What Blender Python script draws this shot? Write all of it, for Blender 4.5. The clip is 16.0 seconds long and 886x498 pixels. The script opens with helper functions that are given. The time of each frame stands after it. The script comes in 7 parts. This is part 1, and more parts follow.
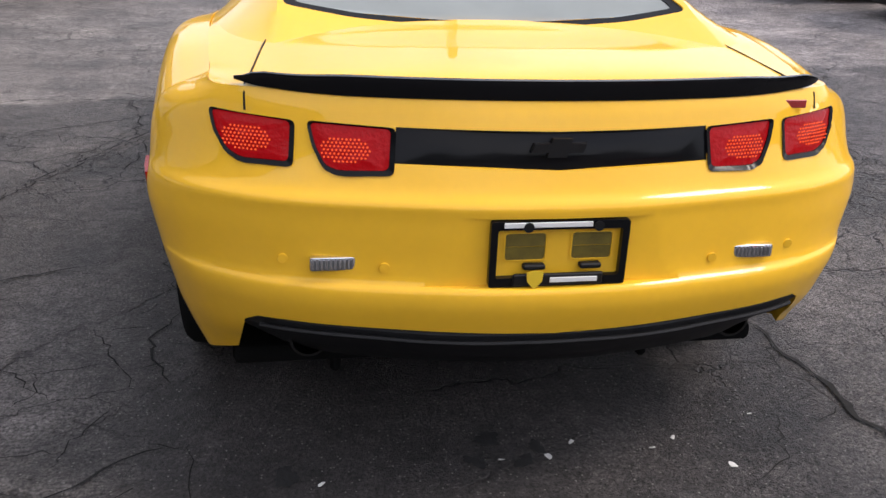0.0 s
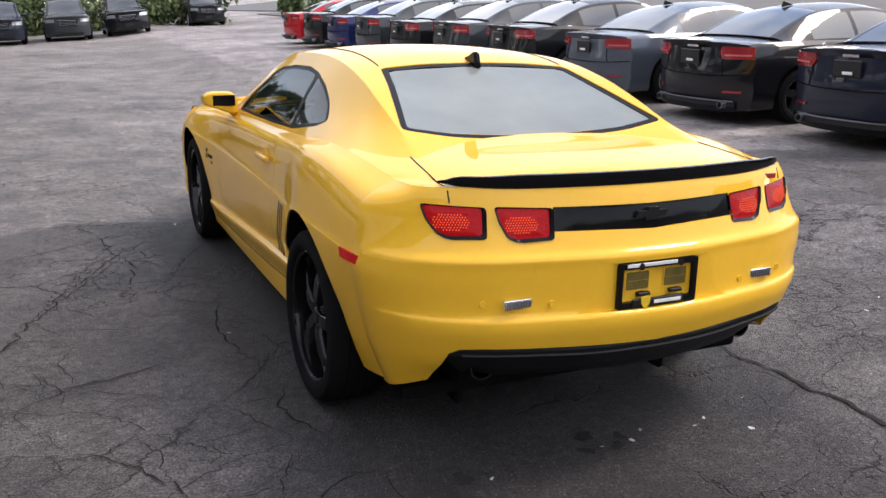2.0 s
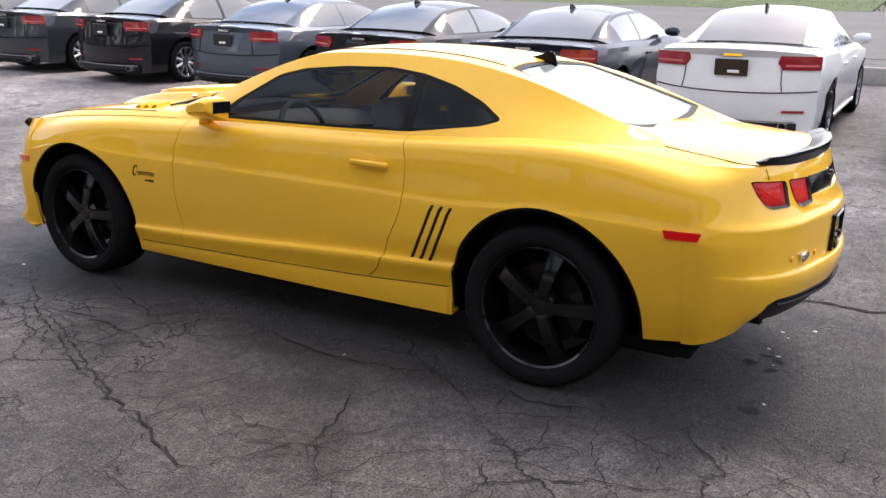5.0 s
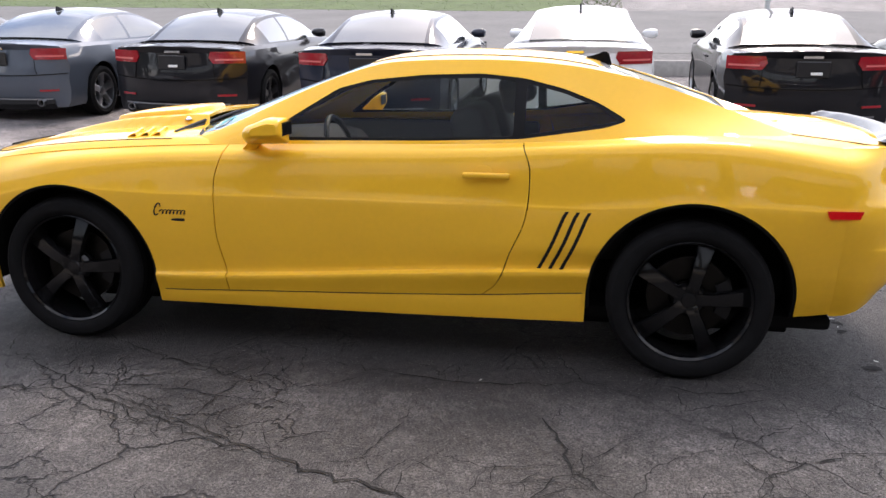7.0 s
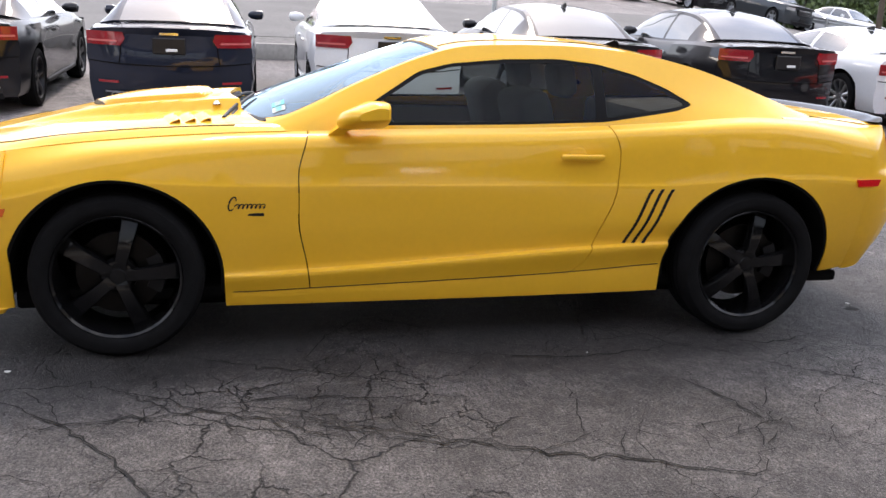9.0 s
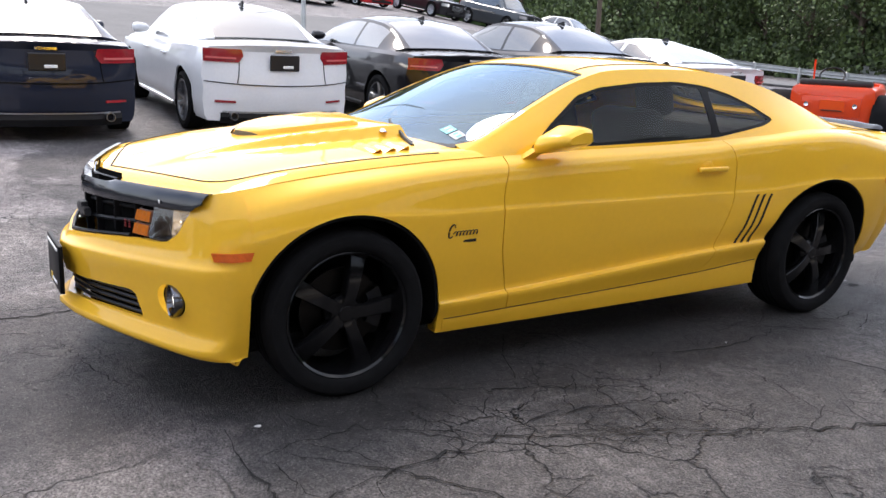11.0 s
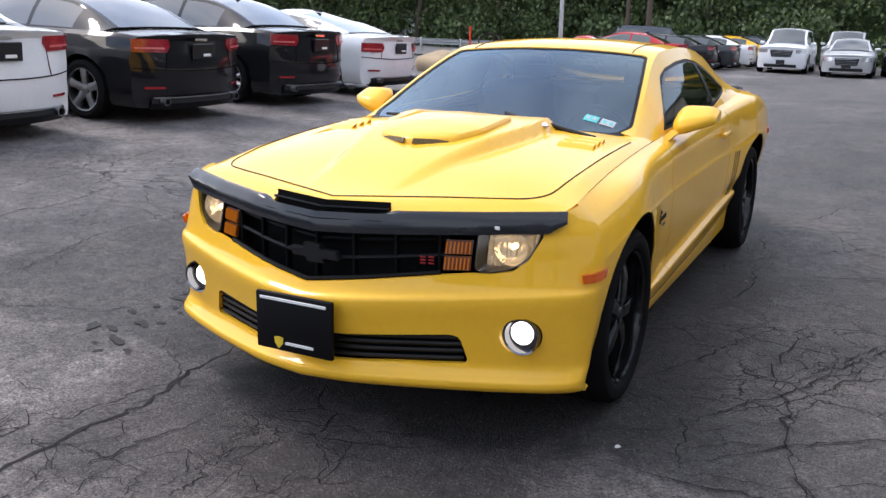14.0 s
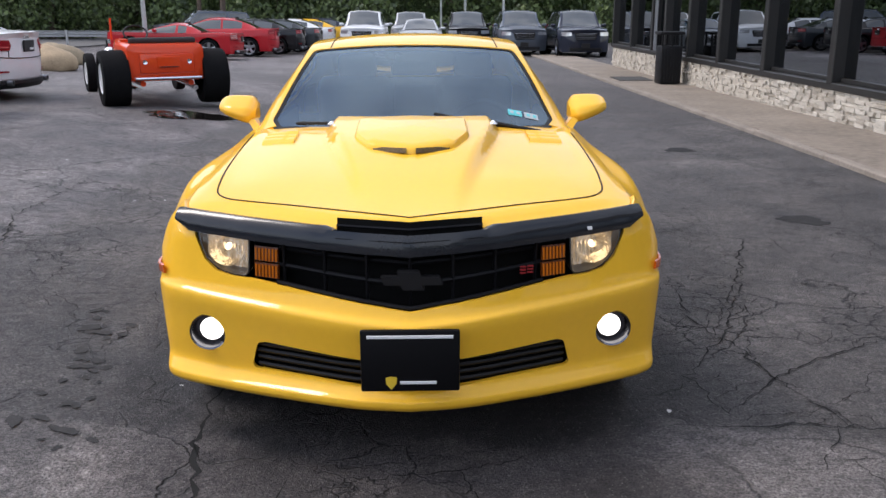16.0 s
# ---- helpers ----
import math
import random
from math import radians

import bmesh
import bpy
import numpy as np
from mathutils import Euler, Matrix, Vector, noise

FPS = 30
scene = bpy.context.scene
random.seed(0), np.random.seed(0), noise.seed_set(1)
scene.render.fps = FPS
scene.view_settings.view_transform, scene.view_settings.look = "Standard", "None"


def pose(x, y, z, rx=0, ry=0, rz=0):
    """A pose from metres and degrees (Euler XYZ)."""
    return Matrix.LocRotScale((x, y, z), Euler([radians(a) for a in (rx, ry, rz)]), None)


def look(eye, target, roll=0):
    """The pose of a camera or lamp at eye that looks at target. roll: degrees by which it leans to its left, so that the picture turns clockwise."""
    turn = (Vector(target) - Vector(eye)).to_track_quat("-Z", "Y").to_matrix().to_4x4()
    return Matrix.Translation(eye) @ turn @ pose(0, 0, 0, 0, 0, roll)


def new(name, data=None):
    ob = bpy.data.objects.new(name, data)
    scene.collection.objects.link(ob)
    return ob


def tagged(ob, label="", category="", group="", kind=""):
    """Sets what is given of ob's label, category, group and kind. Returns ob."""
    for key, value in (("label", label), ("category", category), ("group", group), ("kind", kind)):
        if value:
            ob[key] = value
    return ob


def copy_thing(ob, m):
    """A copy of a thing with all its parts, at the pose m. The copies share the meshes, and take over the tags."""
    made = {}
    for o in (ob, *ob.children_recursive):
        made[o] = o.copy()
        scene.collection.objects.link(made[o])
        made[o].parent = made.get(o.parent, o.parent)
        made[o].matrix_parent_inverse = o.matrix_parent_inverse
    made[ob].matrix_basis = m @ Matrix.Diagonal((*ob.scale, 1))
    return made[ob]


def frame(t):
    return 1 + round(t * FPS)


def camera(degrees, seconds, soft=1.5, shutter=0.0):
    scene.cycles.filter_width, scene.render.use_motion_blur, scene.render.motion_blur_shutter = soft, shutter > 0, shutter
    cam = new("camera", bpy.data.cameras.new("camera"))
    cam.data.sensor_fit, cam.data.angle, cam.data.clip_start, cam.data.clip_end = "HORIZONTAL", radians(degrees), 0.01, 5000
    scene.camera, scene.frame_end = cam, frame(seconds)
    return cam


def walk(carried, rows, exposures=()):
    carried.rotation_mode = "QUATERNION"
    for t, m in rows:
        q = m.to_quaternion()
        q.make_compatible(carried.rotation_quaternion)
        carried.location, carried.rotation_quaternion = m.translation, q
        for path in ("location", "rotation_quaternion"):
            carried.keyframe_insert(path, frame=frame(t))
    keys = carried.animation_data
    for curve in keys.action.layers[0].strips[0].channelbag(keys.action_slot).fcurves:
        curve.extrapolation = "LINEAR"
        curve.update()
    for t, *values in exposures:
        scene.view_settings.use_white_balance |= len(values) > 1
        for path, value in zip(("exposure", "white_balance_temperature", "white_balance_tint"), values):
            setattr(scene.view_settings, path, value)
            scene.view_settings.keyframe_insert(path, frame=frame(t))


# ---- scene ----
cam = camera(53.7, 16.0)
PATH = [
    (0, (-0.566, -4.169, 1.411), (-0.237, -2.347, 0.653), 2.3),
    (0.5, (-0.684, -4.621, 1.479), (-0.264, -2.781, 0.817), 2.3),
    (1, (-0.954, -4.851, 1.514), (-0.455, -2.998, 0.948), 2.0),
    (1.5, (-1.398, -4.868, 1.526), (-0.73, -3.064, 0.979), 1.4),
    (2, (-1.789, -4.68, 1.518), (-0.991, -2.92, 1.004), 1.0),
    (2.5, (-2.247, -4.459, 1.483), (-1.3, -2.774, 0.971), 1.5),
    (3, (-2.729, -4.223, 1.51), (-1.603, -2.658, 0.976), 1.5),
    (3.5, (-3.15, -3.925, 1.511), (-1.882, -2.472, 0.982), 2.4),
    (4, (-3.526, -3.668, 1.513), (-2.094, -2.372, 0.993), 2.2),
    (4.2, (-3.667, -3.496, 1.513), (-2.169, -2.279, 0.988), 2.2),
    (6.3, (-4.464, -1.737, 1.446), (-2.612, -1.133, 0.994), 0.8),
    (6.5, (-4.507, -1.539, 1.45), (-2.632, -1.017, 0.992), 0.7),
    (7, (-4.559, -1.056, 1.45), (-2.649, -0.706, 0.971), 0.1),
    (7.5, (-4.548, -0.54, 1.444), (-2.611, -0.388, 0.967), 0.5),
    (8, (-4.6, -0.032, 1.432), (-2.661, -0.093, 0.946), 1.1),
    (8.5, (-4.531, 0.435, 1.412), (-2.614, 0.174, 0.904), 1.8),
    (9, (-4.547, 0.886, 1.405), (-2.656, 0.46, 0.911), 2.2),
    (9.5, (-4.556, 1.37, 1.423), (-2.696, 0.814, 0.942), 2.2),
    (9.7, (-4.497, 1.556, 1.41), (-2.651, 0.955, 0.932), 2.2),
    (11.8, (-3.546, 3.477, 1.434), (-2.027, 2.262, 0.967), 1.8),
    (12, (-3.433, 3.591, 1.431), (-1.944, 2.342, 0.957), 1.5),
    (12.5, (-2.987, 3.918, 1.428), (-1.61, 2.557, 0.93), 0.9),
    (13, (-2.592, 4.238, 1.423), (-1.379, 2.724, 0.936), 0.8),
    (13.5, (-2.2, 4.475, 1.431), (-1.141, 2.847, 0.95), 1.4),
    (14, (-1.724, 4.664, 1.45), (-0.845, 2.939, 0.949), 1.1),
    (14.5, (-1.203, 4.813, 1.479), (-0.539, 3.009, 0.928), -0.4),
    (15, (-0.68, 4.766, 1.45), (-0.262, 2.895, 0.883), -1.3),
    (15.5, (-0.273, 4.813, 1.461), (-0.145, 2.899, 0.897), -0.6),
    (16, (-0.058, 4.951, 1.513), (-0.097, 3.022, 0.985), -0.1),
]
EXPOSURES = [(0, 0.76, 6900, 16), (0.5, 0.74, 6900, 16), (2, 0.90, 6900, 16), (4, 1.12, 6900, 17), (7, 1.25, 6900, 17), (9.5, 1.25, 6800, 16), (12.5, 1.16, 6500, 14), (14.5, 0.80, 6450, 14), (16, 0.62, 6450, 15)]
walk(cam, [(t, look(eye, target, roll)) for t, eye, target, roll in PATH], EXPOSURES)

# ---- light ----
world = bpy.data.worlds.new("sky")
scene.world = world
world.use_nodes = True
wn, wl = world.node_tree.nodes, world.node_tree.links
sky = wn.new("ShaderNodeTexSky")
sky.sky_type, sky.sun_disc = "NISHITA", False
sky.sun_elevation, sky.sun_rotation = radians(52), radians(98)
sky.air_density, sky.dust_density, sky.ozone_density = 1.0, 1.2, 1.0
# broken white cloud drawn over the sky
wtc = wn.new("ShaderNodeTexCoord")
wno = wn.new("ShaderNodeTexNoise")
wno.inputs["Scale"].default_value, wno.inputs["Detail"].default_value, wno.inputs["Roughness"].default_value = 2.6, 6, 0.55
wra = wn.new("ShaderNodeValToRGB")
wra.color_ramp.elements[0].position, wra.color_ramp.elements[1].position = 0.30, 0.78
wmx = wn.new("ShaderNodeMix")
wmx.data_type = "RGBA"
wmx.inputs[7].default_value = (8.6, 8.9, 9.3, 1)
wl.new(wtc.outputs["Generated"], wno.inputs["Vector"])
wl.new(wno.outputs["Fac"], wra.inputs["Fac"])
wl.new(wra.outputs["Color"], wmx.inputs[0])
wl.new(sky.outputs["Color"], wmx.inputs[6])
wl.new(wmx.outputs[2], wn["Background"].inputs["Color"])
wn["Background"].inputs["Strength"].default_value = 0.15
sun = new("sun", bpy.data.lights.new("sun", "SUN"))
sun.data.energy, sun.data.angle, sun.data.color = 1.25, radians(18), (1.0, 0.95, 0.87)
sun.matrix_world = look((20, -3, 26), (0, 0, 0))

# ---- materials ----


def mat(name, base, rough=0.5, metal=0.0, var=0.12, scale=6.0, bump=0.0, bscale=150.0, coat=0.0, alpha=None, emit=None, power=0.0, spec=0.5, rvar=0.0):
    """A node material: base colour with mottling at two scales, fine relief and gloss."""
    m = bpy.data.materials.new(name)
    m.use_nodes = True
    n, l = m.node_tree.nodes, m.node_tree.links
    p = n["Principled BSDF"]
    p.inputs["Roughness"].default_value, p.inputs["Metallic"].default_value = rough, metal
    p.inputs["Coat Weight"].default_value, p.inputs["Coat Roughness"].default_value = coat, 0.03
    p.inputs["Specular IOR Level"].default_value = spec
    p.inputs["Base Color"].default_value = (*base, 1)
    tc = n.new("ShaderNodeTexCoord")
    if var > 0:
        a, b = n.new("ShaderNodeTexNoise"), n.new("ShaderNodeTexNoise")
        a.inputs["Scale"].default_value, b.inputs["Scale"].default_value = scale, scale * 13
        a.inputs["Detail"].default_value = b.inputs["Detail"].default_value = 4
        add = n.new("ShaderNodeMath")
        add.operation = "ADD"
        mr = n.new("ShaderNodeMapRange")
        mr.inputs[1].default_value, mr.inputs[2].default_value = 0.6, 1.4
        mr.inputs[3].default_value, mr.inputs[4].default_value = 1 - var, 1 + var
        mul = n.new("ShaderNodeVectorMath")
        mul.operation = "SCALE"
        mul.inputs[0].default_value = base
        l.new(tc.outputs["Object"], a.inputs["Vector"]), l.new(tc.outputs["Object"], b.inputs["Vector"])
        l.new(a.outputs["Fac"], add.inputs[0]), l.new(b.outputs["Fac"], add.inputs[1])
        l.new(add.outputs[0], mr.inputs[0]), l.new(mr.outputs[0], mul.inputs["Scale"])
        l.new(mul.outputs[0], p.inputs["Base Color"])
        if rvar > 0:
            mr2 = n.new("ShaderNodeMapRange")
            mr2.inputs[1].default_value, mr2.inputs[2].default_value = 0.35, 0.65
            mr2.inputs[3].default_value, mr2.inputs[4].default_value = max(0.02, rough - rvar), min(1, rough + rvar)
            l.new(a.outputs["Fac"], mr2.inputs[0]), l.new(mr2.outputs[0], p.inputs["Roughness"])
    if bump > 0:
        c, bu = n.new("ShaderNodeTexNoise"), n.new("ShaderNodeBump")
        c.inputs["Scale"].default_value, c.inputs["Detail"].default_value = bscale, 3
        bu.inputs["Strength"].default_value, bu.inputs["Distance"].default_value = bump, 0.01
        l.new(tc.outputs["Object"], c.inputs["Vector"]), l.new(c.outputs["Fac"], bu.inputs["Height"])
        l.new(bu.outputs["Normal"], p.inputs["Normal"])
    if emit:
        p.inputs["Emission Color"].default_value, p.inputs["Emission Strength"].default_value = (*emit, 1), power
    return m


def glass_mat(name, tint, rough=0.0, clear=0.6, dust_haze=0.0, ior=1.5, sheen=(0.9, 0.95, 1.0)):
    """Thin tinted glass: part see-through, part mirror."""
    m = bpy.data.materials.new(name)
    m.use_nodes = True
    n, l = m.node_tree.nodes, m.node_tree.links
    out = n["Material Output"]
    n.remove(n["Principled BSDF"])
    tr, gl, mx, fr = n.new("ShaderNodeBsdfTransparent"), n.new("ShaderNodeBsdfGlossy"), n.new("ShaderNodeMixShader"), n.new("ShaderNodeFresnel")
    tr.inputs["Color"].default_value = (*[c * clear for c in tint], 1)
    gl.inputs["Roughness"].default_value = rough
    gl.inputs["Color"].default_value = (*sheen, 1)
    fr.inputs["IOR"].default_value = ior
    l.new(fr.outputs[0], mx.inputs[0]), l.new(tr.outputs[0], mx.inputs[1]), l.new(gl.outputs[0], mx.inputs[2])
    if dust_haze > 0:
        # thin grey film, thicker in patches: dust and a painted-in pale sky reflection
        df, mo, no, mr, tc = n.new("ShaderNodeBsdfDiffuse"), n.new("ShaderNodeMixShader"), n.new("ShaderNodeTexNoise"), n.new("ShaderNodeMapRange"), n.new("ShaderNodeTexCoord")
        df.inputs["Color"].default_value = (0.62, 0.66, 0.62, 1)
        no.inputs["Scale"].default_value, no.inputs["Detail"].default_value = 2.5, 5
        mr.inputs[3].default_value, mr.inputs[4].default_value = dust_haze * 0.6, dust_haze * 1.4
        l.new(tc.outputs["Object"], no.inputs["Vector"]), l.new(no.outputs["Fac"], mr.inputs[0])
        l.new(mr.outputs[0], mo.inputs[0]), l.new(mx.outputs[0], mo.inputs[1]), l.new(df.outputs[0], mo.inputs[2])
        l.new(mo.outputs[0], out.inputs["Surface"])
    else:
        l.new(mx.outputs[0], out.inputs["Surface"])
    return m


YELLOW = mat("yellow paint", (0.88, 0.488, 0.030), 0.5, 0, 0.03, 3, 0, coat=0.75, spec=0.08)
GLOSS_BLACK = mat("gloss black", (0.006, 0.006, 0.007), 0.18, 0, 0.1, 5, 0, coat=0.05, spec=0.12)
TRIM_BLACK = mat("black window trim", (0.005, 0.005, 0.006), 0.45, 0, 0.1, 5, 0, spec=0.12)
SATIN_BLACK = mat("satin black plastic", (0.009, 0.009, 0.010), 0.5, 0, 0.15, 9, 0.05, 400, spec=0.25)
DEEP_BLACK = mat("unlit black lining", (0.010, 0.010, 0.010), 1.0, 0, 0.2, 9, spec=0.0)
SEAM = mat("panel gap", (0.02, 0.012, 0.004), 0.9, 0, 0.1, 20)
RUBBER = mat("tyre rubber", (0.009, 0.009, 0.0095), 0.85, 0, 0.25, 15, 0.15, 120, spec=0.08)
RIM_BLACK = mat("black wheel lacquer", (0.006, 0.006, 0.0065), 0.1, 0, 0.1, 5, 0, coat=0.0, spec=0.32)
DISC = mat("brake steel", (0.018, 0.017, 0.016), 0.4, 1.0, 0.2, 12)
CHROME = mat("chrome", (0.82, 0.83, 0.85), 0.12, 1.0, 0.04, 12)
GREY_METAL = mat("grey alloy", (0.35, 0.36, 0.38), 0.3, 1.0, 0.1, 12)
RED_LENS = mat("lit red lens", (0.20, 0.002, 0.003), 0.3, 0, 0.3, 60, 0.25, 90, coat=0.08, spec=0.15, emit=(1.0, 0.003, 0.012), power=0.10)
RED_GLOW = mat("glowing lamp core", (0.6, 0.06, 0.02), 0.3, 0, 0.25, 60, spec=0.1, emit=(1.0, 0.15, 0.045), power=0.36)
RED_DULL = mat("dull red lens", (0.26, 0.007, 0.014), 0.2, 0, 0.2, 30, coat=0.8)
AMBER = mat("lit amber lens", (0.10, 0.016, 0.0015), 0.25, 0, 0.8, 50, 0.3, 80, emit=(1.0, 0.30, 0.02), power=0.14)
AMBER_DIM = mat("dim amber lens", (0.40, 0.055, 0.004), 0.25, 0, 0.4, 40, 0.2, 80, coat=0.5, emit=(1.0, 0.20, 0.01), power=0.08)
LAMP_WHITE = mat("lit white lamp", (0.9, 0.9, 0.88), 0.2, 0, 0.05, 30, emit=(1.0, 0.97, 0.9), power=1.6)
LAMP_WARM = mat("lit warm reflector", (0.60, 0.54, 0.45), 0.16, 0.9, 0.6, 30, 0.5, 45, emit=(1.0, 0.74, 0.44), power=0.10)
LENS_CLEAR = glass_mat("clear lens", (1, 0.98, 0.95), 0.02, 0.95)
GLASS_FRONT = glass_mat("windscreen glass", (0.50, 0.64, 0.76), 0.02, 0.75, 0.035, 1.75, (0.62, 0.82, 1.0))
GLASS_SIDE = glass_mat("tinted side glass", (0.78, 0.84, 0.82), 0.0, 0.8, 0.0, 1.26)
GLASS_REAR = glass_mat("rear glass", (0.5, 0.56, 0.55), 0.03, 0.45, 0.30, 2.0, (0.92, 1.0, 0.98))
CLOTH_BLACK = mat("black upholstery", (0.02, 0.02, 0.021), 0.8, 0, 0.2, 12, 0.1, 200)
WHITE_PRINT = mat("white print", (0.75, 0.75, 0.73), 0.5, 0, 0.03, 30)
YELLOW_PRINT = mat("yellow print", (0.75, 0.5, 0.03), 0.5, 0, 0.05, 30)
TEAL_PRINT = mat("teal sticker", (0.08, 0.5, 0.52), 0.5, 0, 0.1, 60)


# ---- mesh helpers ----


def thing(name, label, category, at=None, group="", kind=""):
    """An empty that carries the parts of one thing."""
    ob = tagged(new(name), label, category, group, kind)
    if at is not None:
        ob.matrix_basis = at
    return ob


def mesh_of(name, bm, smooth=35):
    """A mesh out of a bmesh, smooth but for edges sharper than the given degrees."""
    bmesh.ops.recalc_face_normals(bm, faces=bm.faces)
    if smooth:
        lim = radians(smooth)
        for f in bm.faces:
            f.smooth = True
        for e in bm.edges:
            e.smooth = len(e.link_faces) == 2 and e.calc_face_angle(0) < lim
    me = bpy.data.meshes.new(name)
    bm.to_mesh(me)
    bm.free()
    return me


def part(name, bm, material, parent=None, label="", smooth=35, at=None):
    ob = new(name, mesh_of(name, bm, smooth))
    ob.data.materials.append(material)
    if parent is not None:
        ob.parent = parent
    if label:
        ob["label"] = label
    if at is not None:
        ob.matrix_basis = at
    return ob


def box(size, at=(0, 0, 0), bevel=0.0, seg=2, bm=None, turn=None):
    """A block, with rounded edges where bevel is given; at is its centre."""
    bm = bm or bmesh.new()
    m = Matrix.Translation(at) @ (turn or Matrix()) @ Matrix.Diagonal((*size, 1))
    made = bmesh.ops.create_cube(bm, size=1, matrix=m)["verts"]
    if bevel:
        edges = {e for v in made for e in v.link_edges}
        bmesh.ops.bevel(bm, geom=list(edges), offset=bevel, segments=seg, profile=0.5, affect="EDGES")
    return bm


def lathe(profile, n=48, axis="X", bm=None, at=(0, 0, 0), closed=False):
    """Turns (along the axis, radius) pairs round the axis."""
    bm = bm or bmesh.new()
    rings = []
    for k in range(n):
        a = 2 * math.pi * k / n
        c, s = math.cos(a), math.sin(a)
        ring = []
        for u, r in profile:
            v = {"X": (u, r * c, r * s), "Y": (r * c, u, r * s), "Z": (r * c, r * s, u)}[axis]
            ring.append(bm.verts.new(Vector(v) + Vector(at)))
        rings.append(ring)
    m = len(profile)
    for k in range(n):
        a, b = rings[k], rings[(k + 1) % n]
        for i in range(m if closed else m - 1):
            bm.faces.new((a[i], a[(i + 1) % m], b[(i + 1) % m], b[i]))
    if not closed:
        for i in (0, m - 1):
            if profile[i][1] > 1e-4:
                bm.faces.new([r[i] for r in rings])
    bmesh.ops.remove_doubles(bm, verts=bm.verts, dist=1e-5)
    return bm


def tube(points, radius, n=6, bm=None, ends=True):
    """A round bar along points."""
    bm = bm or bmesh.new()
    pts = [Vector(p) for p in points]
    rings = []
    for i, p in enumerate(pts):
        d = (pts[min(i + 1, len(pts) - 1)] - pts[max(i - 1, 0)]).normalized()
        side = d.orthogonal().normalized() if abs(d.z) > 0.95 else d.cross((0, 0, 1)).normalized()
        up = side.cross(d)
        r = radius[i] if isinstance(radius, (list, tuple)) else radius
        rings.append([bm.verts.new(p + r * (math.cos(2 * math.pi * k / n) * side + math.sin(2 * math.pi * k / n) * up)) for k in range(n)])
    for a, b in zip(rings, rings[1:]):
        for k in range(n):
            bm.faces.new((a[k], a[(k + 1) % n], b[(k + 1) % n], b[k]))
    if ends:
        bm.faces.new(rings[0]), bm.faces.new(rings[-1])
    return bm


def grid(rows, bm=None, close=False):
    """Faces between rows of points, all rows of one length."""
    bm = bm or bmesh.new()
    vs = [[bm.verts.new(p) for p in row] for row in rows]
    n = len(vs[0])
    for a, b in zip(vs, vs[1:]):
        for i in range(n if close else n - 1):
            bm.faces.new((a[i], a[(i + 1) % n], b[(i + 1) % n], b[i]))
    return bm


def thick(bm, depth):
    """Gives an open sheet a thickness, inwards of its normals."""
    bmesh.ops.remove_doubles(bm, verts=bm.verts, dist=1e-5)
    bmesh.ops.recalc_face_normals(bm, faces=bm.faces)
    bm.normal_update()
    rim = [e for e in bm.edges if len(e.link_faces) == 1]
    faces = list(bm.faces)
    inner = {v: bm.verts.new(v.co - v.normal * depth) for v in list(bm.verts)}
    ends = []
    for e in rim:
        f = e.link_faces[0]
        loop = next(q for q in f.loops if q.edge == e)
        ends.append((loop.vert, loop.link_loop_next.vert))
    for f in faces:
        bm.faces.new([inner[v] for v in reversed(f.verts)])
    for a, b in ends:
        bm.faces.new((b, a, inner[a], inner[b]))
    return bm


def prism(outline, axis, lo, hi, bm=None):
    """A straight block over an outline in the plane across the axis."""
    bm = bm or bmesh.new()

    def at(a, b, h):
        return {"X": (h, a, b), "Y": (a, h, b), "Z": (a, b, h)}[axis]

    low = [bm.verts.new(at(a, b, lo)) for a, b in outline]
    top = [bm.verts.new(at(a, b, hi)) for a, b in outline]
    bm.faces.new(low), bm.faces.new(top[::-1])
    for i in range(len(outline)):
        j = (i + 1) % len(outline)
        bm.faces.new((low[j], low[i], top[i], top[j]))
    bmesh.ops.recalc_face_normals(bm, faces=bm.faces)
    return bm


def rounded(outline, r=0.02, n=4):
    """An outline with its corners rounded."""
    out = []
    k = len(outline)
    for i in range(k):
        p, a, b = Vector(outline[i]), Vector(outline[i - 1]), Vector(outline[(i + 1) % k])
        ra = min(r, 0.45 * (a - p).length, 0.45 * (b - p).length)
        s, e = p + (a - p).normalized() * ra, p + (b - p).normalized() * ra
        for j in range(n + 1):
            t = j / n
            out.append(tuple((1 - t) ** 2 * s + 2 * t * (1 - t) * p + t * t * e))
    return out


def carve(bm, cutter, how="DIFFERENCE", own=False):
    """Cuts one bmesh with another and returns the result as a bmesh."""
    a, b = (bpy.data.meshes.new("carve") for _ in range(2))
    bmesh.ops.recalc_face_normals(bm, faces=bm.faces), bmesh.ops.recalc_face_normals(cutter, faces=cutter.faces)
    bm.to_mesh(a), cutter.to_mesh(b)
    cutter.free()
    oa, ob = new("carve", a), new("carve", b)
    mod = oa.modifiers.new("cut", "BOOLEAN")
    got = None
    for solver, self_cut in ((("MANIFOLD", False),) if own else ()) + (("EXACT", own), ("EXACT", True), ("FAST", False)):
        mod.operation, mod.solver, mod.use_self, mod.object = how, solver, self_cut, ob
        deps = bpy.context.evaluated_depsgraph_get()
        got = bmesh.new()
        got.from_mesh(oa.evaluated_get(deps).data)
        if len(got.faces) and not (solver == "MANIFOLD" and len(got.faces) == len(bm.faces)):
            break
        got.free()
        got = None
    for o, me in ((oa, a), (ob, b)):
        bpy.data.objects.remove(o), bpy.data.meshes.remove(me)
    if got is None:
        return bm
    bm.free()
    return got


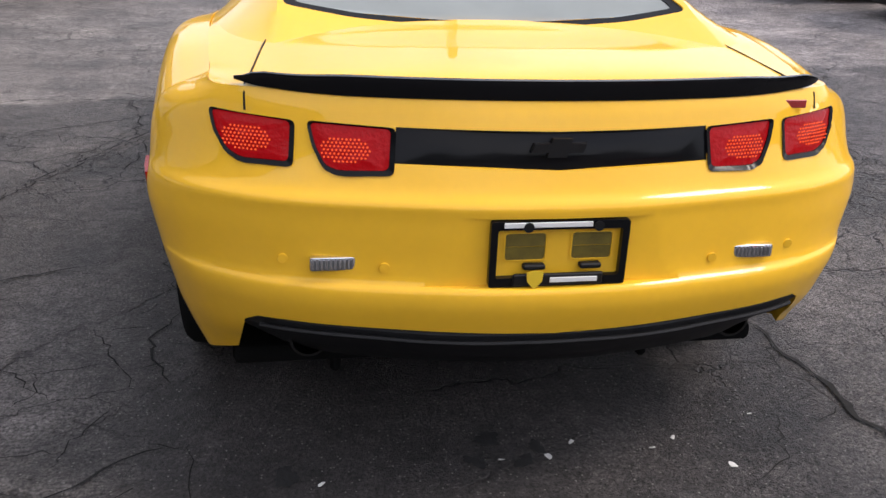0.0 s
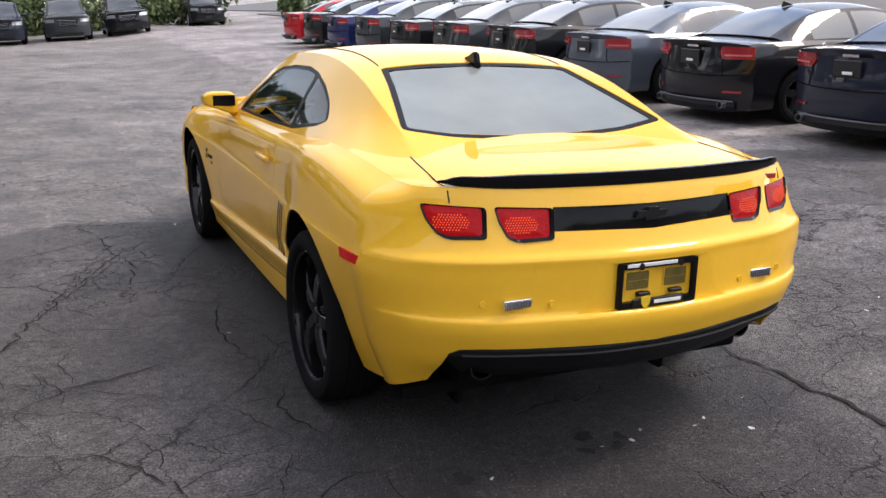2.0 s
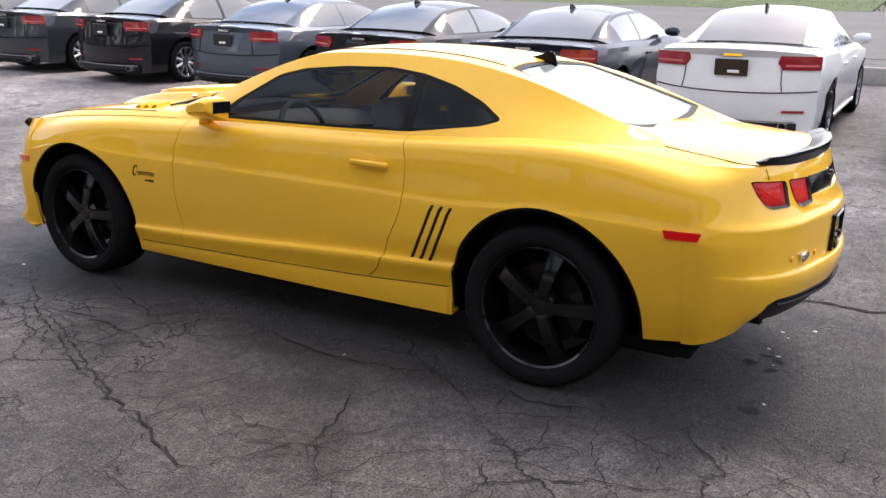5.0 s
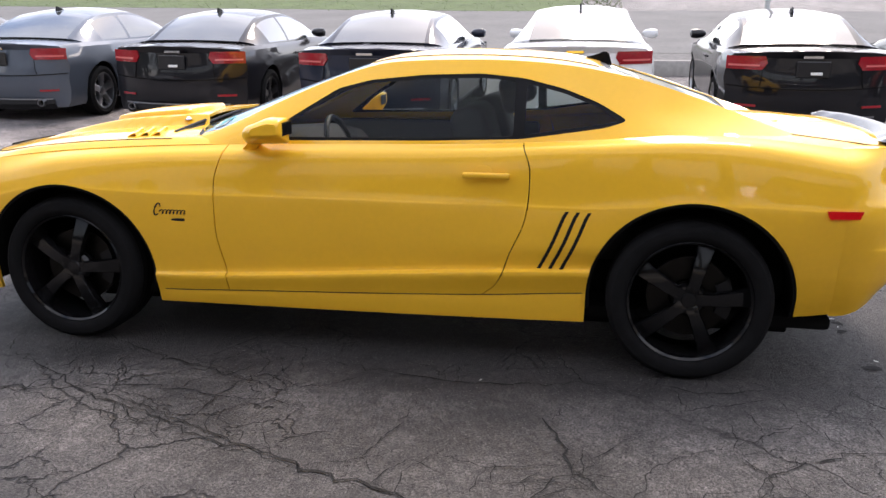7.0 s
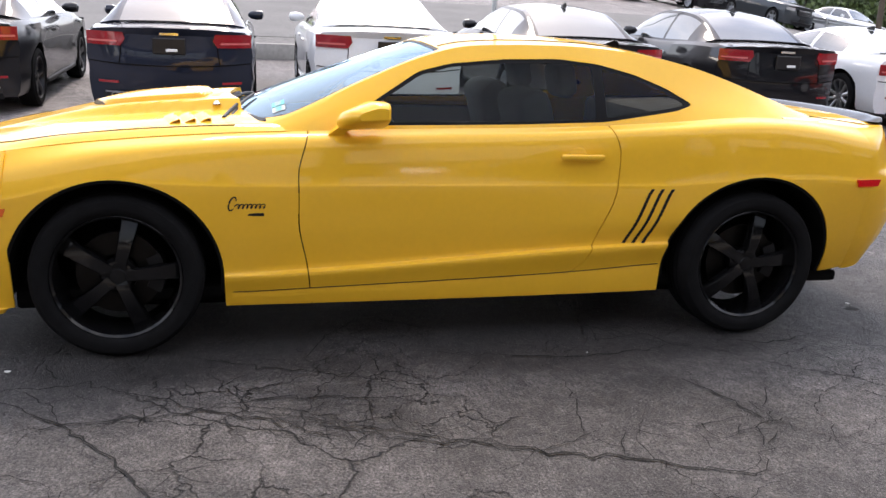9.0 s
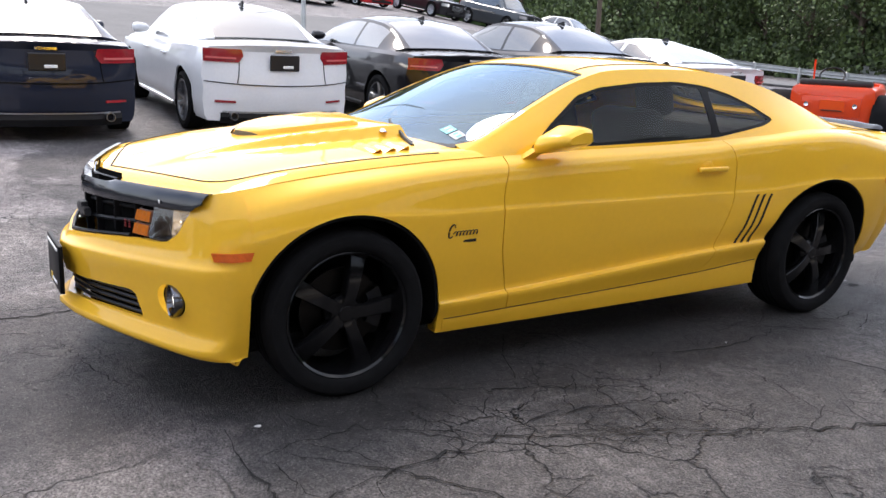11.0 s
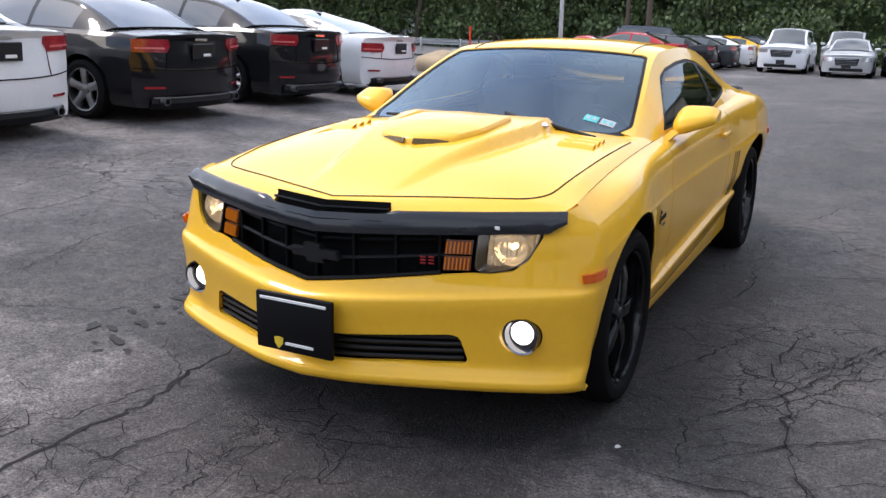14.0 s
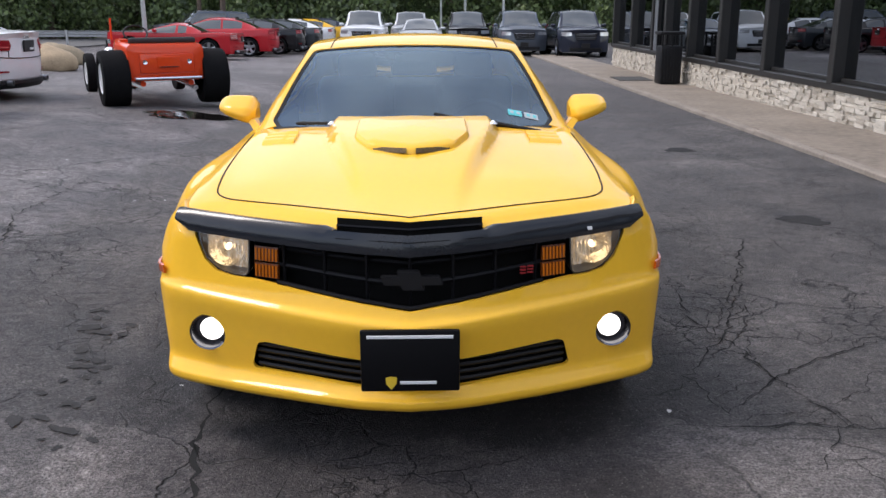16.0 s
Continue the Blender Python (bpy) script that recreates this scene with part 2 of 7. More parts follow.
def mirror_x(bm):
    """The mirror image of a bmesh across x = 0."""
    got = bm.copy()
    bmesh.ops.transform(got, matrix=Matrix.Diagonal((-1, 1, 1, 1)), verts=got.verts)
    bmesh.ops.reverse_faces(got, faces=got.faces)
    return got


def both(bm):
    """The bmesh together with its mirror image."""
    me = bpy.data.meshes.new("half")
    other = mirror_x(bm)
    other.to_mesh(me)
    other.free()
    bm.from_mesh(me)
    bpy.data.meshes.remove(me)
    return bm


SLOPES = {}


def curve(knots, t):
    """A smooth curve through (t, value...) knots."""
    if t <= knots[0][0]:
        return np.array(knots[0][1:], float)
    if t >= knots[-1][0]:
        return np.array(knots[-1][1:], float)
    key = tuple(knots)
    if key not in SLOPES:
        ts = np.array([k[0] for k in knots], float)
        vs = np.array([k[1:] for k in knots], float)
        d = (vs[1:] - vs[:-1]) / (ts[1:] - ts[:-1])[:, None]
        g = (d[1:] + d[:-1]) / 2
        most = 2.5 * np.minimum(np.abs(d[1:]), np.abs(d[:-1]))
        g = np.where(d[1:] * d[:-1] <= 0, 0, np.sign(g) * np.minimum(np.abs(g), most))
        SLOPES[key] = (ts, vs, np.vstack([d[:1], g, d[-1:]]))
    ts, vs, g = SLOPES[key]
    i = int(np.searchsorted(ts, t, "right")) - 1
    h = ts[i + 1] - ts[i]
    s = (t - ts[i]) / h
    return (2 * s**3 - 3 * s**2 + 1) * vs[i] + (s**3 - 2 * s**2 + s) * h * g[i] + (3 * s**2 - 2 * s**3) * vs[i + 1] + (s**3 - s**2) * h * g[i + 1]


def step(a, b, x):
    t = min(1.0, max(0.0, (x - a) / (b - a)))
    return t * t * (3 - 2 * t)


# ---- ground ----
RISE = [(0.9, 0.0), (2.0, 0.10), (3.2, 0.20), (6.5, 0.33), (13.0, 0.75), (18.0, 1.2), (25.0, 1.95), (40.0, 3.6), (90.0, 8.5), (1500.0, 60.0)]


def ground_z(x, y):
    """The lot lies level under the yellow car, climbs towards the road and falls off gently behind."""
    keep = 1 - step(8.0, 34.0, -y - 0.25 * max(0.0, x - 10))
    fall = -0.009 * max(0.0, min(-y, 60) - 4)
    lift = 0.012 * max(0.0, min(y, 60) - 3) * step(-6, 4, x)
    return float(curve(RISE, x)[0]) * (0.15 + 0.85 * keep) + fall + lift


def asphalt():
    m = bpy.data.materials.new("worn asphalt")
    m.use_nodes = True
    n, l = m.node_tree.nodes, m.node_tree.links
    p = n["Principled BSDF"]
    tc = n.new("ShaderNodeTexCoord")

    def noise_node(scale, detail=4, rough=0.6):
        q = n.new("ShaderNodeTexNoise")
        q.inputs["Scale"].default_value, q.inputs["Detail"].default_value, q.inputs["Roughness"].default_value = scale, detail, rough
        l.new(tc.outputs["Object"], q.inputs["Vector"])
        return q

    def ramp(src, a, b, ca, cb):
        q = n.new("ShaderNodeValToRGB")
        q.color_ramp.elements[0].position, q.color_ramp.elements[1].position = a, b
        q.color_ramp.elements[0].color, q.color_ramp.elements[1].color = (*ca, 1), (*cb, 1)
        l.new(src, q.inputs[0])
        return q

    def mix(kind, fac, a, b):
        q = n.new("ShaderNodeMix")
        q.data_type, q.blend_type = "RGBA", kind
        if isinstance(fac, float):
            q.inputs[0].default_value = fac
        else:
            l.new(fac, q.inputs[0])
        l.new(a, q.inputs[6])
        l.new(b, q.inputs[7])
        return q.outputs[2]

    big, mid, fine, coarse = noise_node(0.22, 5), noise_node(1.7, 6), noise_node(95, 3, 0.8), noise_node(24, 6, 0.75)
    base = ramp(big.outputs["Fac"], 0.35, 0.68, (0.052, 0.049, 0.050), (0.112, 0.106, 0.106))
    blot = ramp(mid.outputs["Fac"], 0.32, 0.7, (0.55, 0.55, 0.56), (1.5, 1.48, 1.46))
    grit = ramp(fine.outputs["Fac"], 0.34, 0.68, (0.12, 0.12, 0.12), (2.5, 2.46, 2.4))
    col = mix("MULTIPLY", 1.0, base.outputs[0], blot.outputs[0])
    col = mix("MULTIPLY", 0.9, col, grit.outputs[0])
    crumb = ramp(noise_node(9, 8, 0.8).outputs["Fac"], 0.36, 0.62, (0.6, 0.6, 0.6), (1.35, 1.34, 1.32))
    col = mix("MULTIPLY", 0.8, col, crumb.outputs[0])
    scuff = ramp(coarse.outputs["Fac"], 0.33, 0.68, (0.45, 0.45, 0.45), (1.65, 1.63, 1.6))
    col = mix("MULTIPLY", 0.8, col, scuff.outputs[0])
    # bay: shade round the coupe painted into the asphalt colour, with a ragged edge
    sep, rag = n.new("ShaderNodeSeparateXYZ"), noise_node(1.1, 5, 0.65)
    l.new(tc.outputs["Object"], sep.inputs[0])

    def calc(op, a, b):
        q = n.new("ShaderNodeMath")
        q.operation = op
        for i, v in enumerate((a, b)):
            if isinstance(v, float):
                q.inputs[i].default_value = v
            else:
                l.new(v, q.inputs[i])
        return q.outputs[0]

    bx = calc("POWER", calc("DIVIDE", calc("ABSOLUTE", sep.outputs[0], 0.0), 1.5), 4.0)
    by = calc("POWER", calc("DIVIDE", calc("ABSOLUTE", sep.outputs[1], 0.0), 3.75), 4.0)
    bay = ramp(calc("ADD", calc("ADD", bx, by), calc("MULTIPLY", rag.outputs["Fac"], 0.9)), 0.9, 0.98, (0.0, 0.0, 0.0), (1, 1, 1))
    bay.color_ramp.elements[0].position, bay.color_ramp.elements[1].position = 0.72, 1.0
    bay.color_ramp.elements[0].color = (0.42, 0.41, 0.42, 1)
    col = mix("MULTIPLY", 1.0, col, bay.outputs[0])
    # older, paler courses: one across the lot ahead of the coupe, one along the parked row
    old_y = ramp(calc("ADD", sep.outputs[1], calc("MULTIPLY", rag.outputs["Fac"], 1.6)), 0.0, 1.0, (1.0, 1.0, 1.0), (2.1, 2.06, 2.02))
    old_x = ramp(calc("ADD", sep.outputs[0], calc("MULTIPLY", rag.outputs["Fac"], 0.9)), 0.0, 1.0, (1.0, 1.0, 1.0), (1.45, 1.45, 1.5))
    for src, lo in ((old_y, 2.75), (old_x, 2.85)):
        shift = n.new("ShaderNodeMapRange")
        shift.inputs[1].default_value, shift.inputs[2].default_value = lo, lo + 0.12
        l.new(src.inputs[0].links[0].from_socket, shift.inputs[0]), l.new(shift.outputs[0], src.inputs[0])
        col = mix("MULTIPLY", 1.0, col, src.outputs[0])
    # pale stones showing in the binder
    vor = n.new("ShaderNodeTexVoronoi")
    vor.inputs["Scale"].default_value = 85
    l.new(tc.outputs["Object"], vor.inputs["Vector"])
    chips = ramp(vor.outputs["Distance"], 0.16, 0.28, (1, 1, 1), (0, 0, 0))
    pick = ramp(vor.outputs["Color"], 0.66, 0.74, (0, 0, 0), (1, 1, 1))
    both_ = mix("MULTIPLY", 1.0, chips.outputs[0], pick.outputs[0])
    pale = n.new("ShaderNodeRGB")
    pale.outputs[0].default_value = (0.27, 0.26, 0.24, 1)
    col = mix("MIX", both_, col, pale.outputs[0])
    # webs of hairline cracks, only in patches
    warp = n.new("ShaderNodeVectorMath")
    warp.operation = "MULTIPLY_ADD"
    wob = noise_node(3.0, 4)
    warp.inputs[1].default_value = (0.35, 0.35, 0.35)
    l.new(wob.outputs["Color"], warp.inputs[0]), l.new(tc.outputs["Object"], warp.inputs[2])
    webs = []
    for scale, width in ((0.75, 0.006), (3.6, 0.020)):
        w = n.new("ShaderNodeTexVoronoi")
        w.feature = "DISTANCE_TO_EDGE"
        w.inputs["Scale"].default_value = scale
        l.new(warp.outputs[0], w.inputs["Vector"])
        webs.append(ramp(w.outputs["Distance"], width * 0.3, width, (1, 1, 1), (0, 0, 0)))
    gate = ramp(noise_node(0.45, 3).outputs["Fac"], 0.46, 0.56, (0, 0, 0), (1, 1, 1))
    gate2 = ramp(noise_node(0.7, 3).outputs["Fac"], 0.50, 0.58, (0, 0, 0), (1, 1, 1))
    c1 = mix("MULTIPLY", 1.0, webs[0].outputs[0], gate.outputs[0])
    c2 = mix("MULTIPLY", 1.0, webs[1].outputs[0], gate2.outputs[0])
    crack = mix("LIGHTEN", 1.0, c1, c2)
    dark = n.new("ShaderNodeRGB")
    dark.outputs[0].default_value = (0.012, 0.011, 0.011, 1)
    col = mix("MIX", crack, col, dark.outputs[0])
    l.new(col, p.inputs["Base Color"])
    rr = ramp(mid.outputs["Fac"], 0.3, 0.7, (0.50, 0.50, 0.50), (0.70, 0.70, 0.70))
    l.new(rr.outputs[0], p.inputs["Roughness"])
    p.inputs["Specular IOR Level"].default_value = 0.42
    h = mix("SUBTRACT", 1.0, mix("ADD", 1.0, fine.outputs["Color"], coarse.outputs["Color"]), crack)
    bu = n.new("ShaderNodeBump")
    bu.inputs["Strength"].default_value, bu.inputs["Distance"].default_value = 1.0, 0.03
    l.new(h, bu.inputs["Height"]), l.new(bu.outputs["Normal"], p.inputs["Normal"])
    return m


ASPHALT = asphalt()
xs = [-1500, -400, -120, -60, -30, -16, -10, -7] + [-5 + 0.5 * i for i in range(44)] + [18, 20, 22, 24, 26, 28, 30, 33, 36, 40, 45, 52, 60, 75, 90, 140, 300, 700, 1500]
ys = [-1500, -500, -200, -110, -70, -50, -40] + [-32 + 1.0 * i for i in range(65)] + [36, 42, 50, 60, 80, 120, 250, 600, 1500]
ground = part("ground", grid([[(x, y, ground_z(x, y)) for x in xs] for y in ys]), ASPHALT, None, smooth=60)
tagged(ground, "cracked dark grey asphalt car lot with worn patches", "ground", kind="structure")

# ---- the yellow coupe ----
coupe = thing("sports_coupe", "glossy yellow two-door muscle coupe with black wheels and lit lamps", "car", pose(0, 0, 0, 0, 0, 0.15))

BOTTOM = [(-2.02, 0.805, 0.300), (-1.9, 0.828, 0.290), (-1.0, 0.84, 0.215), (0.96, 0.835, 0.20), (1.84, 0.852, 0.228)]
SILL = [(-2.02, 0.842, 0.385), (-1.9, 0.862, 0.375), (-1.0, 0.852, 0.35), (-0.55, 0.852, 0.32), (0.65, 0.852, 0.275), (0.96, 0.85, 0.265), (1.84, 0.866, 0.28)]
CREASE = [(-2.02, 0.872, 0.47), (-1.9, 0.888, 0.46), (-1.0, 0.886, 0.445), (-0.6, 0.884, 0.425), (0.65, 0.872, 0.345), (0.96, 0.872, 0.335), (1.84, 0.880, 0.36)]
FLANK = [(-2.02, 0.903, 0.60), (-1.9, 0.917, 0.60), (-1.44, 0.940, 0.61), (-1.1, 0.908, 0.58), (-0.9, 0.888, 0.57), (-0.4, 0.868, 0.56), (0.3, 0.861, 0.54), (0.9, 0.872, 0.53), (1.08, 0.889, 0.54), (1.44, 0.924, 0.55), (1.84, 0.905, 0.52)]
WAIST = [(-2.02, 0.926, 0.735), (-1.9, 0.936, 0.745), (-1.44, 0.951, 0.755), (-1.12, 0.912, 0.725), (-0.98, 0.893, 0.715), (-0.6, 0.873, 0.712), (0.3, 0.867, 0.712), (0.9, 0.878, 0.710), (1.08, 0.895, 0.715), (1.44, 0.932, 0.735), (1.84, 0.908, 0.66)]
SHOULDER = [(-2.02, 0.888, 0.93), (-1.7, 0.905, 0.982), (-1.44, 0.908, 1.0), (-1.0, 0.868, 0.966), (-0.6, 0.845, 0.936), (0.3, 0.836, 0.908), (0.9, 0.842, 0.888), (1.44, 0.880, 0.868), (1.84, 0.868, 0.78)]
EDGE = [(-2.12, 0.755, 0.985), (-2.02, 0.765, 0.995), (-1.7, 0.79, 1.03), (-1.44, 0.80, 1.04), (-1.0, 0.79, 1.01), (-0.6, 0.775, 0.985), (0.35, 0.77, 0.96), (0.75, 0.765, 0.945), (1.0, 0.77, 0.935), (1.44, 0.78, 0.905), (1.84, 0.79, 0.86), (2.0, 0.775, 0.835)]
# a ledge over the lower crease, and the crisp line along the waist
LEDGE = [(y, x - 0.025 * (1 - step(0.55, 1.0, abs(y + 0.05) / 1.3)) + 0.006 * step(1.1, 1.5, abs(y)), z + 0.026) for y, x, z in CREASE]
RIDGE = [(y, x - 0.007, z + 0.040) for y, x, z in WAIST]
LINES = (BOTTOM, SILL, CREASE, LEDGE, FLANK, WAIST, RIDGE, SHOULDER, EDGE)


SIDE_N = 6


def side_raw(y):
    """One upright line of the flank at y, from the sill's underside to the top edge."""
    pts = [(float(i), *curve(line, y)) for i, line in enumerate(LINES)]
    ends = [(pts[0][1] - 0.06, pts[0][2] + 0.005)]
    return np.array(ends + [tuple(curve(pts, k / SIDE_N)) for k in range((len(LINES) - 1) * SIDE_N + 1)])


SIDE_Y = np.linspace(-2.02, 1.84, 194)
SIDE_TABLE = np.array([side_raw(y) for y in SIDE_Y])
SLOPES.clear()


def side_row(y):
    f = min(max((y + 2.02) / 3.86, 0), 1) * 193
    i = min(192, int(f))
    return SIDE_TABLE[i] * (1 - (f - i)) + SIDE_TABLE[i + 1] * (f - i)


def side_section(y):
    return [Vector((x, y, z)) for x, z in side_row(y)]


def side_x(y, z):
    """How far out the flank lies at (y, z)."""
    row = side_row(y)[1:]
    return float(np.interp(z, row[:, 1], row[:, 0]))


ARCHES = ((1.435, 0.335, 0.43), (-1.44, 0.345, 0.435))


def arches(bm):
    mid = sum(v.co.y for v in bm.verts) / len(bm.verts)
    for y, z, r in ARCHES:
        if y * mid < 0:
            continue
        ring = [(y + r * math.cos(2 * math.pi * k / 72), z + r * math.sin(2 * math.pi * k / 72)) for k in range(72)]
        ring = [(a, b) for a, b in ring if b > z] + [(y - r, z), (y - r - 0.012, -0.2)] + ([(y + r + 0.075, -0.2), (y + r + 0.06, 0.235), (y + r + 0.008, 0.29), (y + r, z)] if y > 0 else [(y + r + 0.012, -0.2), (y + r, z)])
        bm = carve(bm, prism(ring, "X", 0.3, 1.3), own=True)
    return bm


def stations(a, b, n):
    return [a + (b - a) * k / n for k in range(n + 1)]


# door cut lines: y by height
DOOR_FRONT = [(0.2, 0.635), (0.28, 0.645), (0.37, 0.655), (0.58, 0.692), (0.77, 0.692), (0.92, 0.655), (1.05, 0.62)]
DOOR_REAR = [(0.2, -0.50), (0.32, -0.55), (0.36, -0.60), (0.52, -0.672), (0.69, -0.74), (0.87, -0.752), (1.0, -0.712), (1.05, -0.70)]


def flank_part(name, lo, hi, n, label=""):
    """A stretch of the flank between two cut lines, both sides of the car."""
    rows = []
    for k in range(n + 1):
        t = k / n
        row = []
        for j in range(len(SIDE_TABLE[0])):
            # follow the cut lines, which lean with height
            y = 0.0 if isinstance(lo, list) and isinstance(hi, list) else (1.2 if not isinstance(hi, list) else -1.3)
            for _ in range(3):
                z = side_row(y)[j, 1]
                a = float(curve(lo, z)[0]) if isinstance(lo, list) else lo
                b = float(curve(hi, z)[0]) if isinstance(hi, list) else hi
                y = a + (b - a) * t
            row.append((side_row(y)[j, 0], y, side_row(y)[j, 1]))
        rows.append(row)
    for sign, who in ((-1, "left"), (1, "right")):
        bm = grid(rows)
        bm = thick(bm, 0.018)
        if not (isinstance(lo, list) and isinstance(hi, list)):
            bm = arches(bm)
        if sign < 0:
            bm = mirror_x(bm)
        yield part(name, bm, YELLOW, coupe, label, smooth=28)


def shrink(line, by):
    return [(z, y + by) for z, y in line]


fenders = list(flank_part("front_fender", shrink(DOOR_FRONT, 0.0025), 1.84, 26))
doors = list(flank_part("door", shrink(DOOR_REAR, 0.0025), shrink(DOOR_FRONT, -0.0025), 26))
quarters = list(flank_part("rear_quarter_panel", -2.02, shrink(DOOR_REAR, -0.0025), 30))

# front fascia -------------------------------------------------------------
NOSE_MID = [(0.0, 0.908, 1.84), (0.12, 0.904, 1.90), (0.22, 0.880, 1.965), (0.32, 0.825, 2.02), (0.5, 0.62, 2.135), (0.72, 0.35, 2.258), (0.88, 0.16, 2.33), (1.0, 0.0, 2.362)]
NOSE_TOP = [(0.0, 0.794, 1.84), (0.12, 0.790, 1.90), (0.22, 0.772, 1.965), (0.32, 0.715, 2.005), (0.5, 0.55, 2.082), (0.72, 0.33, 2.168), (0.88, 0.15, 2.218), (1.0, 0.0, 2.24)]
# height beside the wheel, height in the middle, push forward, share of the upper line
NOSE_ROWS = [(0.225, 0.250, -0.06, 0), (0.232, 0.256, -0.006, 0), (0.258, 0.282, 0.022, 0), (0.272, 0.298, 0.021, 0), (0.290, 0.308, 0.004, 0), (0.325, 0.335, -0.020, 0), (0.40, 0.40, -0.012, 0), (0.49, 0.455, -0.002, 0), (0.560, 0.522, 0.010, 0.0), (0.582, 0.545, 0.008, 0.01), (0.60, 0.560, -0.008, 0.06), (0.64, 0.585, -0.014, 0.14), (0.70, 0.64, -0.01, 0.33), (0.77, 0.715, 0, 0.62), (0.82, 0.775, 0, 0.88), (0.842, 0.800, 0, 1.0)]


def nose_point(u, v):
    """The front bumper: u from the flank (0) to the middle (1), v from the lip (0) to the hood's edge (1)."""
    k = [(i / (len(NOSE_ROWS) - 1), *r) for i, r in enumerate(NOSE_ROWS)]
    zs, zc, push, top = curve(k, v)
    a, b = curve(NOSE_MID, u), curve(NOSE_TOP, u)
    p = a * (1 - top) + b * top
    # the flank's own section where the bumper meets it
    across = 1 - min(1.0, p[0] / 0.80)
    z = zs + (zc - zs) * (across - 0.06 * max(0.0, across - 0.8))
    if u < 0.25:
        w = 1 - step(0.0, 0.25, u)
        sx = side_section(1.84)
        row = min(range(1, len(sx)), key=lambda i: abs(sx[i].z - z))
        p = p * (1 - w) + np.array((side_x(1.84, min(z, sx[-1].z)) if z > sx[1].z else sx[1].x, p[1])) * w
    z += 0.018 * top * (1 - step(0.05, 0.3, u))
    return Vector((p[0], p[1] + push * step(0.0, 0.28, u), z))


NU, NV = 48, 56
nose_rows = []
for j in range(NV + 1):
    half = [nose_point(i / NU, j / NV) for i in range(NU + 1)]
    nose_rows.append(half + [Vector((-p.x, p.y, p.z)) for p in half[-2::-1]])
nose_cloud = np.array([tuple(p) for row in nose_rows for p in row])


def nose_y(x, z):
    """How far forward the nose reaches at (x, z)."""
    d = (nose_cloud[:, 0] - x) ** 2 + (nose_cloud[:, 2] - z) ** 2 + np.where(nose_cloud[:, 1] < 1.8, 1, 0)
    i = np.argsort(d)[:4]
    w = 1 / (d[i] + 1e-6)
    return float((nose_cloud[i, 1] * w).sum() / w.sum())


def twin(half):
    """A closed outline out of its half on the side x > 0, listed from the middle top round to the middle bottom."""
    return half + [(-x, z) for x, z in half[::-1] if x > 1e-6]


bumper = arches(thick(grid(nose_rows), 0.02))
GRILLE = twin([(0.0, 0.792), (0.30, 0.806), (0.60, 0.818), (0.742, 0.822), (0.740, 0.768), (0.705, 0.692), (0.66, 0.656), (0.60, 0.646), (0.53, 0.645), (0.44, 0.637), (0.22, 0.612), (0.0, 0.586)])
INTAKE = rounded(twin([(0.0, 0.420), (0.16, 0.424), (0.49, 0.440), (0.518, 0.430), (0.541, 0.346), (0.53, 0.333), (0.3, 0.331), (0.0, 0.322)]), 0.014)
bumper = carve(bumper, prism(GRILLE, "Y", 1.7, 2.6))
bumper = carve(bumper, prism(INTAKE, "Y", 1.9, 2.6))
FOG = (0.702, 0.438)
for s in (1, -1):
    ring = [(s * FOG[0] + 0.064 * math.cos(a), FOG[1] + 0.064 * math.sin(a)) for a in (2 * math.pi * k / 40 for k in range(40))]
    bumper = carve(bumper, prism(ring, "Y", 1.9, 2.6))
front_bumper = part("front_bumper", bumper, YELLOW, coupe, smooth=28)

# grille of black bars in a V
bm = bmesh.new()
for j in range(13):
    x = -0.42 + 0.07 * j
    y = nose_y(x, 0.68) - 0.055
    if j % 2 == 0:
        box((0.010, 0.03, 0.22), (x, y, 0.69), 0.003, 1, bm)
for zf in (0.36, 0.70):
    pts = []
    for k in range(21):
        x = -0.44 + 0.88 * k / 20
        lo, hi = 0.586 + abs(x) * 0.115, 0.78 + abs(x) * 0.03
        z = lo + (hi - lo) * zf
        pts.append((x, nose_y(x, z) - 0.05, z))
    tube(pts, 0.009, 6, bm)
rim_pts = [(x, nose_y(x, 0.59 + abs(x) * 0.115) - 0.018, 0.594 + abs(x) * 0.113) for x in [-0.44 + 0.88 * k / 24 for k in range(25)]]
tube(rim_pts, 0.008, 6, bm)
part("grille", bm, TRIM_BLACK, coupe, "black egg-crate grille")
bm = grid([[(x, nose_y(x, 0.66) - 0.12, z) for x in [-0.72 + 1.44 * k / 24 for k in range(25)]] for z in (0.52, 0.68, 0.82)])
part("grille_backing", thick(bm, 0.01), DEEP_BLACK, coupe)
# plain winged badge
BADGE = [(-0.095, 0.016), (-0.036, 0.016), (-0.03, 0.034), (0.042, 0.034), (0.036, 0.016), (0.095, 0.016), (0.083, -0.016), (0.03, -0.016), (0.024, -0.034), (-0.048, -0.034), (-0.042, -0.016), (-0.107, -0.016)]
yb = nose_y(0, 0.67)
badge = prism([(1.0 * a, 0.676 + 0.95 * b) for a, b in BADGE], "Y", yb - 0.05, yb - 0.022)
bmesh.ops.bevel(badge, geom=list(badge.edges), offset=0.003, segments=2, affect="EDGES")
part("front_badge", badge, SATIN_BLACK, coupe, "black winged badge on the grille")
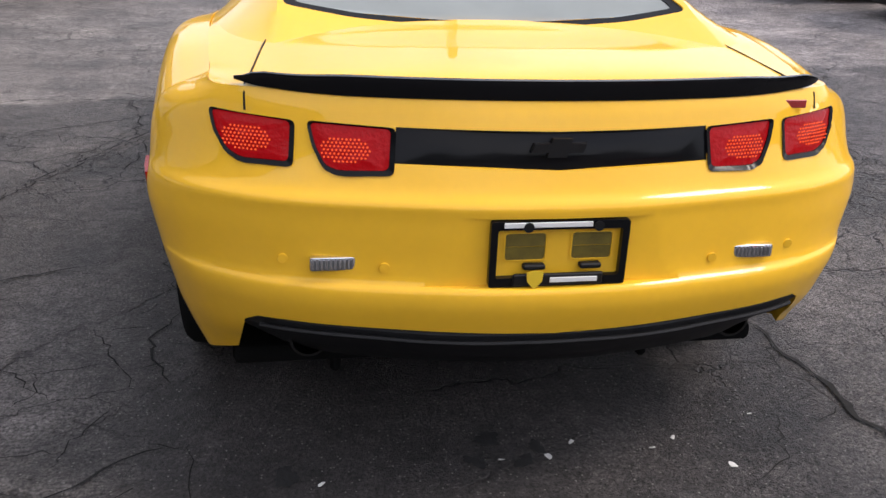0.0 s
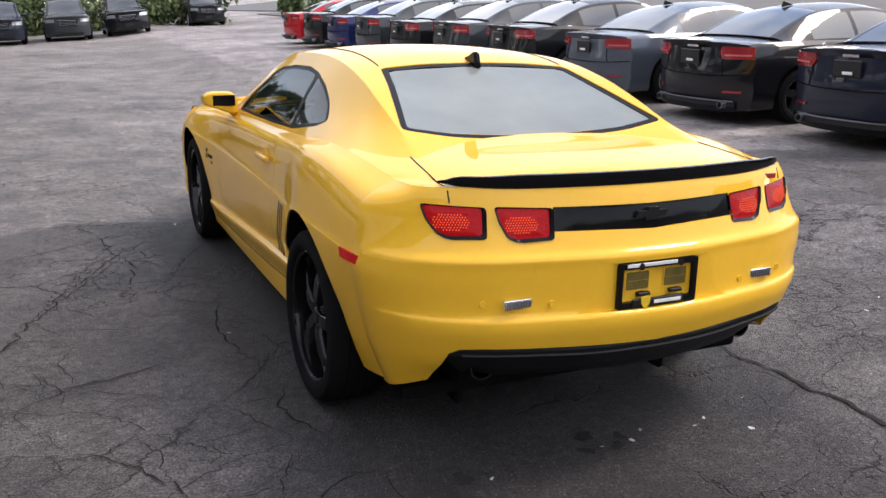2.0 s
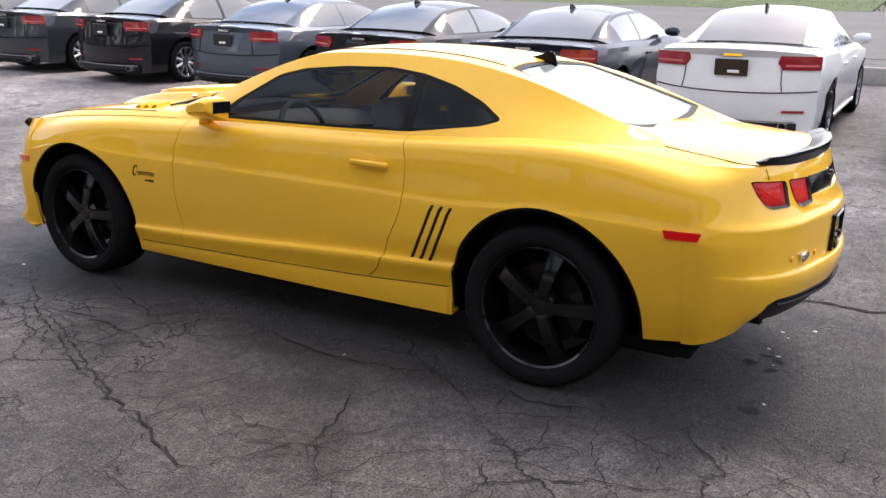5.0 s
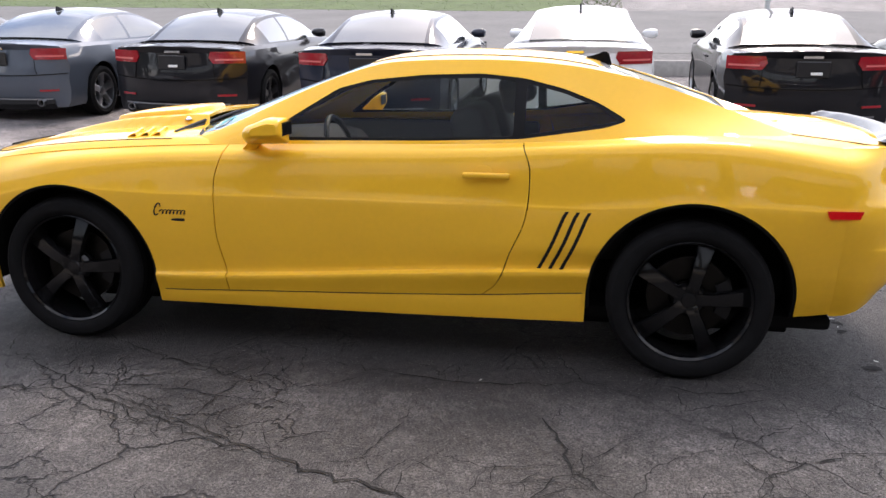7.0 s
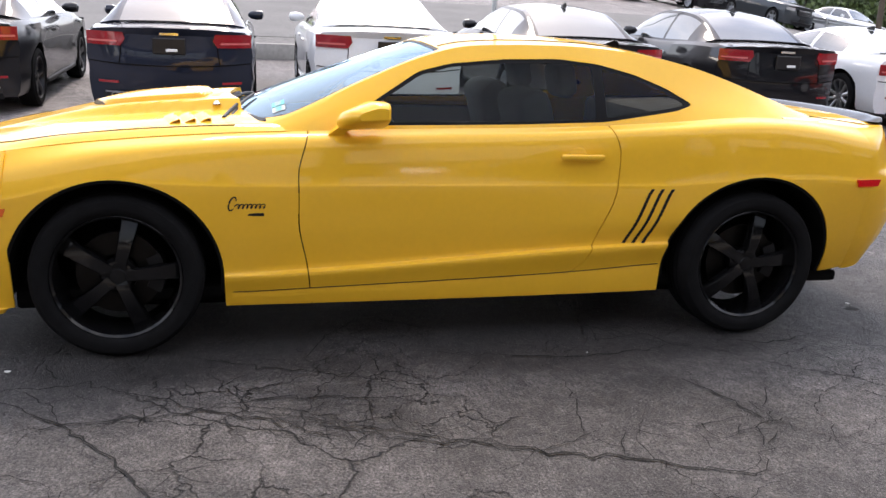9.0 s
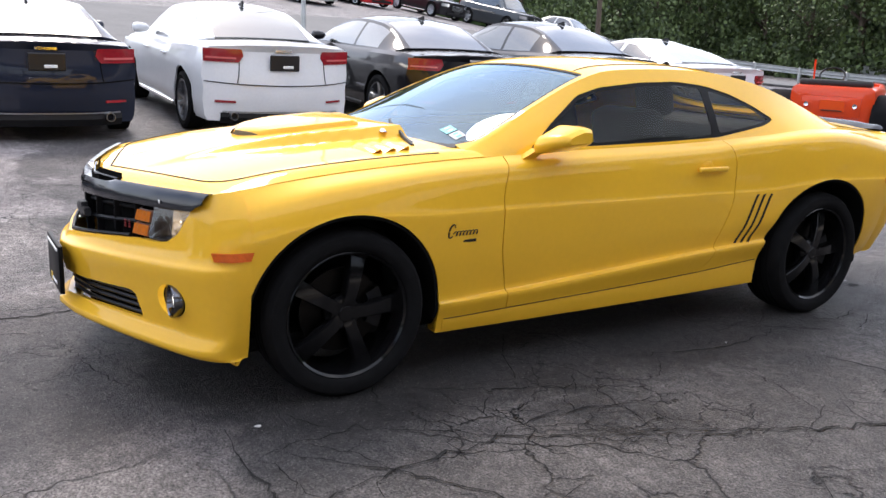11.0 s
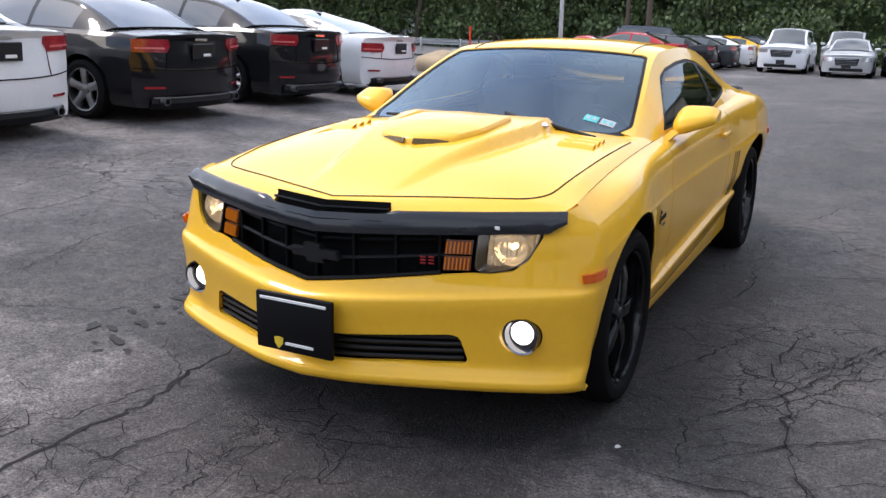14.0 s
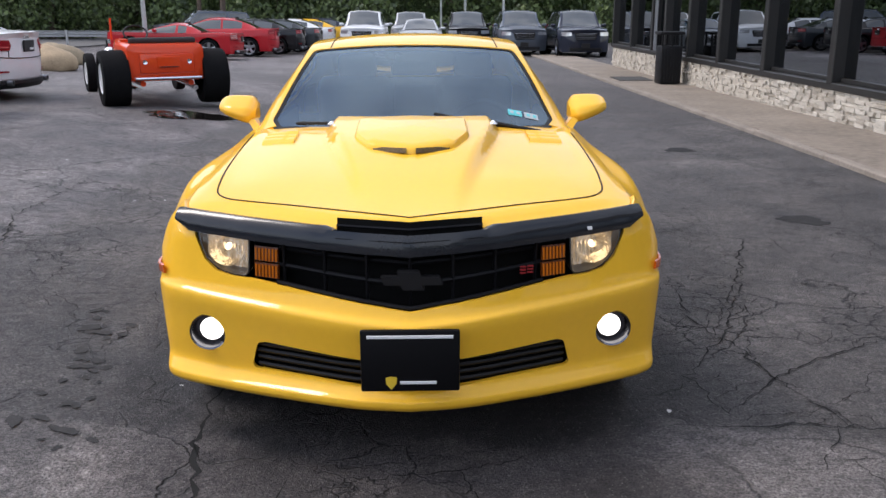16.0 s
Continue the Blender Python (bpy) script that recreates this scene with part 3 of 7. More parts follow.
# small red mark of two bent strokes
bm = bmesh.new()
for dx in (0.0, 0.026):
    x0 = -0.40 + dx
    for dz, w in ((0.0, 0.02), (0.011, 0.02), (0.022, 0.02)):
        box((w, 0.004, 0.005), (x0, nose_y(x0, 0.68) - 0.03, 0.668 + dz), 0, 1, bm)
part("grille_mark", bm, mat("red enamel", (0.30, 0.012, 0.014), 0.5, 0, 0.1, 50), coupe, "small dark red plain mark", smooth=0)

for s in (1, -1):
    # headlamp: housing, reflector bowl, bulb, clear lens
    x0 = s * 0.632
    y0 = nose_y(0.645, 0.72)
    unit = part("headlamp", lathe([(-0.085, 0.0), (-0.085, 0.026), (-0.055, 0.046), (-0.03, 0.056), (-0.02, 0.060), (-0.02, 0.064), (-0.09, 0.055)], 40, "Y", at=(x0, y0 - 0.024, 0.722)), LAMP_WARM, coupe, "lit round headlamp")
    part("bulb", lathe([(-0.02, 0.0), (-0.018, 0.010), (0.01, 0.010), (0.022, 0.0)], 20, "Y", at=(x0, y0 - 0.075, 0.722)), mat("warm bulb", (0.9, 0.8, 0.6), 0.3, 0, 0.05, 20, emit=(1, 0.80, 0.5), power=2.0), unit)
    shape = [(s * a, b) for a, b in [(0.543, 0.80), (0.728, 0.812), (0.726, 0.760), (0.698, 0.696), (0.652, 0.662), (0.60, 0.652), (0.545, 0.652)]]
    rows = []
    side_pts = rounded(shape, 0.02, 3)
    cx, cz = sum(p[0] for p in side_pts) / len(side_pts), sum(p[1] for p in side_pts) / len(side_pts)
    for f in (1.0, 0.75, 0.5, 0.25, 0.02):
        rows.append([(cx + (a - cx) * f, nose_y(cx + (a - cx) * f, cz + (b - cz) * f) - 0.012, cz + (b - cz) * f) for a, b in side_pts])
    lens = part("lens", grid(rows, close=True), LENS_CLEAR, unit, "clear headlamp lens")
    lens.visible_shadow = False
    rows = [[(a, nose_y(a, b) - d, b) for a, b in side_pts] for d in (0.012, 0.1)]
    part("housing", thick(grid(rows, close=True), 0.004), mat("lamp housing", (0.05, 0.045, 0.04), 0.3, 0.6, 0.3, 40) if "lamp housing" not in bpy.data.materials else bpy.data.materials["lamp housing"], unit)
    rows = [[(s * x, nose_y(x, z) - 0.095, z) for x in stations(0.55, 0.728, 24)] for z in stations(0.65, 0.80, 4)]
    rows = [[(x, y - 0.006 * (i % 2), z) for i, (x, y, z) in enumerate(row)] for row in rows]
    part("reflector", thick(grid(rows), 0.004), LAMP_WARM, unit, "ribbed warm reflector", smooth=0)
    # amber turn lamp in two tiers
    for z0, z1 in ((0.706, 0.745), (0.653, 0.692)):
        rows = [[(s * x, nose_y(x, z) - 0.03, z) for x in stations(0.440, 0.524, 8)] for z in (z0 - 0.004, z1 + 0.004)]
        lamp = part("turn_lamp", thick(grid(rows), 0.01), mat("dim amber backing", (0.12, 0.03, 0.004), 0.3, 0, 0.3, 40) if "dim amber backing" not in bpy.data.materials else bpy.data.materials["dim amber backing"], coupe, "lit amber turn lamp")
        for k in range(7):
            x = 0.446 + 0.012 * k
            rows = [[(s * (x + dx), nose_y(x, z) - 0.024 + dd, z) for dx, dd in ((-0.003, 0), (0, 0.006), (0.003, 0))] for z in (z0, (z0 + z1) / 2, z1)]
            part("lamp_rib", thick(grid(rows), 0.004), AMBER, lamp)
    # fog lamp
    y0 = nose_y(*FOG)
    fog = part("fog_lamp", lathe([(-0.06, 0.05), (-0.03, 0.06), (0.004, 0.066), (0.010, 0.064), (0.006, 0.058), (-0.05, 0.046)], 40, "Y", at=(s * FOG[0], y0 - 0.006, FOG[1])), mat("dark chrome", (0.16, 0.16, 0.17), 0.15, 1.0, 0.1, 30) if "dark chrome" not in bpy.data.materials else bpy.data.materials["dark chrome"], coupe, "lit round fog lamp with a chrome ring")
    part("bowl", lathe([(-0.055, 0.0), (-0.055, 0.03), (-0.03, 0.052), (-0.026, 0.054)], 32, "Y", at=(s * FOG[0], y0 - 0.006, FOG[1])), mat("fog lamp bowl", (0.10, 0.10, 0.11), 0.2, 1.0, 0.2, 40) if "fog lamp bowl" not in bpy.data.materials else bpy.data.materials["fog lamp bowl"], fog)
    part("lens", lathe([(-0.045, 0.0), (-0.045, 0.034), (-0.014, 0.041), (-0.004, 0.033), (0.002, 0.0)], 32, "Y", at=(s * (FOG[0] - 0.006), y0 - 0.014, FOG[1] + 0.002)), LAMP_WHITE, fog)
    # side lamps
    for name, y, z, material, lab, dy, dz in (("front_side_marker", 1.905, 0.632, AMBER_DIM, "amber side marker", 0.075, 0.016), ("rear_side_marker", -2.012, 0.749, RED_LENS, "red side marker lamp", 0.07, 0.016)):
        yy = [y - dy + 2 * dy * k / 8 for k in range(9)]
        if y > 0:
            xs_ = [min((p_[0] for p_ in nose_cloud[(abs(nose_cloud[:, 1] - q) < 0.02) & (abs(nose_cloud[:, 2] - z) < 0.03) & (nose_cloud[:, 0] > 0.5)]), default=0.905, key=lambda v: -v) + 0.002 for q in yy]
        else:
            xs_ = [max(0.7, side_x(max(q, -2.02), z) - (0.16 * (-2.02 - q) if q < -2.02 else 0)) + 0.006 for q in yy]
        rows = [[(s * (x + 0.002), q + (0.012 * (1 if k < 4 else -1) if zz < z else 0) * (abs(k - 4) / 4), zz) for k, (q, x) in enumerate(zip(yy, xs_))] for zz in (z - dz, z + dz)]
        part(name, thick(grid(rows), 0.008), material, coupe, lab)

# slats of the lower intake
bm = bmesh.new()
for z in (0.338, 0.364, 0.390, 0.414):
    tube([(x * 1.04, nose_y(x, z) - 0.03, z + abs(x) * 0.02) for x in [-0.5 + k / 20 for k in range(21)]], 0.008, 6, bm)
part("lower_grille", bm, SATIN_BLACK, coupe, "black slatted lower intake")
part("intake_backing", thick(grid([[(x, nose_y(x, 0.4) - 0.09, z) for x in [-0.56 + 1.12 * k / 16 for k in range(17)]] for z in (0.27, 0.5)]), 0.01), DEEP_BLACK, coupe)

# front dealer plate
yp = nose_y(0, 0.45)
plate = part("dealer_plate", box((0.312, 0.02, 0.205), (0, yp + 0.03, 0.450), 0.006), TRIM_BLACK, coupe, "black dealer plate with white bars and a shield")
for w_, x_, z_ in ((0.27, 0, 0.532), (0.115, -0.025, 0.379)):
    part("lettering_bar", box((w_, 0.006, 0.010), (x_, yp + 0.041, z_), 0.001, 1), WHITE_PRINT, plate, "plain white bar of lettering")
SHIELD = [(-0.019, 0.018), (0.0, 0.022), (0.019, 0.018), (0.017, -0.004), (0.0, -0.024), (-0.017, -0.004)]
part("shield", prism([(0.06 + a * 0.95, 0.379 + b * 0.95) for a, b in SHIELD], "Y", yp + 0.04, yp + 0.043), YELLOW_PRINT, plate, "plain yellow shield")

# hood, nose strip -----------------------------------------------------------
HOOD_MID = [(0.70, 1.0), (0.95, 1.0), (1.15, 0.988), (1.45, 0.960), (1.75, 0.922), (2.0, 0.876), (2.1, 0.860), (2.17, 0.849), (2.24, 0.822)]


def bulge(x, y):
    """The raised middle of the hood."""
    w = 0.365 - 0.19 * step(1.0, 2.15, y)
    up = 0.048 * (1 - step(1.35, 2.14, y))
    return up * (1 - step(w - 0.030, w + 0.022, abs(x)))


def hood_point(w, s):
    """The hood and nose top: w across (-1 to 1), s from the nose edge (0) to the cowl (1)."""
    a = abs(w)
    u = 0.22 + (1 - a) * 0.78
    front = curve(NOSE_TOP, u)
    y0 = front[1]
    y1 = 0.98 - 0.24 * a**2
    y = y0 + (y1 - y0) * s
    ex, ez = curve(EDGE, min(y, 2.0))
    xw = (0.775 if y > 2.0 else ex)
    x = a * xw
    # the nose line itself, met at s = 0
    x = front[0] * (1 - step(0, 0.06, s)) + x * step(0, 0.06, s)
    zc = float(curve(HOOD_MID, y)[0])
    r = min(1.0, x / max(0.1, xw))
    z = zc + (ez - zc) * (0.25 * r**2 + 0.75 * r**6) if zc > ez else zc + (ez - zc) * r**2
    # a raised fender ridge beside a slightly dished hood
    z += 0.012 * math.exp(-((r - 0.93) / 0.06) ** 2) * step(0.05, 0.3, s)
    if s < 0.06:
        z0 = nose_point(u, 1.0).z
        z = z0 * (1 - step(0, 0.06, s)) + z * step(0, 0.06, s)
    return Vector((math.copysign(x, w), y, z + bulge(x, y)))


hood_rows = [[hood_point(-1 + 2 * i / 96, j / 56) for i in range(97)] for j in range(57)]
hood_cloud = np.array([tuple(p) for row in hood_rows for p in row])


def hood_z(x, y):
    d = (hood_cloud[:, 0] - x) ** 2 + (hood_cloud[:, 1] - y) ** 2
    i = np.argpartition(d, 12)[:12]
    w = np.exp(-d[i] / 0.00025) + 1e-9
    return float((hood_cloud[i, 2] * w).sum() / w.sum())


bm = thick(grid(hood_rows), 0.015)
SLOT = twin([(0.0, 2.30), (0.12, 2.28), (0.240, 2.26), (0.240, 2.150), (0.12, 2.176), (0.0, 2.198)])
bm = carve(bm, prism(SLOT, "Z", 0.6, 1.2))
hood = part("hood", bm, YELLOW, coupe, "yellow hood with a raised middle and vents", smooth=30)
SLOT_X = stations(-0.238, 0.238, 16)


def slot_back(x):
    return float(np.interp(abs(x), [0.0, 0.12, 0.24], [2.198, 2.176, 2.150]))


rows = [[(x, slot_back(x) + d, hood_z(x, 2.14 - abs(x) * 0.2) + h) for x in SLOT_X] for d, h in ((0.003, -0.004), (0.003, -0.055), (0.075, -0.055))]
slot_ob = part("nose_slot", thick(grid(rows), 0.002), DEEP_BLACK, hood, "black slot above the grille", smooth=0)
part("slot_lip", tube([(x, slot_back(x) + 0.018, hood_z(x, 2.14 - abs(x) * 0.2) - 0.026) for x in SLOT_X], 0.006, 6), GLOSS_BLACK, slot_ob)


def seam(points, parent, name="panel_gap", r=0.0028):
    return part(name, tube(points, r, 5), SEAM, parent)


HOOD_SEAM = [(0.0, 0.0, 2.150), (0.35, 0.35, 2.040), (0.58, 0.58, 1.958), (0.66, 0.648, 1.918), (0.72, 0.688, 1.862), (0.82, 0.704, 1.76), (1.3, 0.718, 1.30), (1.62, 0.724, 0.95)]
hood_line = []
for k in range(-81, 82):
    x, y = curve(HOOD_SEAM, 1.62 * abs(k) / 81)
    hood_line.append((math.copysign(x, k), y, hood_z(x, y) + 0.0005))
seam(hood_line, hood, r=0.0032)

# scoop pad on the hood, with two meshed mouths
pad_outline = rounded(twin([(0.0, 1.62), (0.17, 1.545), (0.235, 1.40), (0.235, 1.09), (0.0, 1.06)]), 0.03, 4)
rows = []
for f, h in ((1.0, -0.004), (0.985, 0.012), (0.95, 0.021), (0.8, 0.026), (0.5, 0.030), (0.02, 0.032)):
    rows.append([(a * f, 1.33 + (b - 1.33) * f, hood_z(a * f, 1.33 + (b - 1.33) * f) + h) for a, b in pad_outline])
pad = part("hood_scoop", grid(rows, close=True), YELLOW, hood, "raised yellow scoop pad")
for s in (1, -1):
    rows = [[(s * (0.02 + 0.13 * t), 1.622 - 0.062 * t + d, hood_z(0.08, 1.6) + h - 0.004 * t) for t in (0, 0.33, 0.66, 1)] for d, h in ((0.0, 0.004), (-0.012, 0.022))]
    part("vent_mesh", thick(grid(rows), 0.006), mat("dark mesh", (0.10, 0.06, 0.01), 0.6, 0, 0.9, 120, 0.6, 160), pad, "dark meshed vent mouth")
    # three small raised gills ahead of the cowl, open to the rear, and a locking pin
    for k in range(3):
        y = 1.085 + 0.064 * k
        rows = [[(s * x, y + d - 0.25 * (x - 0.6), hood_z(x, y + d - 0.25 * (x - 0.6)) + h) for x in stations(0.50, 0.64, 7)] for d, h in ((-0.026, -0.004), (-0.025, 0.015), (-0.018, 0.017), (0.006, 0.009), (0.028, -0.003))]
        bm = thick(grid(rows), 0.004)
        part("hood_gill", bm, YELLOW, hood)
    pin = lathe([(0.0, 0.0), (0.0, 0.020), (0.005, 0.020), (0.007, 0.014), (0.018, 0.006), (0.018, 0.0)], 20, "Z", at=(s * 0.36, 1.035, hood_z(0.36, 1.035)))
    part("hood_pin", pin, CHROME, hood, "chrome hood pin")

# bug shield along the hood's nose
rows = []
for d, h0 in ((-0.012, 0.010), (0.004, 0.012), (0.018, 0.002), (0.030, -0.026), (0.034, -0.052), (0.034, -0.066)):
    row = []
    for k in range(65):
        w = -1 + 2 * k / 64
        a = abs(w)
        x = 0.800 * a
        line_y = np.interp(min(x, 0.735), [q[1] for q in NOSE_TOP[::-1]], [q[2] for q in NOSE_TOP[::-1]])
        p = np.array([line_y - 0.35 * max(0.0, x - 0.735), 0.818 + 0.026 * a])
        h = h0 * (1 - 0.55 * step(0.93, 1.0, a)) if h0 < 0 else h0
        # the ends fold back round the fender, the middle dips under the slot
        fold = 0.010 * step(0.95, 1.0, a)
        drop = -0.022 * (1 - step(0.28, 0.33, a)) if d < 0.01 else 0.0
        q = Vector((math.copysign(x + 0.35 * d * a, w), p[0] + d - fold, p[1] + h * (1 - 0.12 * a) + drop))
        row.append(q)
    rows.append(row)
shield_mat = mat("smoked shield plastic", (0.010, 0.012, 0.016), 0.2, 0, 0.1, 10, coat=0.15, spec=0.4)
visor = part("bug_shield", thick(grid(rows), 0.005), shield_mat, coupe, "smoked dark bug shield along the hood edge")
part("shield_mark", box((0.03, 0.003, 0.012), (-0.60, 2.06 + 0.034, 0.80), 0.001, 1), WHITE_PRINT, visor)

# tail ----------------------------------------------------------------------
TAIL_MID = [(0.0, 0.926, -2.02), (0.12, 0.914, -2.10), (0.22, 0.880, -2.185), (0.32, 0.815, -2.262), (0.5, 0.63, -2.362), (0.72, 0.36, -2.425), (0.88, 0.16, -2.455), (1.0, 0.0, -2.462)]
TAIL_TOP = [(0.0, 0.765, -2.02), (0.12, 0.760, -2.11), (0.22, 0.738, -2.182), (0.32, 0.685, -2.226), (0.5, 0.53, -2.28), (0.72, 0.33, -2.322), (0.88, 0.15, -2.342), (1.0, 0.0, -2.347)]
TAIL_ROWS = [(0.292, 0.372, -0.075, 0), (0.34, 0.40, -0.055, 0), (0.42, 0.44, -0.022, 0), (0.50, 0.50, 0.000, 0), (0.565, 0.560, 0.014, 0), (0.598, 0.592, 0.010, 0), (0.615, 0.61, -0.006, 0), (0.69, 0.68, -0.012, 0.0), (0.755, 0.75, -0.010, 0.04), (0.785, 0.783, -0.004, 0.10), (0.81, 0.81, -0.010, 0.26), (0.86, 0.86, -0.01, 0.46), (0.94, 0.94, -0.005, 0.72), (0.975, 0.98, 0, 0.88), (0.995, 1.005, 0, 1.0)]


def tail_point(u, v):
    k = [(i / (len(TAIL_ROWS) - 1), *r) for i, r in enumerate(TAIL_ROWS)]
    zs, zc, push, top = curve(k, v)
    a, b = curve(TAIL_MID, u), curve(TAIL_TOP, u)
    p = a * (1 - top) + b * top
    z = zs + (zc - zs) * step(0.0, 0.5, u)
    if u < 0.25:
        w = 1 - step(0.0, 0.25, u)
        sx = side_section(-2.02)
        p = p * (1 - w) + np.array((side_x(-2.02, min(z, sx[-1].z)) if z > sx[1].z else sx[1].x, p[1])) * w
    # the lower corner is drawn in under the lamps, as the flank is
    slim = side_x(-2.02, max(z, 0.305)) / 0.926 if z < 0.72 else 1.0
    tuck = 1 - (1 - slim) * (1 - step(0.34, 0.8, u)) * (step(0.0, 0.25, u) if u < 0.25 else 1.0)
    return Vector((p[0] * tuck, p[1] - push * step(0.05, 0.4, u), z))


tail_rows = []
for j in range(NV + 1):
    half = [tail_point(i / NU, j / NV) for i in range(NU + 1)]
    tail_rows.append(half + [Vector((-p.x, p.y, p.z)) for p in half[-2::-1]])
tail_cloud = np.array([tuple(p) for row in tail_rows for p in row])


def tail_y(x, z):
    d = (tail_cloud[:, 0] - x) ** 2 + (tail_cloud[:, 2] - z) ** 2
    i = np.argsort(d)[:4]
    w = 1 / (d[i] + 1e-6)
    return float((tail_cloud[i, 1] * w).sum() / w.sum())


bm = arches(thick(grid(tail_rows), 0.03))
bm = carve(bm, prism(twin([(0.0, 0.482), (0.35, 0.492), (0.60, 0.499), (0.665, 0.496), (0.695, 0.478), (0.722, 0.345), (0.735, 0.15), (0.0, 0.15)]), "Y", -2.7, -1.7), own=True)
OUTER_LAMP = rounded([(0.569, 0.942), (0.758, 0.953), (0.748, 0.905), (0.722, 0.862), (0.69, 0.846), (0.576, 0.846)], 0.014)
INNER_LAMP = rounded([(0.355, 0.936), (0.546, 0.944), (0.535, 0.892), (0.512, 0.845), (0.48, 0.834), (0.362, 0.838)], 0.014)
PANEL = twin([(0.0, 0.934), (0.356, 0.938), (0.360, 0.862), (0.0, 0.853)])


def sunk(outline, depth, face=tail_y, sign=1, lift=0.0):
    """A closed skin over an outline, following the tail at a depth."""
    cx, cz = sum(p[0] for p in outline) / len(outline), sum(p[1] for p in outline) / len(outline)
    rows = []
    for f in (1.0, 0.8, 0.6, 0.4, 0.2, 0.02):
        rows.append([(cx + (a - cx) * f, face(cx + (a - cx) * f, cz + (b - cz) * f) + sign * depth - lift * (1 - f * f), cz + (b - cz) * f) for a, b in outline])
    return grid(rows, close=True)


RECESS = rounded(twin([(0.0, 0.758), (0.325, 0.758), (0.318, 0.60), (0.0, 0.598)]), 0.01, 2)
for s in (1, -1):
    for outline in (OUTER_LAMP, INNER_LAMP):
        bm = carve(bm, prism([(s * a, b) for a, b in outline], "Y", -2.7, -2.0))
bm = carve(bm, prism(PANEL, "Y", -2.7, -2.25))
RECESS_Y = -2.434
bm = carve(bm, prism(RECESS, "Y", -2.7, RECESS_Y))
rear_bumper = part("rear_bumper", bm, YELLOW, coupe, "yellow tail and bumper", smooth=28)
bm = sunk(PANEL, 0.004)
part("tail_panel", thick(bm, 0.008), GLOSS_BLACK, coupe, "gloss black panel between the tail lamps")
yb = tail_y(0, 0.9)
bm = prism([(0.62 * a, 0.902 + 0.62 * b) for a, b in BADGE], "Y", yb - 0.01, yb + 0.004)
part("rear_badge", bm, SATIN_BLACK, coupe, "plain black winged badge")
for s in (1, -1):
    for outline in (OUTER_LAMP, INNER_LAMP):
        o = [(s * a, b) for a, b in outline]
        cx, cz = sum(p[0] for p in o) / len(o), sum(p[1] for p in o) / len(o)
        small = [(cx + (a - cx) * 0.90, cz + 0.003 + (b - cz) * 0.87) for a, b in o]
        lamp = part("tail_lamp", thick(sunk(small, 0.006, lift=0.004), 0.02), RED_LENS, coupe, "lit red tail lamp in a black bezel")
        core = [(cx + (a - cx) * 0.62, cz + 0.006 + (b - cz) * 0.52) for a, b in o]
        # a honeycomb of small bright cells behind the lens
        bm = bmesh.new()
        lo_x, hi_x = min(p[0] for p in core), max(p[0] for p in core)
        lo_z, hi_z = min(p[1] for p in core), max(p[1] for p in core)
        zz, odd = lo_z, 0
        while zz < hi_z:
            xx = lo_x + (0.0044 if odd else 0)
            while xx < hi_x:
                if ((xx - cx) / (hi_x - lo_x) * 2) ** 2 + ((zz - cz - 0.006) / (hi_z - lo_z) * 2) ** 2 < 1.0:
                    yy = tail_y(xx, zz) - 0.0005
                    vs = [bm.verts.new((xx + 0.0027 * math.cos(a), yy, zz + 0.0027 * math.sin(a))) for a in (math.pi / 3 * q + 0.52 for q in range(6))]
                    bm.faces.new(vs)
                xx += 0.0088
            zz += 0.0076
            odd = 1 - odd
        part("lamp_honeycomb", bm, RED_GLOW, lamp, "bright honeycomb cells", smooth=0)
        ring = grid([[(a, tail_y(a, b) + d, b) for a, b in q] for q, d in ((o, -0.003), (small, 0.002), (small, 0.02), (o, 0.03), (o, -0.003))], close=True)
        part("bezel", ring, GLOSS_BLACK, lamp)
        part("lamp_backing", thick(sunk(o, 0.03), 0.004), DEEP_BLACK, lamp)
    # reversing lamps and parking sensors
    y0 = tail_y(0.5, 0.645)
    lamp = part("reversing_lamp", box((0.105, 0.02, 0.034), (s * 0.495, y0 - 0.001, 0.645), 0.006), CHROME, coupe, "clear reversing lamp")
    bm = bmesh.new()
    for k in range(9):
        box((0.004, 0.006, 0.022), (s * 0.495 - 0.04 + 0.01 * k, y0 - 0.011, 0.645), 0, 1, bm)
    part("lamp_insert", bm, GREY_METAL, lamp)
    for x, z in ((0.605, 0.648), (0.385, 0.64)):
        part("parking_sensor", lathe([(0.0, 0.0), (0.0, 0.011), (0.004, 0.012), (0.006, 0.010)], 16, "Y", at=(s * x, tail_y(x, z) - 0.005, z)), YELLOW, coupe)

# plate recess, frame, bar
yr = RECESS_Y + 0.010
outline = rounded([(-0.158, 0.755), (0.158, 0.755), (0.158, 0.60), (-0.158, 0.60)], 0.008)
hole = rounded([(-0.142, 0.735), (0.142, 0.735), (0.142, 0.622), (-0.142, 0.622)], 0.006)
rows = [[(a, yr - 0.028, b) for a, b in outline], [(a, yr - 0.028, b) for a, b in hole], [(a, yr - 0.012, b) for a, b in hole], [(a, yr - 0.012, b) for a, b in outline], [(a, yr - 0.028, b) for a, b in outline]]
plate = part("plate_frame", grid(rows, close=True), GLOSS_BLACK, coupe, "black plate frame with no plate in it")
bm = bmesh.new()
box((0.21, 0.006, 0.03), (0.0, yr - 0.031, 0.618), 0.004, 1, bm)
for x in (-0.055, 0.075):
    box((0.05, 0.02, 0.012), (x, yr - 0.02, 0.646), 0.003, 1, bm)
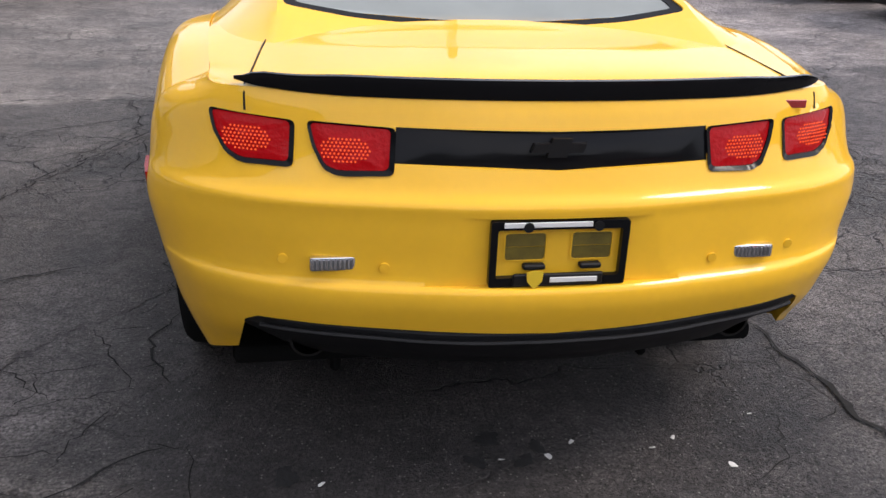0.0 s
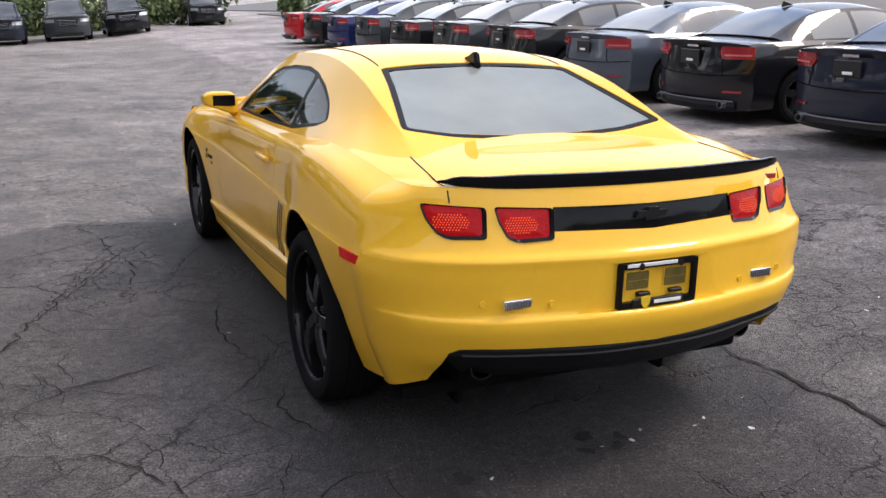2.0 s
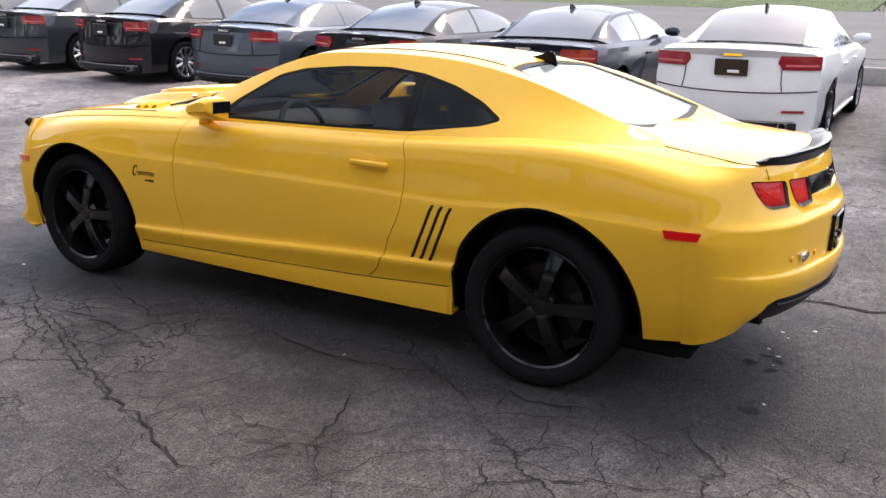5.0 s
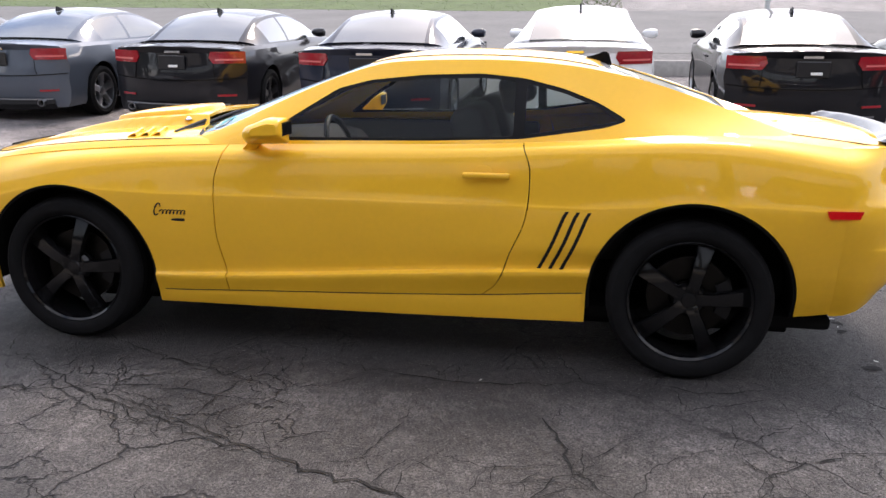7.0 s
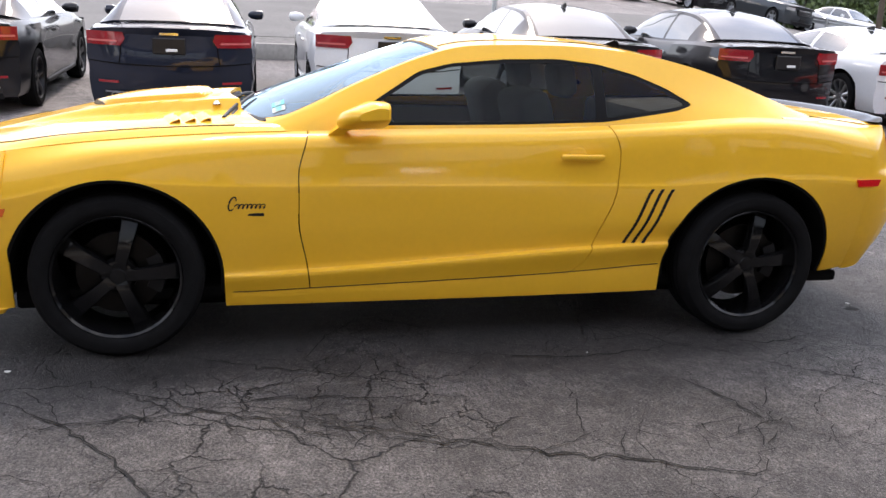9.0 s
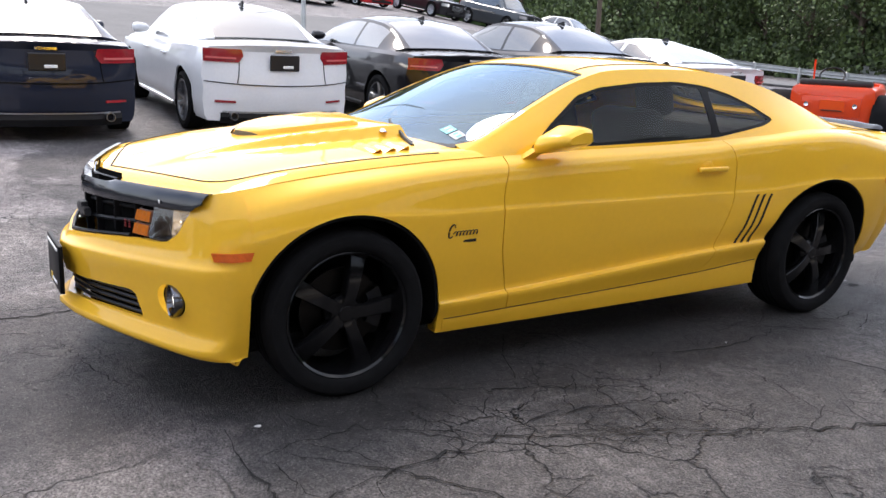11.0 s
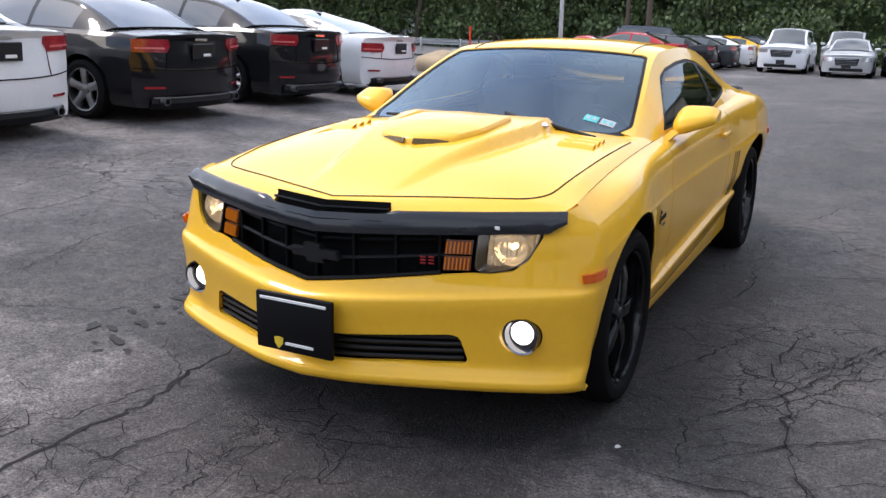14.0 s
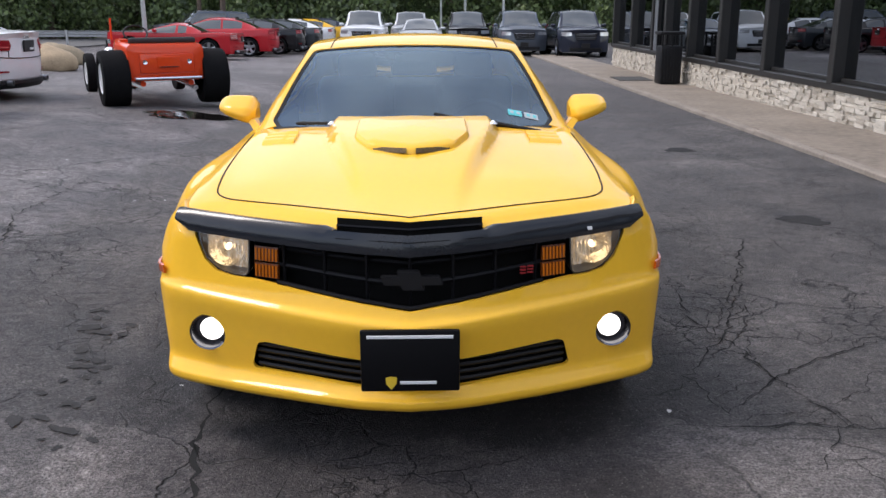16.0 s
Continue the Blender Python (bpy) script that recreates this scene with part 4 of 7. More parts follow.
for x in (-0.075, 0.085):
    lathe([(0, 0), (0, 0.012), (0.012, 0.01)], 12, "Y", bm, (x, yr - 0.032, 0.742))
part("frame_bracket", bm, SATIN_BLACK, plate)
for w_, x_, y_, z_ in ((0.20, -0.03, 0.0295, 0.747), (0.11, 0.035, 0.0355, 0.618)):
    part("lettering_bar", box((w_, 0.003, 0.012), (x_, yr - y_, z_), 0.001, 1), WHITE_PRINT, plate, "plain white bar of lettering")
part("shield", prism([(-0.055 + a, 0.620 + b) for a, b in SHIELD], "Y", yr - 0.038, yr - 0.035), YELLOW_PRINT, plate, "plain yellow shield")
# two openings behind the frame
for x in (-0.075, 0.078):
    o = rounded([(x - 0.05, 0.725), (x + 0.05, 0.725), (x + 0.05, 0.655), (x - 0.05, 0.655)], 0.008)
    lit = grid([[(a, RECESS_Y - 0.003, b) for a, b in o], [(x + (a - x) * 0.92, RECESS_Y - 0.0035, 0.69 + (b - 0.69) * 0.9) for a, b in o], [(x + (a - x) * 0.9, RECESS_Y + 0.001, 0.69 + (b - 0.69) * 0.88) for a, b in o]], close=True)
    part("plate_opening", lit, YELLOW, plate)
    inner = rounded([(x - 0.045, 0.721), (x + 0.045, 0.721), (x + 0.045, 0.659), (x - 0.045, 0.659)], 0.008)
    part("opening_shadow", thick(grid([[(a, RECESS_Y - 0.0015 - (0.0 if f > 0.5 else 0.0005), 0.69 + (b - 0.69) * f) for a, b in inner] for f in (1.0, 0.02)], close=True), 0.001), mat("olive shade", (0.14, 0.10, 0.012), 0.6, 0, 0.5, 30), plate)

# black lower valance with an exhaust at each end
rows = []
for z, d in ((0.495, 0.016), (0.478, 0.004), (0.458, 0.006), (0.445, 0.020), (0.41, 0.045), (0.37, 0.075), (0.345, 0.13)):
    tuck = 1 - 0.20 * (1 - step(0.32, 0.46, z))
    rows.append([(x * tuck, tail_y(max(-0.70, min(0.70, x)), 0.49) + d + 0.010 * step(0.62, 0.70, abs(x)), z + (0.012 * step(0.2, 0.6, abs(x)) if z > 0.4 else 0)) for x in [-0.71 + 1.42 * k / 40 for k in range(41)]])
valance = part("rear_valance", thick(grid(rows), 0.012), SATIN_BLACK, coupe, "black lower bumper valance")
bm = bmesh.new()
tube([(x, tail_y(x, 0.49) - 0.002, 0.462 + 0.012 * step(0.2, 0.6, abs(x))) for x in [-0.66 + 1.32 * k / 30 for k in range(31)]], 0.006, 6, bm)
part("valance_rib", bm, SATIN_BLACK, valance)
for s in (1, -1):
    pipe = lathe([(0.0, 0.046), (0.09, 0.046), (0.09, 0.040), (0.0, 0.040)], 28, "Y", at=(s * 0.55, -2.270, 0.394), closed=True)
    part("exhaust_tip", pipe, mat("sooted exhaust steel", (0.05, 0.05, 0.05), 0.35, 1.0, 0.3, 20), coupe, "dark round exhaust tip")

# deck and spoiler
DECK_MID = [(-2.34, 1.005), (-2.2, 1.03), (-2.0, 1.045), (-1.8, 1.055), (-1.6, 1.075)]


def deck_point(w, s):
    a = abs(w)
    u = (1 - a)
    rear = curve(TAIL_TOP, u)
    y1 = -1.60 - 0.0 * a
    y = rear[1] + (y1 - rear[1]) * s
    ex, ez = curve(EDGE, max(y, -2.12))
    x = a * ex * step(0, 0.2, s) + rear[0] * (1 - step(0, 0.2, s))
    zc = float(curve(DECK_MID, y)[0])
    r = min(1, x / ex)
    z = zc + (ez - zc) * (0.4 * r**2 + 0.6 * r**5)
    z0 = tail_point(u, 1.0).z
    z = z0 * (1 - step(0, 0.15, s)) + z * step(0, 0.15, s)
    return Vector((math.copysign(x, w), y, z))


deck_rows = [[deck_point(-1 + 2 * i / 72, j / 30) for i in range(73)] for j in range(31)]
deck_cloud = np.array([tuple(p) for row in deck_rows for p in row])


def deck_z(x, y):
    d = (deck_cloud[:, 0] - x) ** 2 + (deck_cloud[:, 1] - y) ** 2
    i = np.argsort(d)[:4]
    w = 1 / (d[i] + 1e-6)
    return float((deck_cloud[i, 2] * w).sum() / w.sum())


deck = part("trunk_lid", thick(grid(deck_rows), 0.015), YELLOW, coupe, "yellow trunk lid", smooth=30)
for s in (1, -1):
    pts = [(s * x, y, deck_z(x, y) + 0.0005) for x, y in [(0.60, -1.64), (0.625, -1.75), (0.645, -1.9), (0.66, -2.05), (0.672, -2.15), (0.676, -2.2)]]
    low = [(s * 0.676, tail_y(0.676, z) - 0.0005, z) for z in (0.99, 0.97, 0.955)]
    seam(pts + low, deck)
rows = []
SP = [(-0.085, 0.000), (-0.06, 0.012), (-0.03, 0.024), (0.0, 0.033), (0.012, 0.031), (0.014, 0.018), (0.008, -0.012), (0.0, -0.014), (-0.01, -0.008), (-0.045, -0.004)]
for k in range(49):
    w = -1 + 2 * k / 48
    a = abs(w)
    u = 0.30 + 0.70 * (1 - a)
    p = tail_point(u, 1.0)
    f = 1 - 0.28 * step(0.55, 0.9, a) - 0.55 * step(0.88, 1.0, a)
    lift_end = 0.010 * step(0.7, 1.0, a)
    rows.append([(math.copysign(p.x, w), p.y - d * f + (0.02 if a > 0.95 else 0) * (a - 0.95) * 10, p.z + h * f + 0.004 + lift_end) for d, h in SP])
bm = grid(rows, close=True)
bm.faces.new([v for v in bm.verts][:len(SP)]), bm.faces.new([v for v in bm.verts][-len(SP):])
spoiler = part("spoiler", bm, GLOSS_BLACK, coupe, "gloss black lip spoiler along the trunk edge")
part("trunk_mark", box((0.075, 0.004, 0.02), (0.60, tail_y(0.60, 0.972) - 0.002, 0.972), 0.002, 1), mat("dull red enamel", (0.35, 0.03, 0.03), 0.4, 0, 0.3, 60), coupe, "small plain red mark")

# cabin top ---------------------------------------------------------------------
BELT = [(-1.96, 0.755, 0.985), (-1.78, 0.780, 1.012), (-1.6, 0.792, 1.030), (-1.4, 0.797, 1.036), (-1.0, 0.787, 1.008), (-0.6, 0.772, 0.984), (0.35, 0.767, 0.960), (0.75, 0.755, 0.946), (1.06, 0.66, 0.955)]
RAIL = [(-1.96, 0.62, 1.008), (-1.86, 0.612, 1.036), (-1.75, 0.608, 1.072), (-1.6, 0.605, 1.125), (-1.4, 0.60, 1.195), (-1.2, 0.59, 1.255), (-0.9, 0.578, 1.312), (-0.5, 0.572, 1.335), (-0.1, 0.572, 1.322), (0.1, 0.585, 1.275), (0.4, 0.635, 1.155), (0.7, 0.685, 1.015), (0.85, 0.70, 0.965), (1.06, 0.68, 0.94)]
ROOF = [(-1.96, 0.985), (-1.8, 1.025)] + [(-1.72 + 0.08 * k, 1.0455 + 0.404 * 0.08 * k - 0.012 * (0.08 * k) ** 2) for k in range(9)] + [(-0.98, 1.327), (-0.8, 1.357), (-0.4, 1.376), (-0.05, 1.352), (0.08, 1.322), (0.4, 1.215), (0.7, 1.105), (1.0, 0.985), (1.06, 0.96)]


def top_section(y, inset=0.0):
    """The arch of the cabin at y, from one belt line over the roof to the other."""
    xb, zb = curve(BELT, y)
    xr, zr = curve(RAIL, y)
    zc = float(curve(ROOF, y)[0])
    zr = min(zr, 10)
    half = []
    for k in range(9):
        t = k / 8
        half.append((xb + (xr - xb) * t + (0.020 * step(-1.1, -0.7, y) - 0.018 * (1 - step(-1.4, -1.0, y))) * math.sin(math.pi * t) * step(0.0, 0.2, zr - zb), zb + (zr - zb) * t))
    for k in range(1, 15):
        t = k / 14
        x = xr * (1 - t)
        z = zr + (zc - zr) * (1 - (1 - t) ** 2.3)
        half.append((x, z))
    pts = [Vector((x, y, z)) for x, z in half]
    full = pts + [Vector((-p.x, p.y, p.z)) for p in pts[-2::-1]]
    if inset:
        out = []
        for i, p in enumerate(full):
            a, b = full[max(0, i - 1)], full[min(len(full) - 1, i + 1)]
            d = (b - a)
            nrm = Vector((d.z, 0, -d.x)).normalized()
            if nrm.dot(Vector((-p.x, 0, 1.0 - p.z))) < 0:
                nrm = -nrm
            out.append(p + nrm * inset)
        return out
    return full


TOP_Y = stations(-1.95, 1.04, 75)


def cabin_shell(inset, depth, ys=TOP_Y):
    return thick(grid([top_section(y, inset) for y in ys]), depth)


SIDE_WIN = [(0.50, 0.972), (0.36, 1.075), (0.15, 1.205), (0.0, 1.243), (-0.25, 1.268), (-0.51, 1.276), (-0.70, 1.258), (-0.88, 1.215), (-1.03, 1.158), (-1.155, 1.088), (-1.06, 1.058), (-0.70, 1.004), (-0.3, 0.988)]
DOOR_GLASS = [(0.43, 0.988), (0.34, 1.068), (0.14, 1.19), (0.0, 1.227), (-0.25, 1.250), (-0.51, 1.257), (-0.665, 1.245), (-0.665, 1.014), (-0.3, 1.0)]
QUARTER_GLASS = [(-0.715, 1.236), (-0.88, 1.195), (-1.02, 1.142), (-1.115, 1.086), (-1.05, 1.072), (-0.715, 1.022)]
SCREEN = twin([(0.0, 0.055), (0.30, 0.052), (0.540, 0.035), (0.590, 0.28), (0.638, 0.54), (0.672, 0.74), (0.63, 0.85), (0.4, 0.96), (0.0, 1.01)])
BACKLIGHT = twin([(0.0, -1.02), (0.25, -1.025), (0.46, -1.05), (0.50, -1.25), (0.555, -1.48), (0.595, -1.645), (0.4, -1.675), (0.0, -1.69)])


def smaller(outline, by):
    cx, cy = sum(p[0] for p in outline) / len(outline), sum(p[1] for p in outline) / len(outline)
    wx, wy = max(abs(p[0] - cx) for p in outline), max(abs(p[1] - cy) for p in outline)
    return [(cx + (a - cx) * (1 - by / wx), cy + (b - cy) * (1 - by / wy)) for a, b in outline]


def bigger(outline, by):
    return smaller(outline, -by)


def pane_sheet(axis, outline, sign):
    """One smooth sheet of glass inside an outline, a little under the cabin's skin."""
    cut = 0 if axis == "X" else 1
    low, top = min(p[cut] for p in outline) + 1e-4, max(p[cut] for p in outline) - 1e-4
    rows = []
    for y in stations(low, top, 28):
        hits = []
        for a, b in zip(outline, outline[1:] + outline[:1]):
            if (a[cut] - y) * (b[cut] - y) < 0:
                f = (y - a[cut]) / (b[cut] - a[cut])
                hits.append(a[1 - cut] + f * (b[1 - cut] - a[1 - cut]))
        p0, p1 = min(hits), max(hits)
        xb, zb = curve(BELT, y)
        xr, zr = curve(RAIL, y)
        zc = float(curve(ROOF, y)[0])
        row = []
        for q in stations(p0, p1, 24):
            if axis == "X":
                t = (q - zb) / (zr - zb)
                x = xb + (xr - xb) * t + (0.020 * step(-1.1, -0.7, y) - 0.018 * (1 - step(-1.4, -1.0, y))) * math.sin(math.pi * max(0, min(1, t)))
                row.append((sign * (x - 0.006), y, q))
            else:
                row.append((q, y, zr + (zc - zr) * (1 - min(1, abs(q) / xr) ** 2.3) - 0.007))
        rows.append(row)
    return grid(rows)


cabin = cabin_shell(0.0, 0.03, stations(-1.95, 0.82, 72))
cabin = carve(cabin, prism(rounded(SIDE_WIN, 0.03), "X", 0.3, 1.2))
cabin = carve(cabin, prism(rounded(SIDE_WIN, 0.03), "X", -1.2, -0.3))
cabin = carve(cabin, prism(rounded(SCREEN, 0.03), "Z", 0.5, 2.0))
cabin = carve(cabin, prism(rounded(BACKLIGHT, 0.03), "Z", 0.5, 2.0))
roof = part("roof", cabin, YELLOW, coupe, "yellow roof and pillars", smooth=28)

for axis, outline, holes, material, name, spans in (
    ("X", SIDE_WIN, (DOOR_GLASS, QUARTER_GLASS), GLASS_SIDE, "side_window", ((0.3, 1.2), (-1.2, -0.3))),
    ("Z", SCREEN, (smaller(SCREEN, 0.018),), GLASS_FRONT, "windscreen", ((0.5, 2.0),)),
    ("Z", BACKLIGHT, (smaller(BACKLIGHT, 0.034),), GLASS_REAR, "rear_window", ((0.5, 2.0),)),
):
    for lo, hi in spans:
        edge = carve(cabin_shell(0.004, 0.008), prism(rounded(bigger(outline, 0.012), 0.03), axis, lo, hi), "INTERSECT")
        for h in holes:
            edge = carve(edge, prism(rounded(h, 0.02), axis, lo - 0.1, hi + 0.1))
        win = part(name, edge, TRIM_BLACK, coupe, "glazed opening in a black surround")
        for h in holes:
            g = part("pane", pane_sheet(axis, bigger(rounded(h, 0.02), 0.004), 1 if hi > 0 else -1), material, win, "tinted glass pane", smooth=60)
            g.visible_shadow = False

# seam between roof and pillar, shark-fin aerial
for s in (1, -1):
    pts = []
    for y in stations(-1.02, 0.03, 24):
        sec = top_section(y)
        p = sec[11]
        pts.append((s * p.x, y, p.z + 0.0008))
    seam(pts, roof)
fin = prism([(-0.93, 1.330), (-1.075, 1.275), (-1.08, 1.30), (-1.06, 1.362), (-1.045, 1.368), (-1.0, 1.348)], "X", -0.016, 0.016)
bmesh.ops.bevel(fin, geom=list(fin.edges), offset=0.008, segments=2, affect="EDGES")
part("roof_aerial", fin, GLOSS_BLACK, coupe, "black shark-fin aerial")
# wipers and cowl
bm = grid([[(x, y, 0.962 + 0.02 * (1 - (x / 0.66) ** 2)) for x in [-0.66 + 1.32 * k / 14 for k in range(15)]] for y in (0.78, 0.92, 1.0)])
part("cowl", thick(bm, 0.01), SATIN_BLACK, coupe, "black cowl panel under the wipers")
def screen_z(x, y):
    """The height of the windscreen over (x, y)."""
    xr, zr = curve(RAIL, y)
    zc = float(curve(ROOF, y)[0])
    return float(zr + (zc - zr) * (1 - min(1, abs(x) / xr) ** 2.3))


for x0, x1 in ((0.02, 0.54), (-0.58, -0.10)):
    pts = [(x0 + (x1 - x0) * t, 0.965 - 0.10 * t**2, screen_z(x0 + (x1 - x0) * t, 0.965 - 0.10 * t**2) + 0.008) for t in stations(0, 1, 10)]
    wip = part("wiper", tube(pts, 0.008, 6), SATIN_BLACK, coupe, "black windscreen wiper")
    part("wiper_arm", tube([(q, yq, screen_z(q, yq) + 0.022) for q, yq in ((x0, 1.0), (x0 + (x1 - x0) * 0.25, 0.975), (x0 + (x1 - x0) * 0.5, 0.94))], 0.009, 6), SATIN_BLACK, wip)
DULL_PRINT = mat("greyed sticker paper", (0.42, 0.45, 0.46), 0.6, 0, 0.2, 60)
# inspection stickers on the screen's lower corner
for k in range(2):
    x = -0.485 - 0.078 * k
    rows = [[(px, yq, screen_z(px, yq) - 0.004) for px in stations(x - 0.033, x + 0.033, 4)] for yq in stations(0.735, 0.79, 4)]
    sticker = part("windscreen_sticker", thick(grid(rows), 0.001), TEAL_PRINT if k == 0 else DULL_PRINT, coupe, "small inspection sticker")
    for dx in (-0.016, 0.014):
        rows = [[(px, yq, screen_z(px, yq) - 0.0025) for px in (x + dx - 0.008, x + dx + 0.008)] for yq in (0.75, 0.775)]
        part("print_bar", thick(grid(rows), 0.0006), DULL_PRINT if k == 0 else TEAL_PRINT, sticker)

# door mirrors: a wedge that sweeps forward and down to a slim stalk at the door
MIRROR = [(0.0, 0.495, 0.36, 1.052, 0.968), (0.12, 0.525, 0.335, 1.080, 0.960), (0.3, 0.538, 0.325, 1.090, 0.966), (0.6, 0.525, 0.320, 1.091, 0.984), (0.9, 0.490, 0.320, 1.086, 1.004), (1.0, 0.465, 0.325, 1.076, 1.012)]
for s in (1, -1):
    rows = []
    for k in range(17):
        t = k / 16
        yf, yb_, zt, zb = curve(MIRROR, t)
        h_ = zt - zb
        o = rounded([(yb_, zb + 0.008), (yb_, zt - 0.004), (yb_ + 0.35 * (yf - yb_), zt), (yf - 0.10 * (yf - yb_), zb + 0.58 * h_), (yf, zb + 0.28 * h_), (yf - 0.08 * (yf - yb_), zb)], 0.014, 4)
        rows.append([(s * (0.798 + 0.180 * t), q[0], q[1]) for q in o])
    rows.append([(s * 0.986, 0.39 + (q[1] - 0.39) * 0.88, 1.042 + (q[2] - 1.042) * 0.82) for q in rows[-1]])
    bm = grid(rows, close=True)
    bm.verts.ensure_lookup_table()
    n_ = len(rows[0])
    bm.faces.new(bm.verts[:n_]), bm.faces.new(bm.verts[-n_:])
    mirror = part("door_mirror", bm, YELLOW, coupe, "yellow door mirror")
    stalk = [[(s * (x + dx), y + dy, z) for dx, dy in ((-0.022, -0.035 * f), (0.022, -0.035 * f), (0.020, 0.03 * f), (-0.022, 0.035 * f))] for x, y, z, f in ((0.778, 0.535, 0.935, 1.0), (0.795, 0.515, 0.955, 0.9), (0.822, 0.475, 0.985, 1.2))]
    part("mirror_foot", grid(stalk, close=True), YELLOW, mirror)
    part("mirror_glass", box((0.125, 0.006, 0.060), (s * 0.880, 0.3225, 1.042), 0.002, 1), GLOSS_BLACK, mirror, "dark mirror glass")

# door handles, gills, lettering bars, sill line
for s, door, quarter, fender in ((-1, doors[0], quarters[0], fenders[0]), (1, doors[1], quarters[1], fenders[1])):
    xh = side_x(-0.56, 0.855)
    part("handle_cup", lathe([(0.0, 0.0), (0.0, 0.045), (0.003, 0.05)], 24, "X", at=(s * xh * 1.0, -0.55, 0.85)), YELLOW, door)
    bar = box((0.022, 0.205, 0.026), (s * (xh + 0.022), -0.565, 0.858), 0.009, 3)
    h = part("door_handle", bar, YELLOW, door, "yellow pull handle")
    part("key_lock", lathe([(0.0, 0.0), (0.0, 0.010), (0.004, 0.010), (0.005, 0.0)], 16, "X", at=(s * (xh + 0.031), -0.645, 0.858)), GREY_METAL, h)
    for k in range(3):
        rows = []
        for t in stations(0, 1, 10):
            z = 0.715 - 0.258 * t
            y = -0.915 - 0.048 * k + (0.115 * t**0.8 + 0.012 * math.sin(math.pi * t) * -1)
            x = side_x(y, z) + 0.0015
            rows.append([(s * x, y - 0.008, z), (s * x, y + 0.008, z)])
        part("side_gill", thick(grid(rows), 0.004), SATIN_BLACK, quarter, "black slanted gill stripe")
    bm = bmesh.new()
    x = side_x(0.9, 0.64) + 0.001
    tube([(s * (side_x(0.97, 0.655) + 0.001), 0.966 - 0.014 * math.cos(a) - 0.30 * 0.028 * math.sin(a), 0.657 + 0.028 * math.sin(a)) for a in (0.5 + 5.0 * q / 20 for q in range(21))], [0.0022 + 0.0020 * math.sin(math.pi * q / 20) for q in range(21)], 5, bm)
    hand = []
    for q in range(85):
        a = q * 2 * math.pi / 12
        y = 0.952 - 0.122 * q / 84 + 0.006 * math.cos(a)
        hand.append((s * (side_x(y, 0.645) + 0.001), y - 0.004 * math.sin(a), 0.645 + 0.0095 * math.sin(a)))
    tube(hand, 0.0024, 5, bm)
    box((0.003, 0.070, 0.013), (s * side_x(0.87, 0.61), 0.872, 0.609), 0.002, 1, bm)
    part("fender_lettering", bm, SATIN_BLACK, fender, "plain black bars of script lettering")
    pts = [(s * (side_x(y, float(curve(SILL, y)[1])) + 0.0003), y, float(curve(SILL, y)[1])) for y in stations(-0.99, 0.97, 30)]
    rows = [[(s * (side_x(y, zz) + dx), y, zz) for zz, dx in ((zb_ + 0.004, 0.002), (zb_ + 0.02, 0.003), ((zb_ + zt_) / 2, 0.0035), (zt_ - 0.012, 0.003), (zt_ - 0.003, 0.0005))] for y, zb_, zt_ in [(q, float(curve(BOTTOM, q)[1]), float(curve(SILL, q)[1])) for q in stations(-0.985, 0.975, 40)]]
    part("rocker_panel", thick(grid(rows), 0.004), YELLOW, coupe, "yellow sill below the door")
    seam(pts, coupe, r=0.0026)

# rubber lip round each wheel arch, black liner, wheels
for cy, cz, r in ARCHES:
    for s in (1, -1):
        rows = []
        for a in stations(-0.15, math.pi + 0.15, 32):
            y, z = cy + r * math.cos(a), cz + r * math.sin(a)
            xo = side_x(max(-2.0, min(1.84, y)), max(0.24, z)) - 0.004
            row = []
            for d, dx in ((-0.002, 0.0), (-0.014, -0.002), (-0.016, -0.09), (0.0, -0.38), (0.02, -0.38), (0.01, -0.02)):
                row.append((s * (xo + dx), cy + (r + d) * math.cos(a), cz + (r + d) * math.sin(a)))
            rows.append(row)
        part("wheel_arch_liner", grid(rows, close=True), DEEP_BLACK, coupe, "black arch lip and liner")
        part("wheel_house_wall", box((0.03, 0.98, 0.72), (s * 0.47, cy, 0.46), 0.01, 1), DEEP_BLACK, coupe)
tray = box((1.56, 0.10, 0.30), (0, 1.95, 0.42), 0.02)
part("front_undertray", tray, DEEP_BLACK, coupe)
part("floor_pan", box((1.5, 3.9, 0.06), (0, -0.1, 0.235), 0.02), DEEP_BLACK, coupe)
part("rear_undertray", box((1.2, 0.4, 0.14), (0, -1.98, 0.36), 0.03), DEEP_BLACK, coupe)

SPOKE = [(0.030, 0.030, 0.0), (0.075, 0.026, 0.010), (0.15, 0.030, 0.006), (0.225, 0.036, -0.012), (0.254, 0.040, -0.022)]


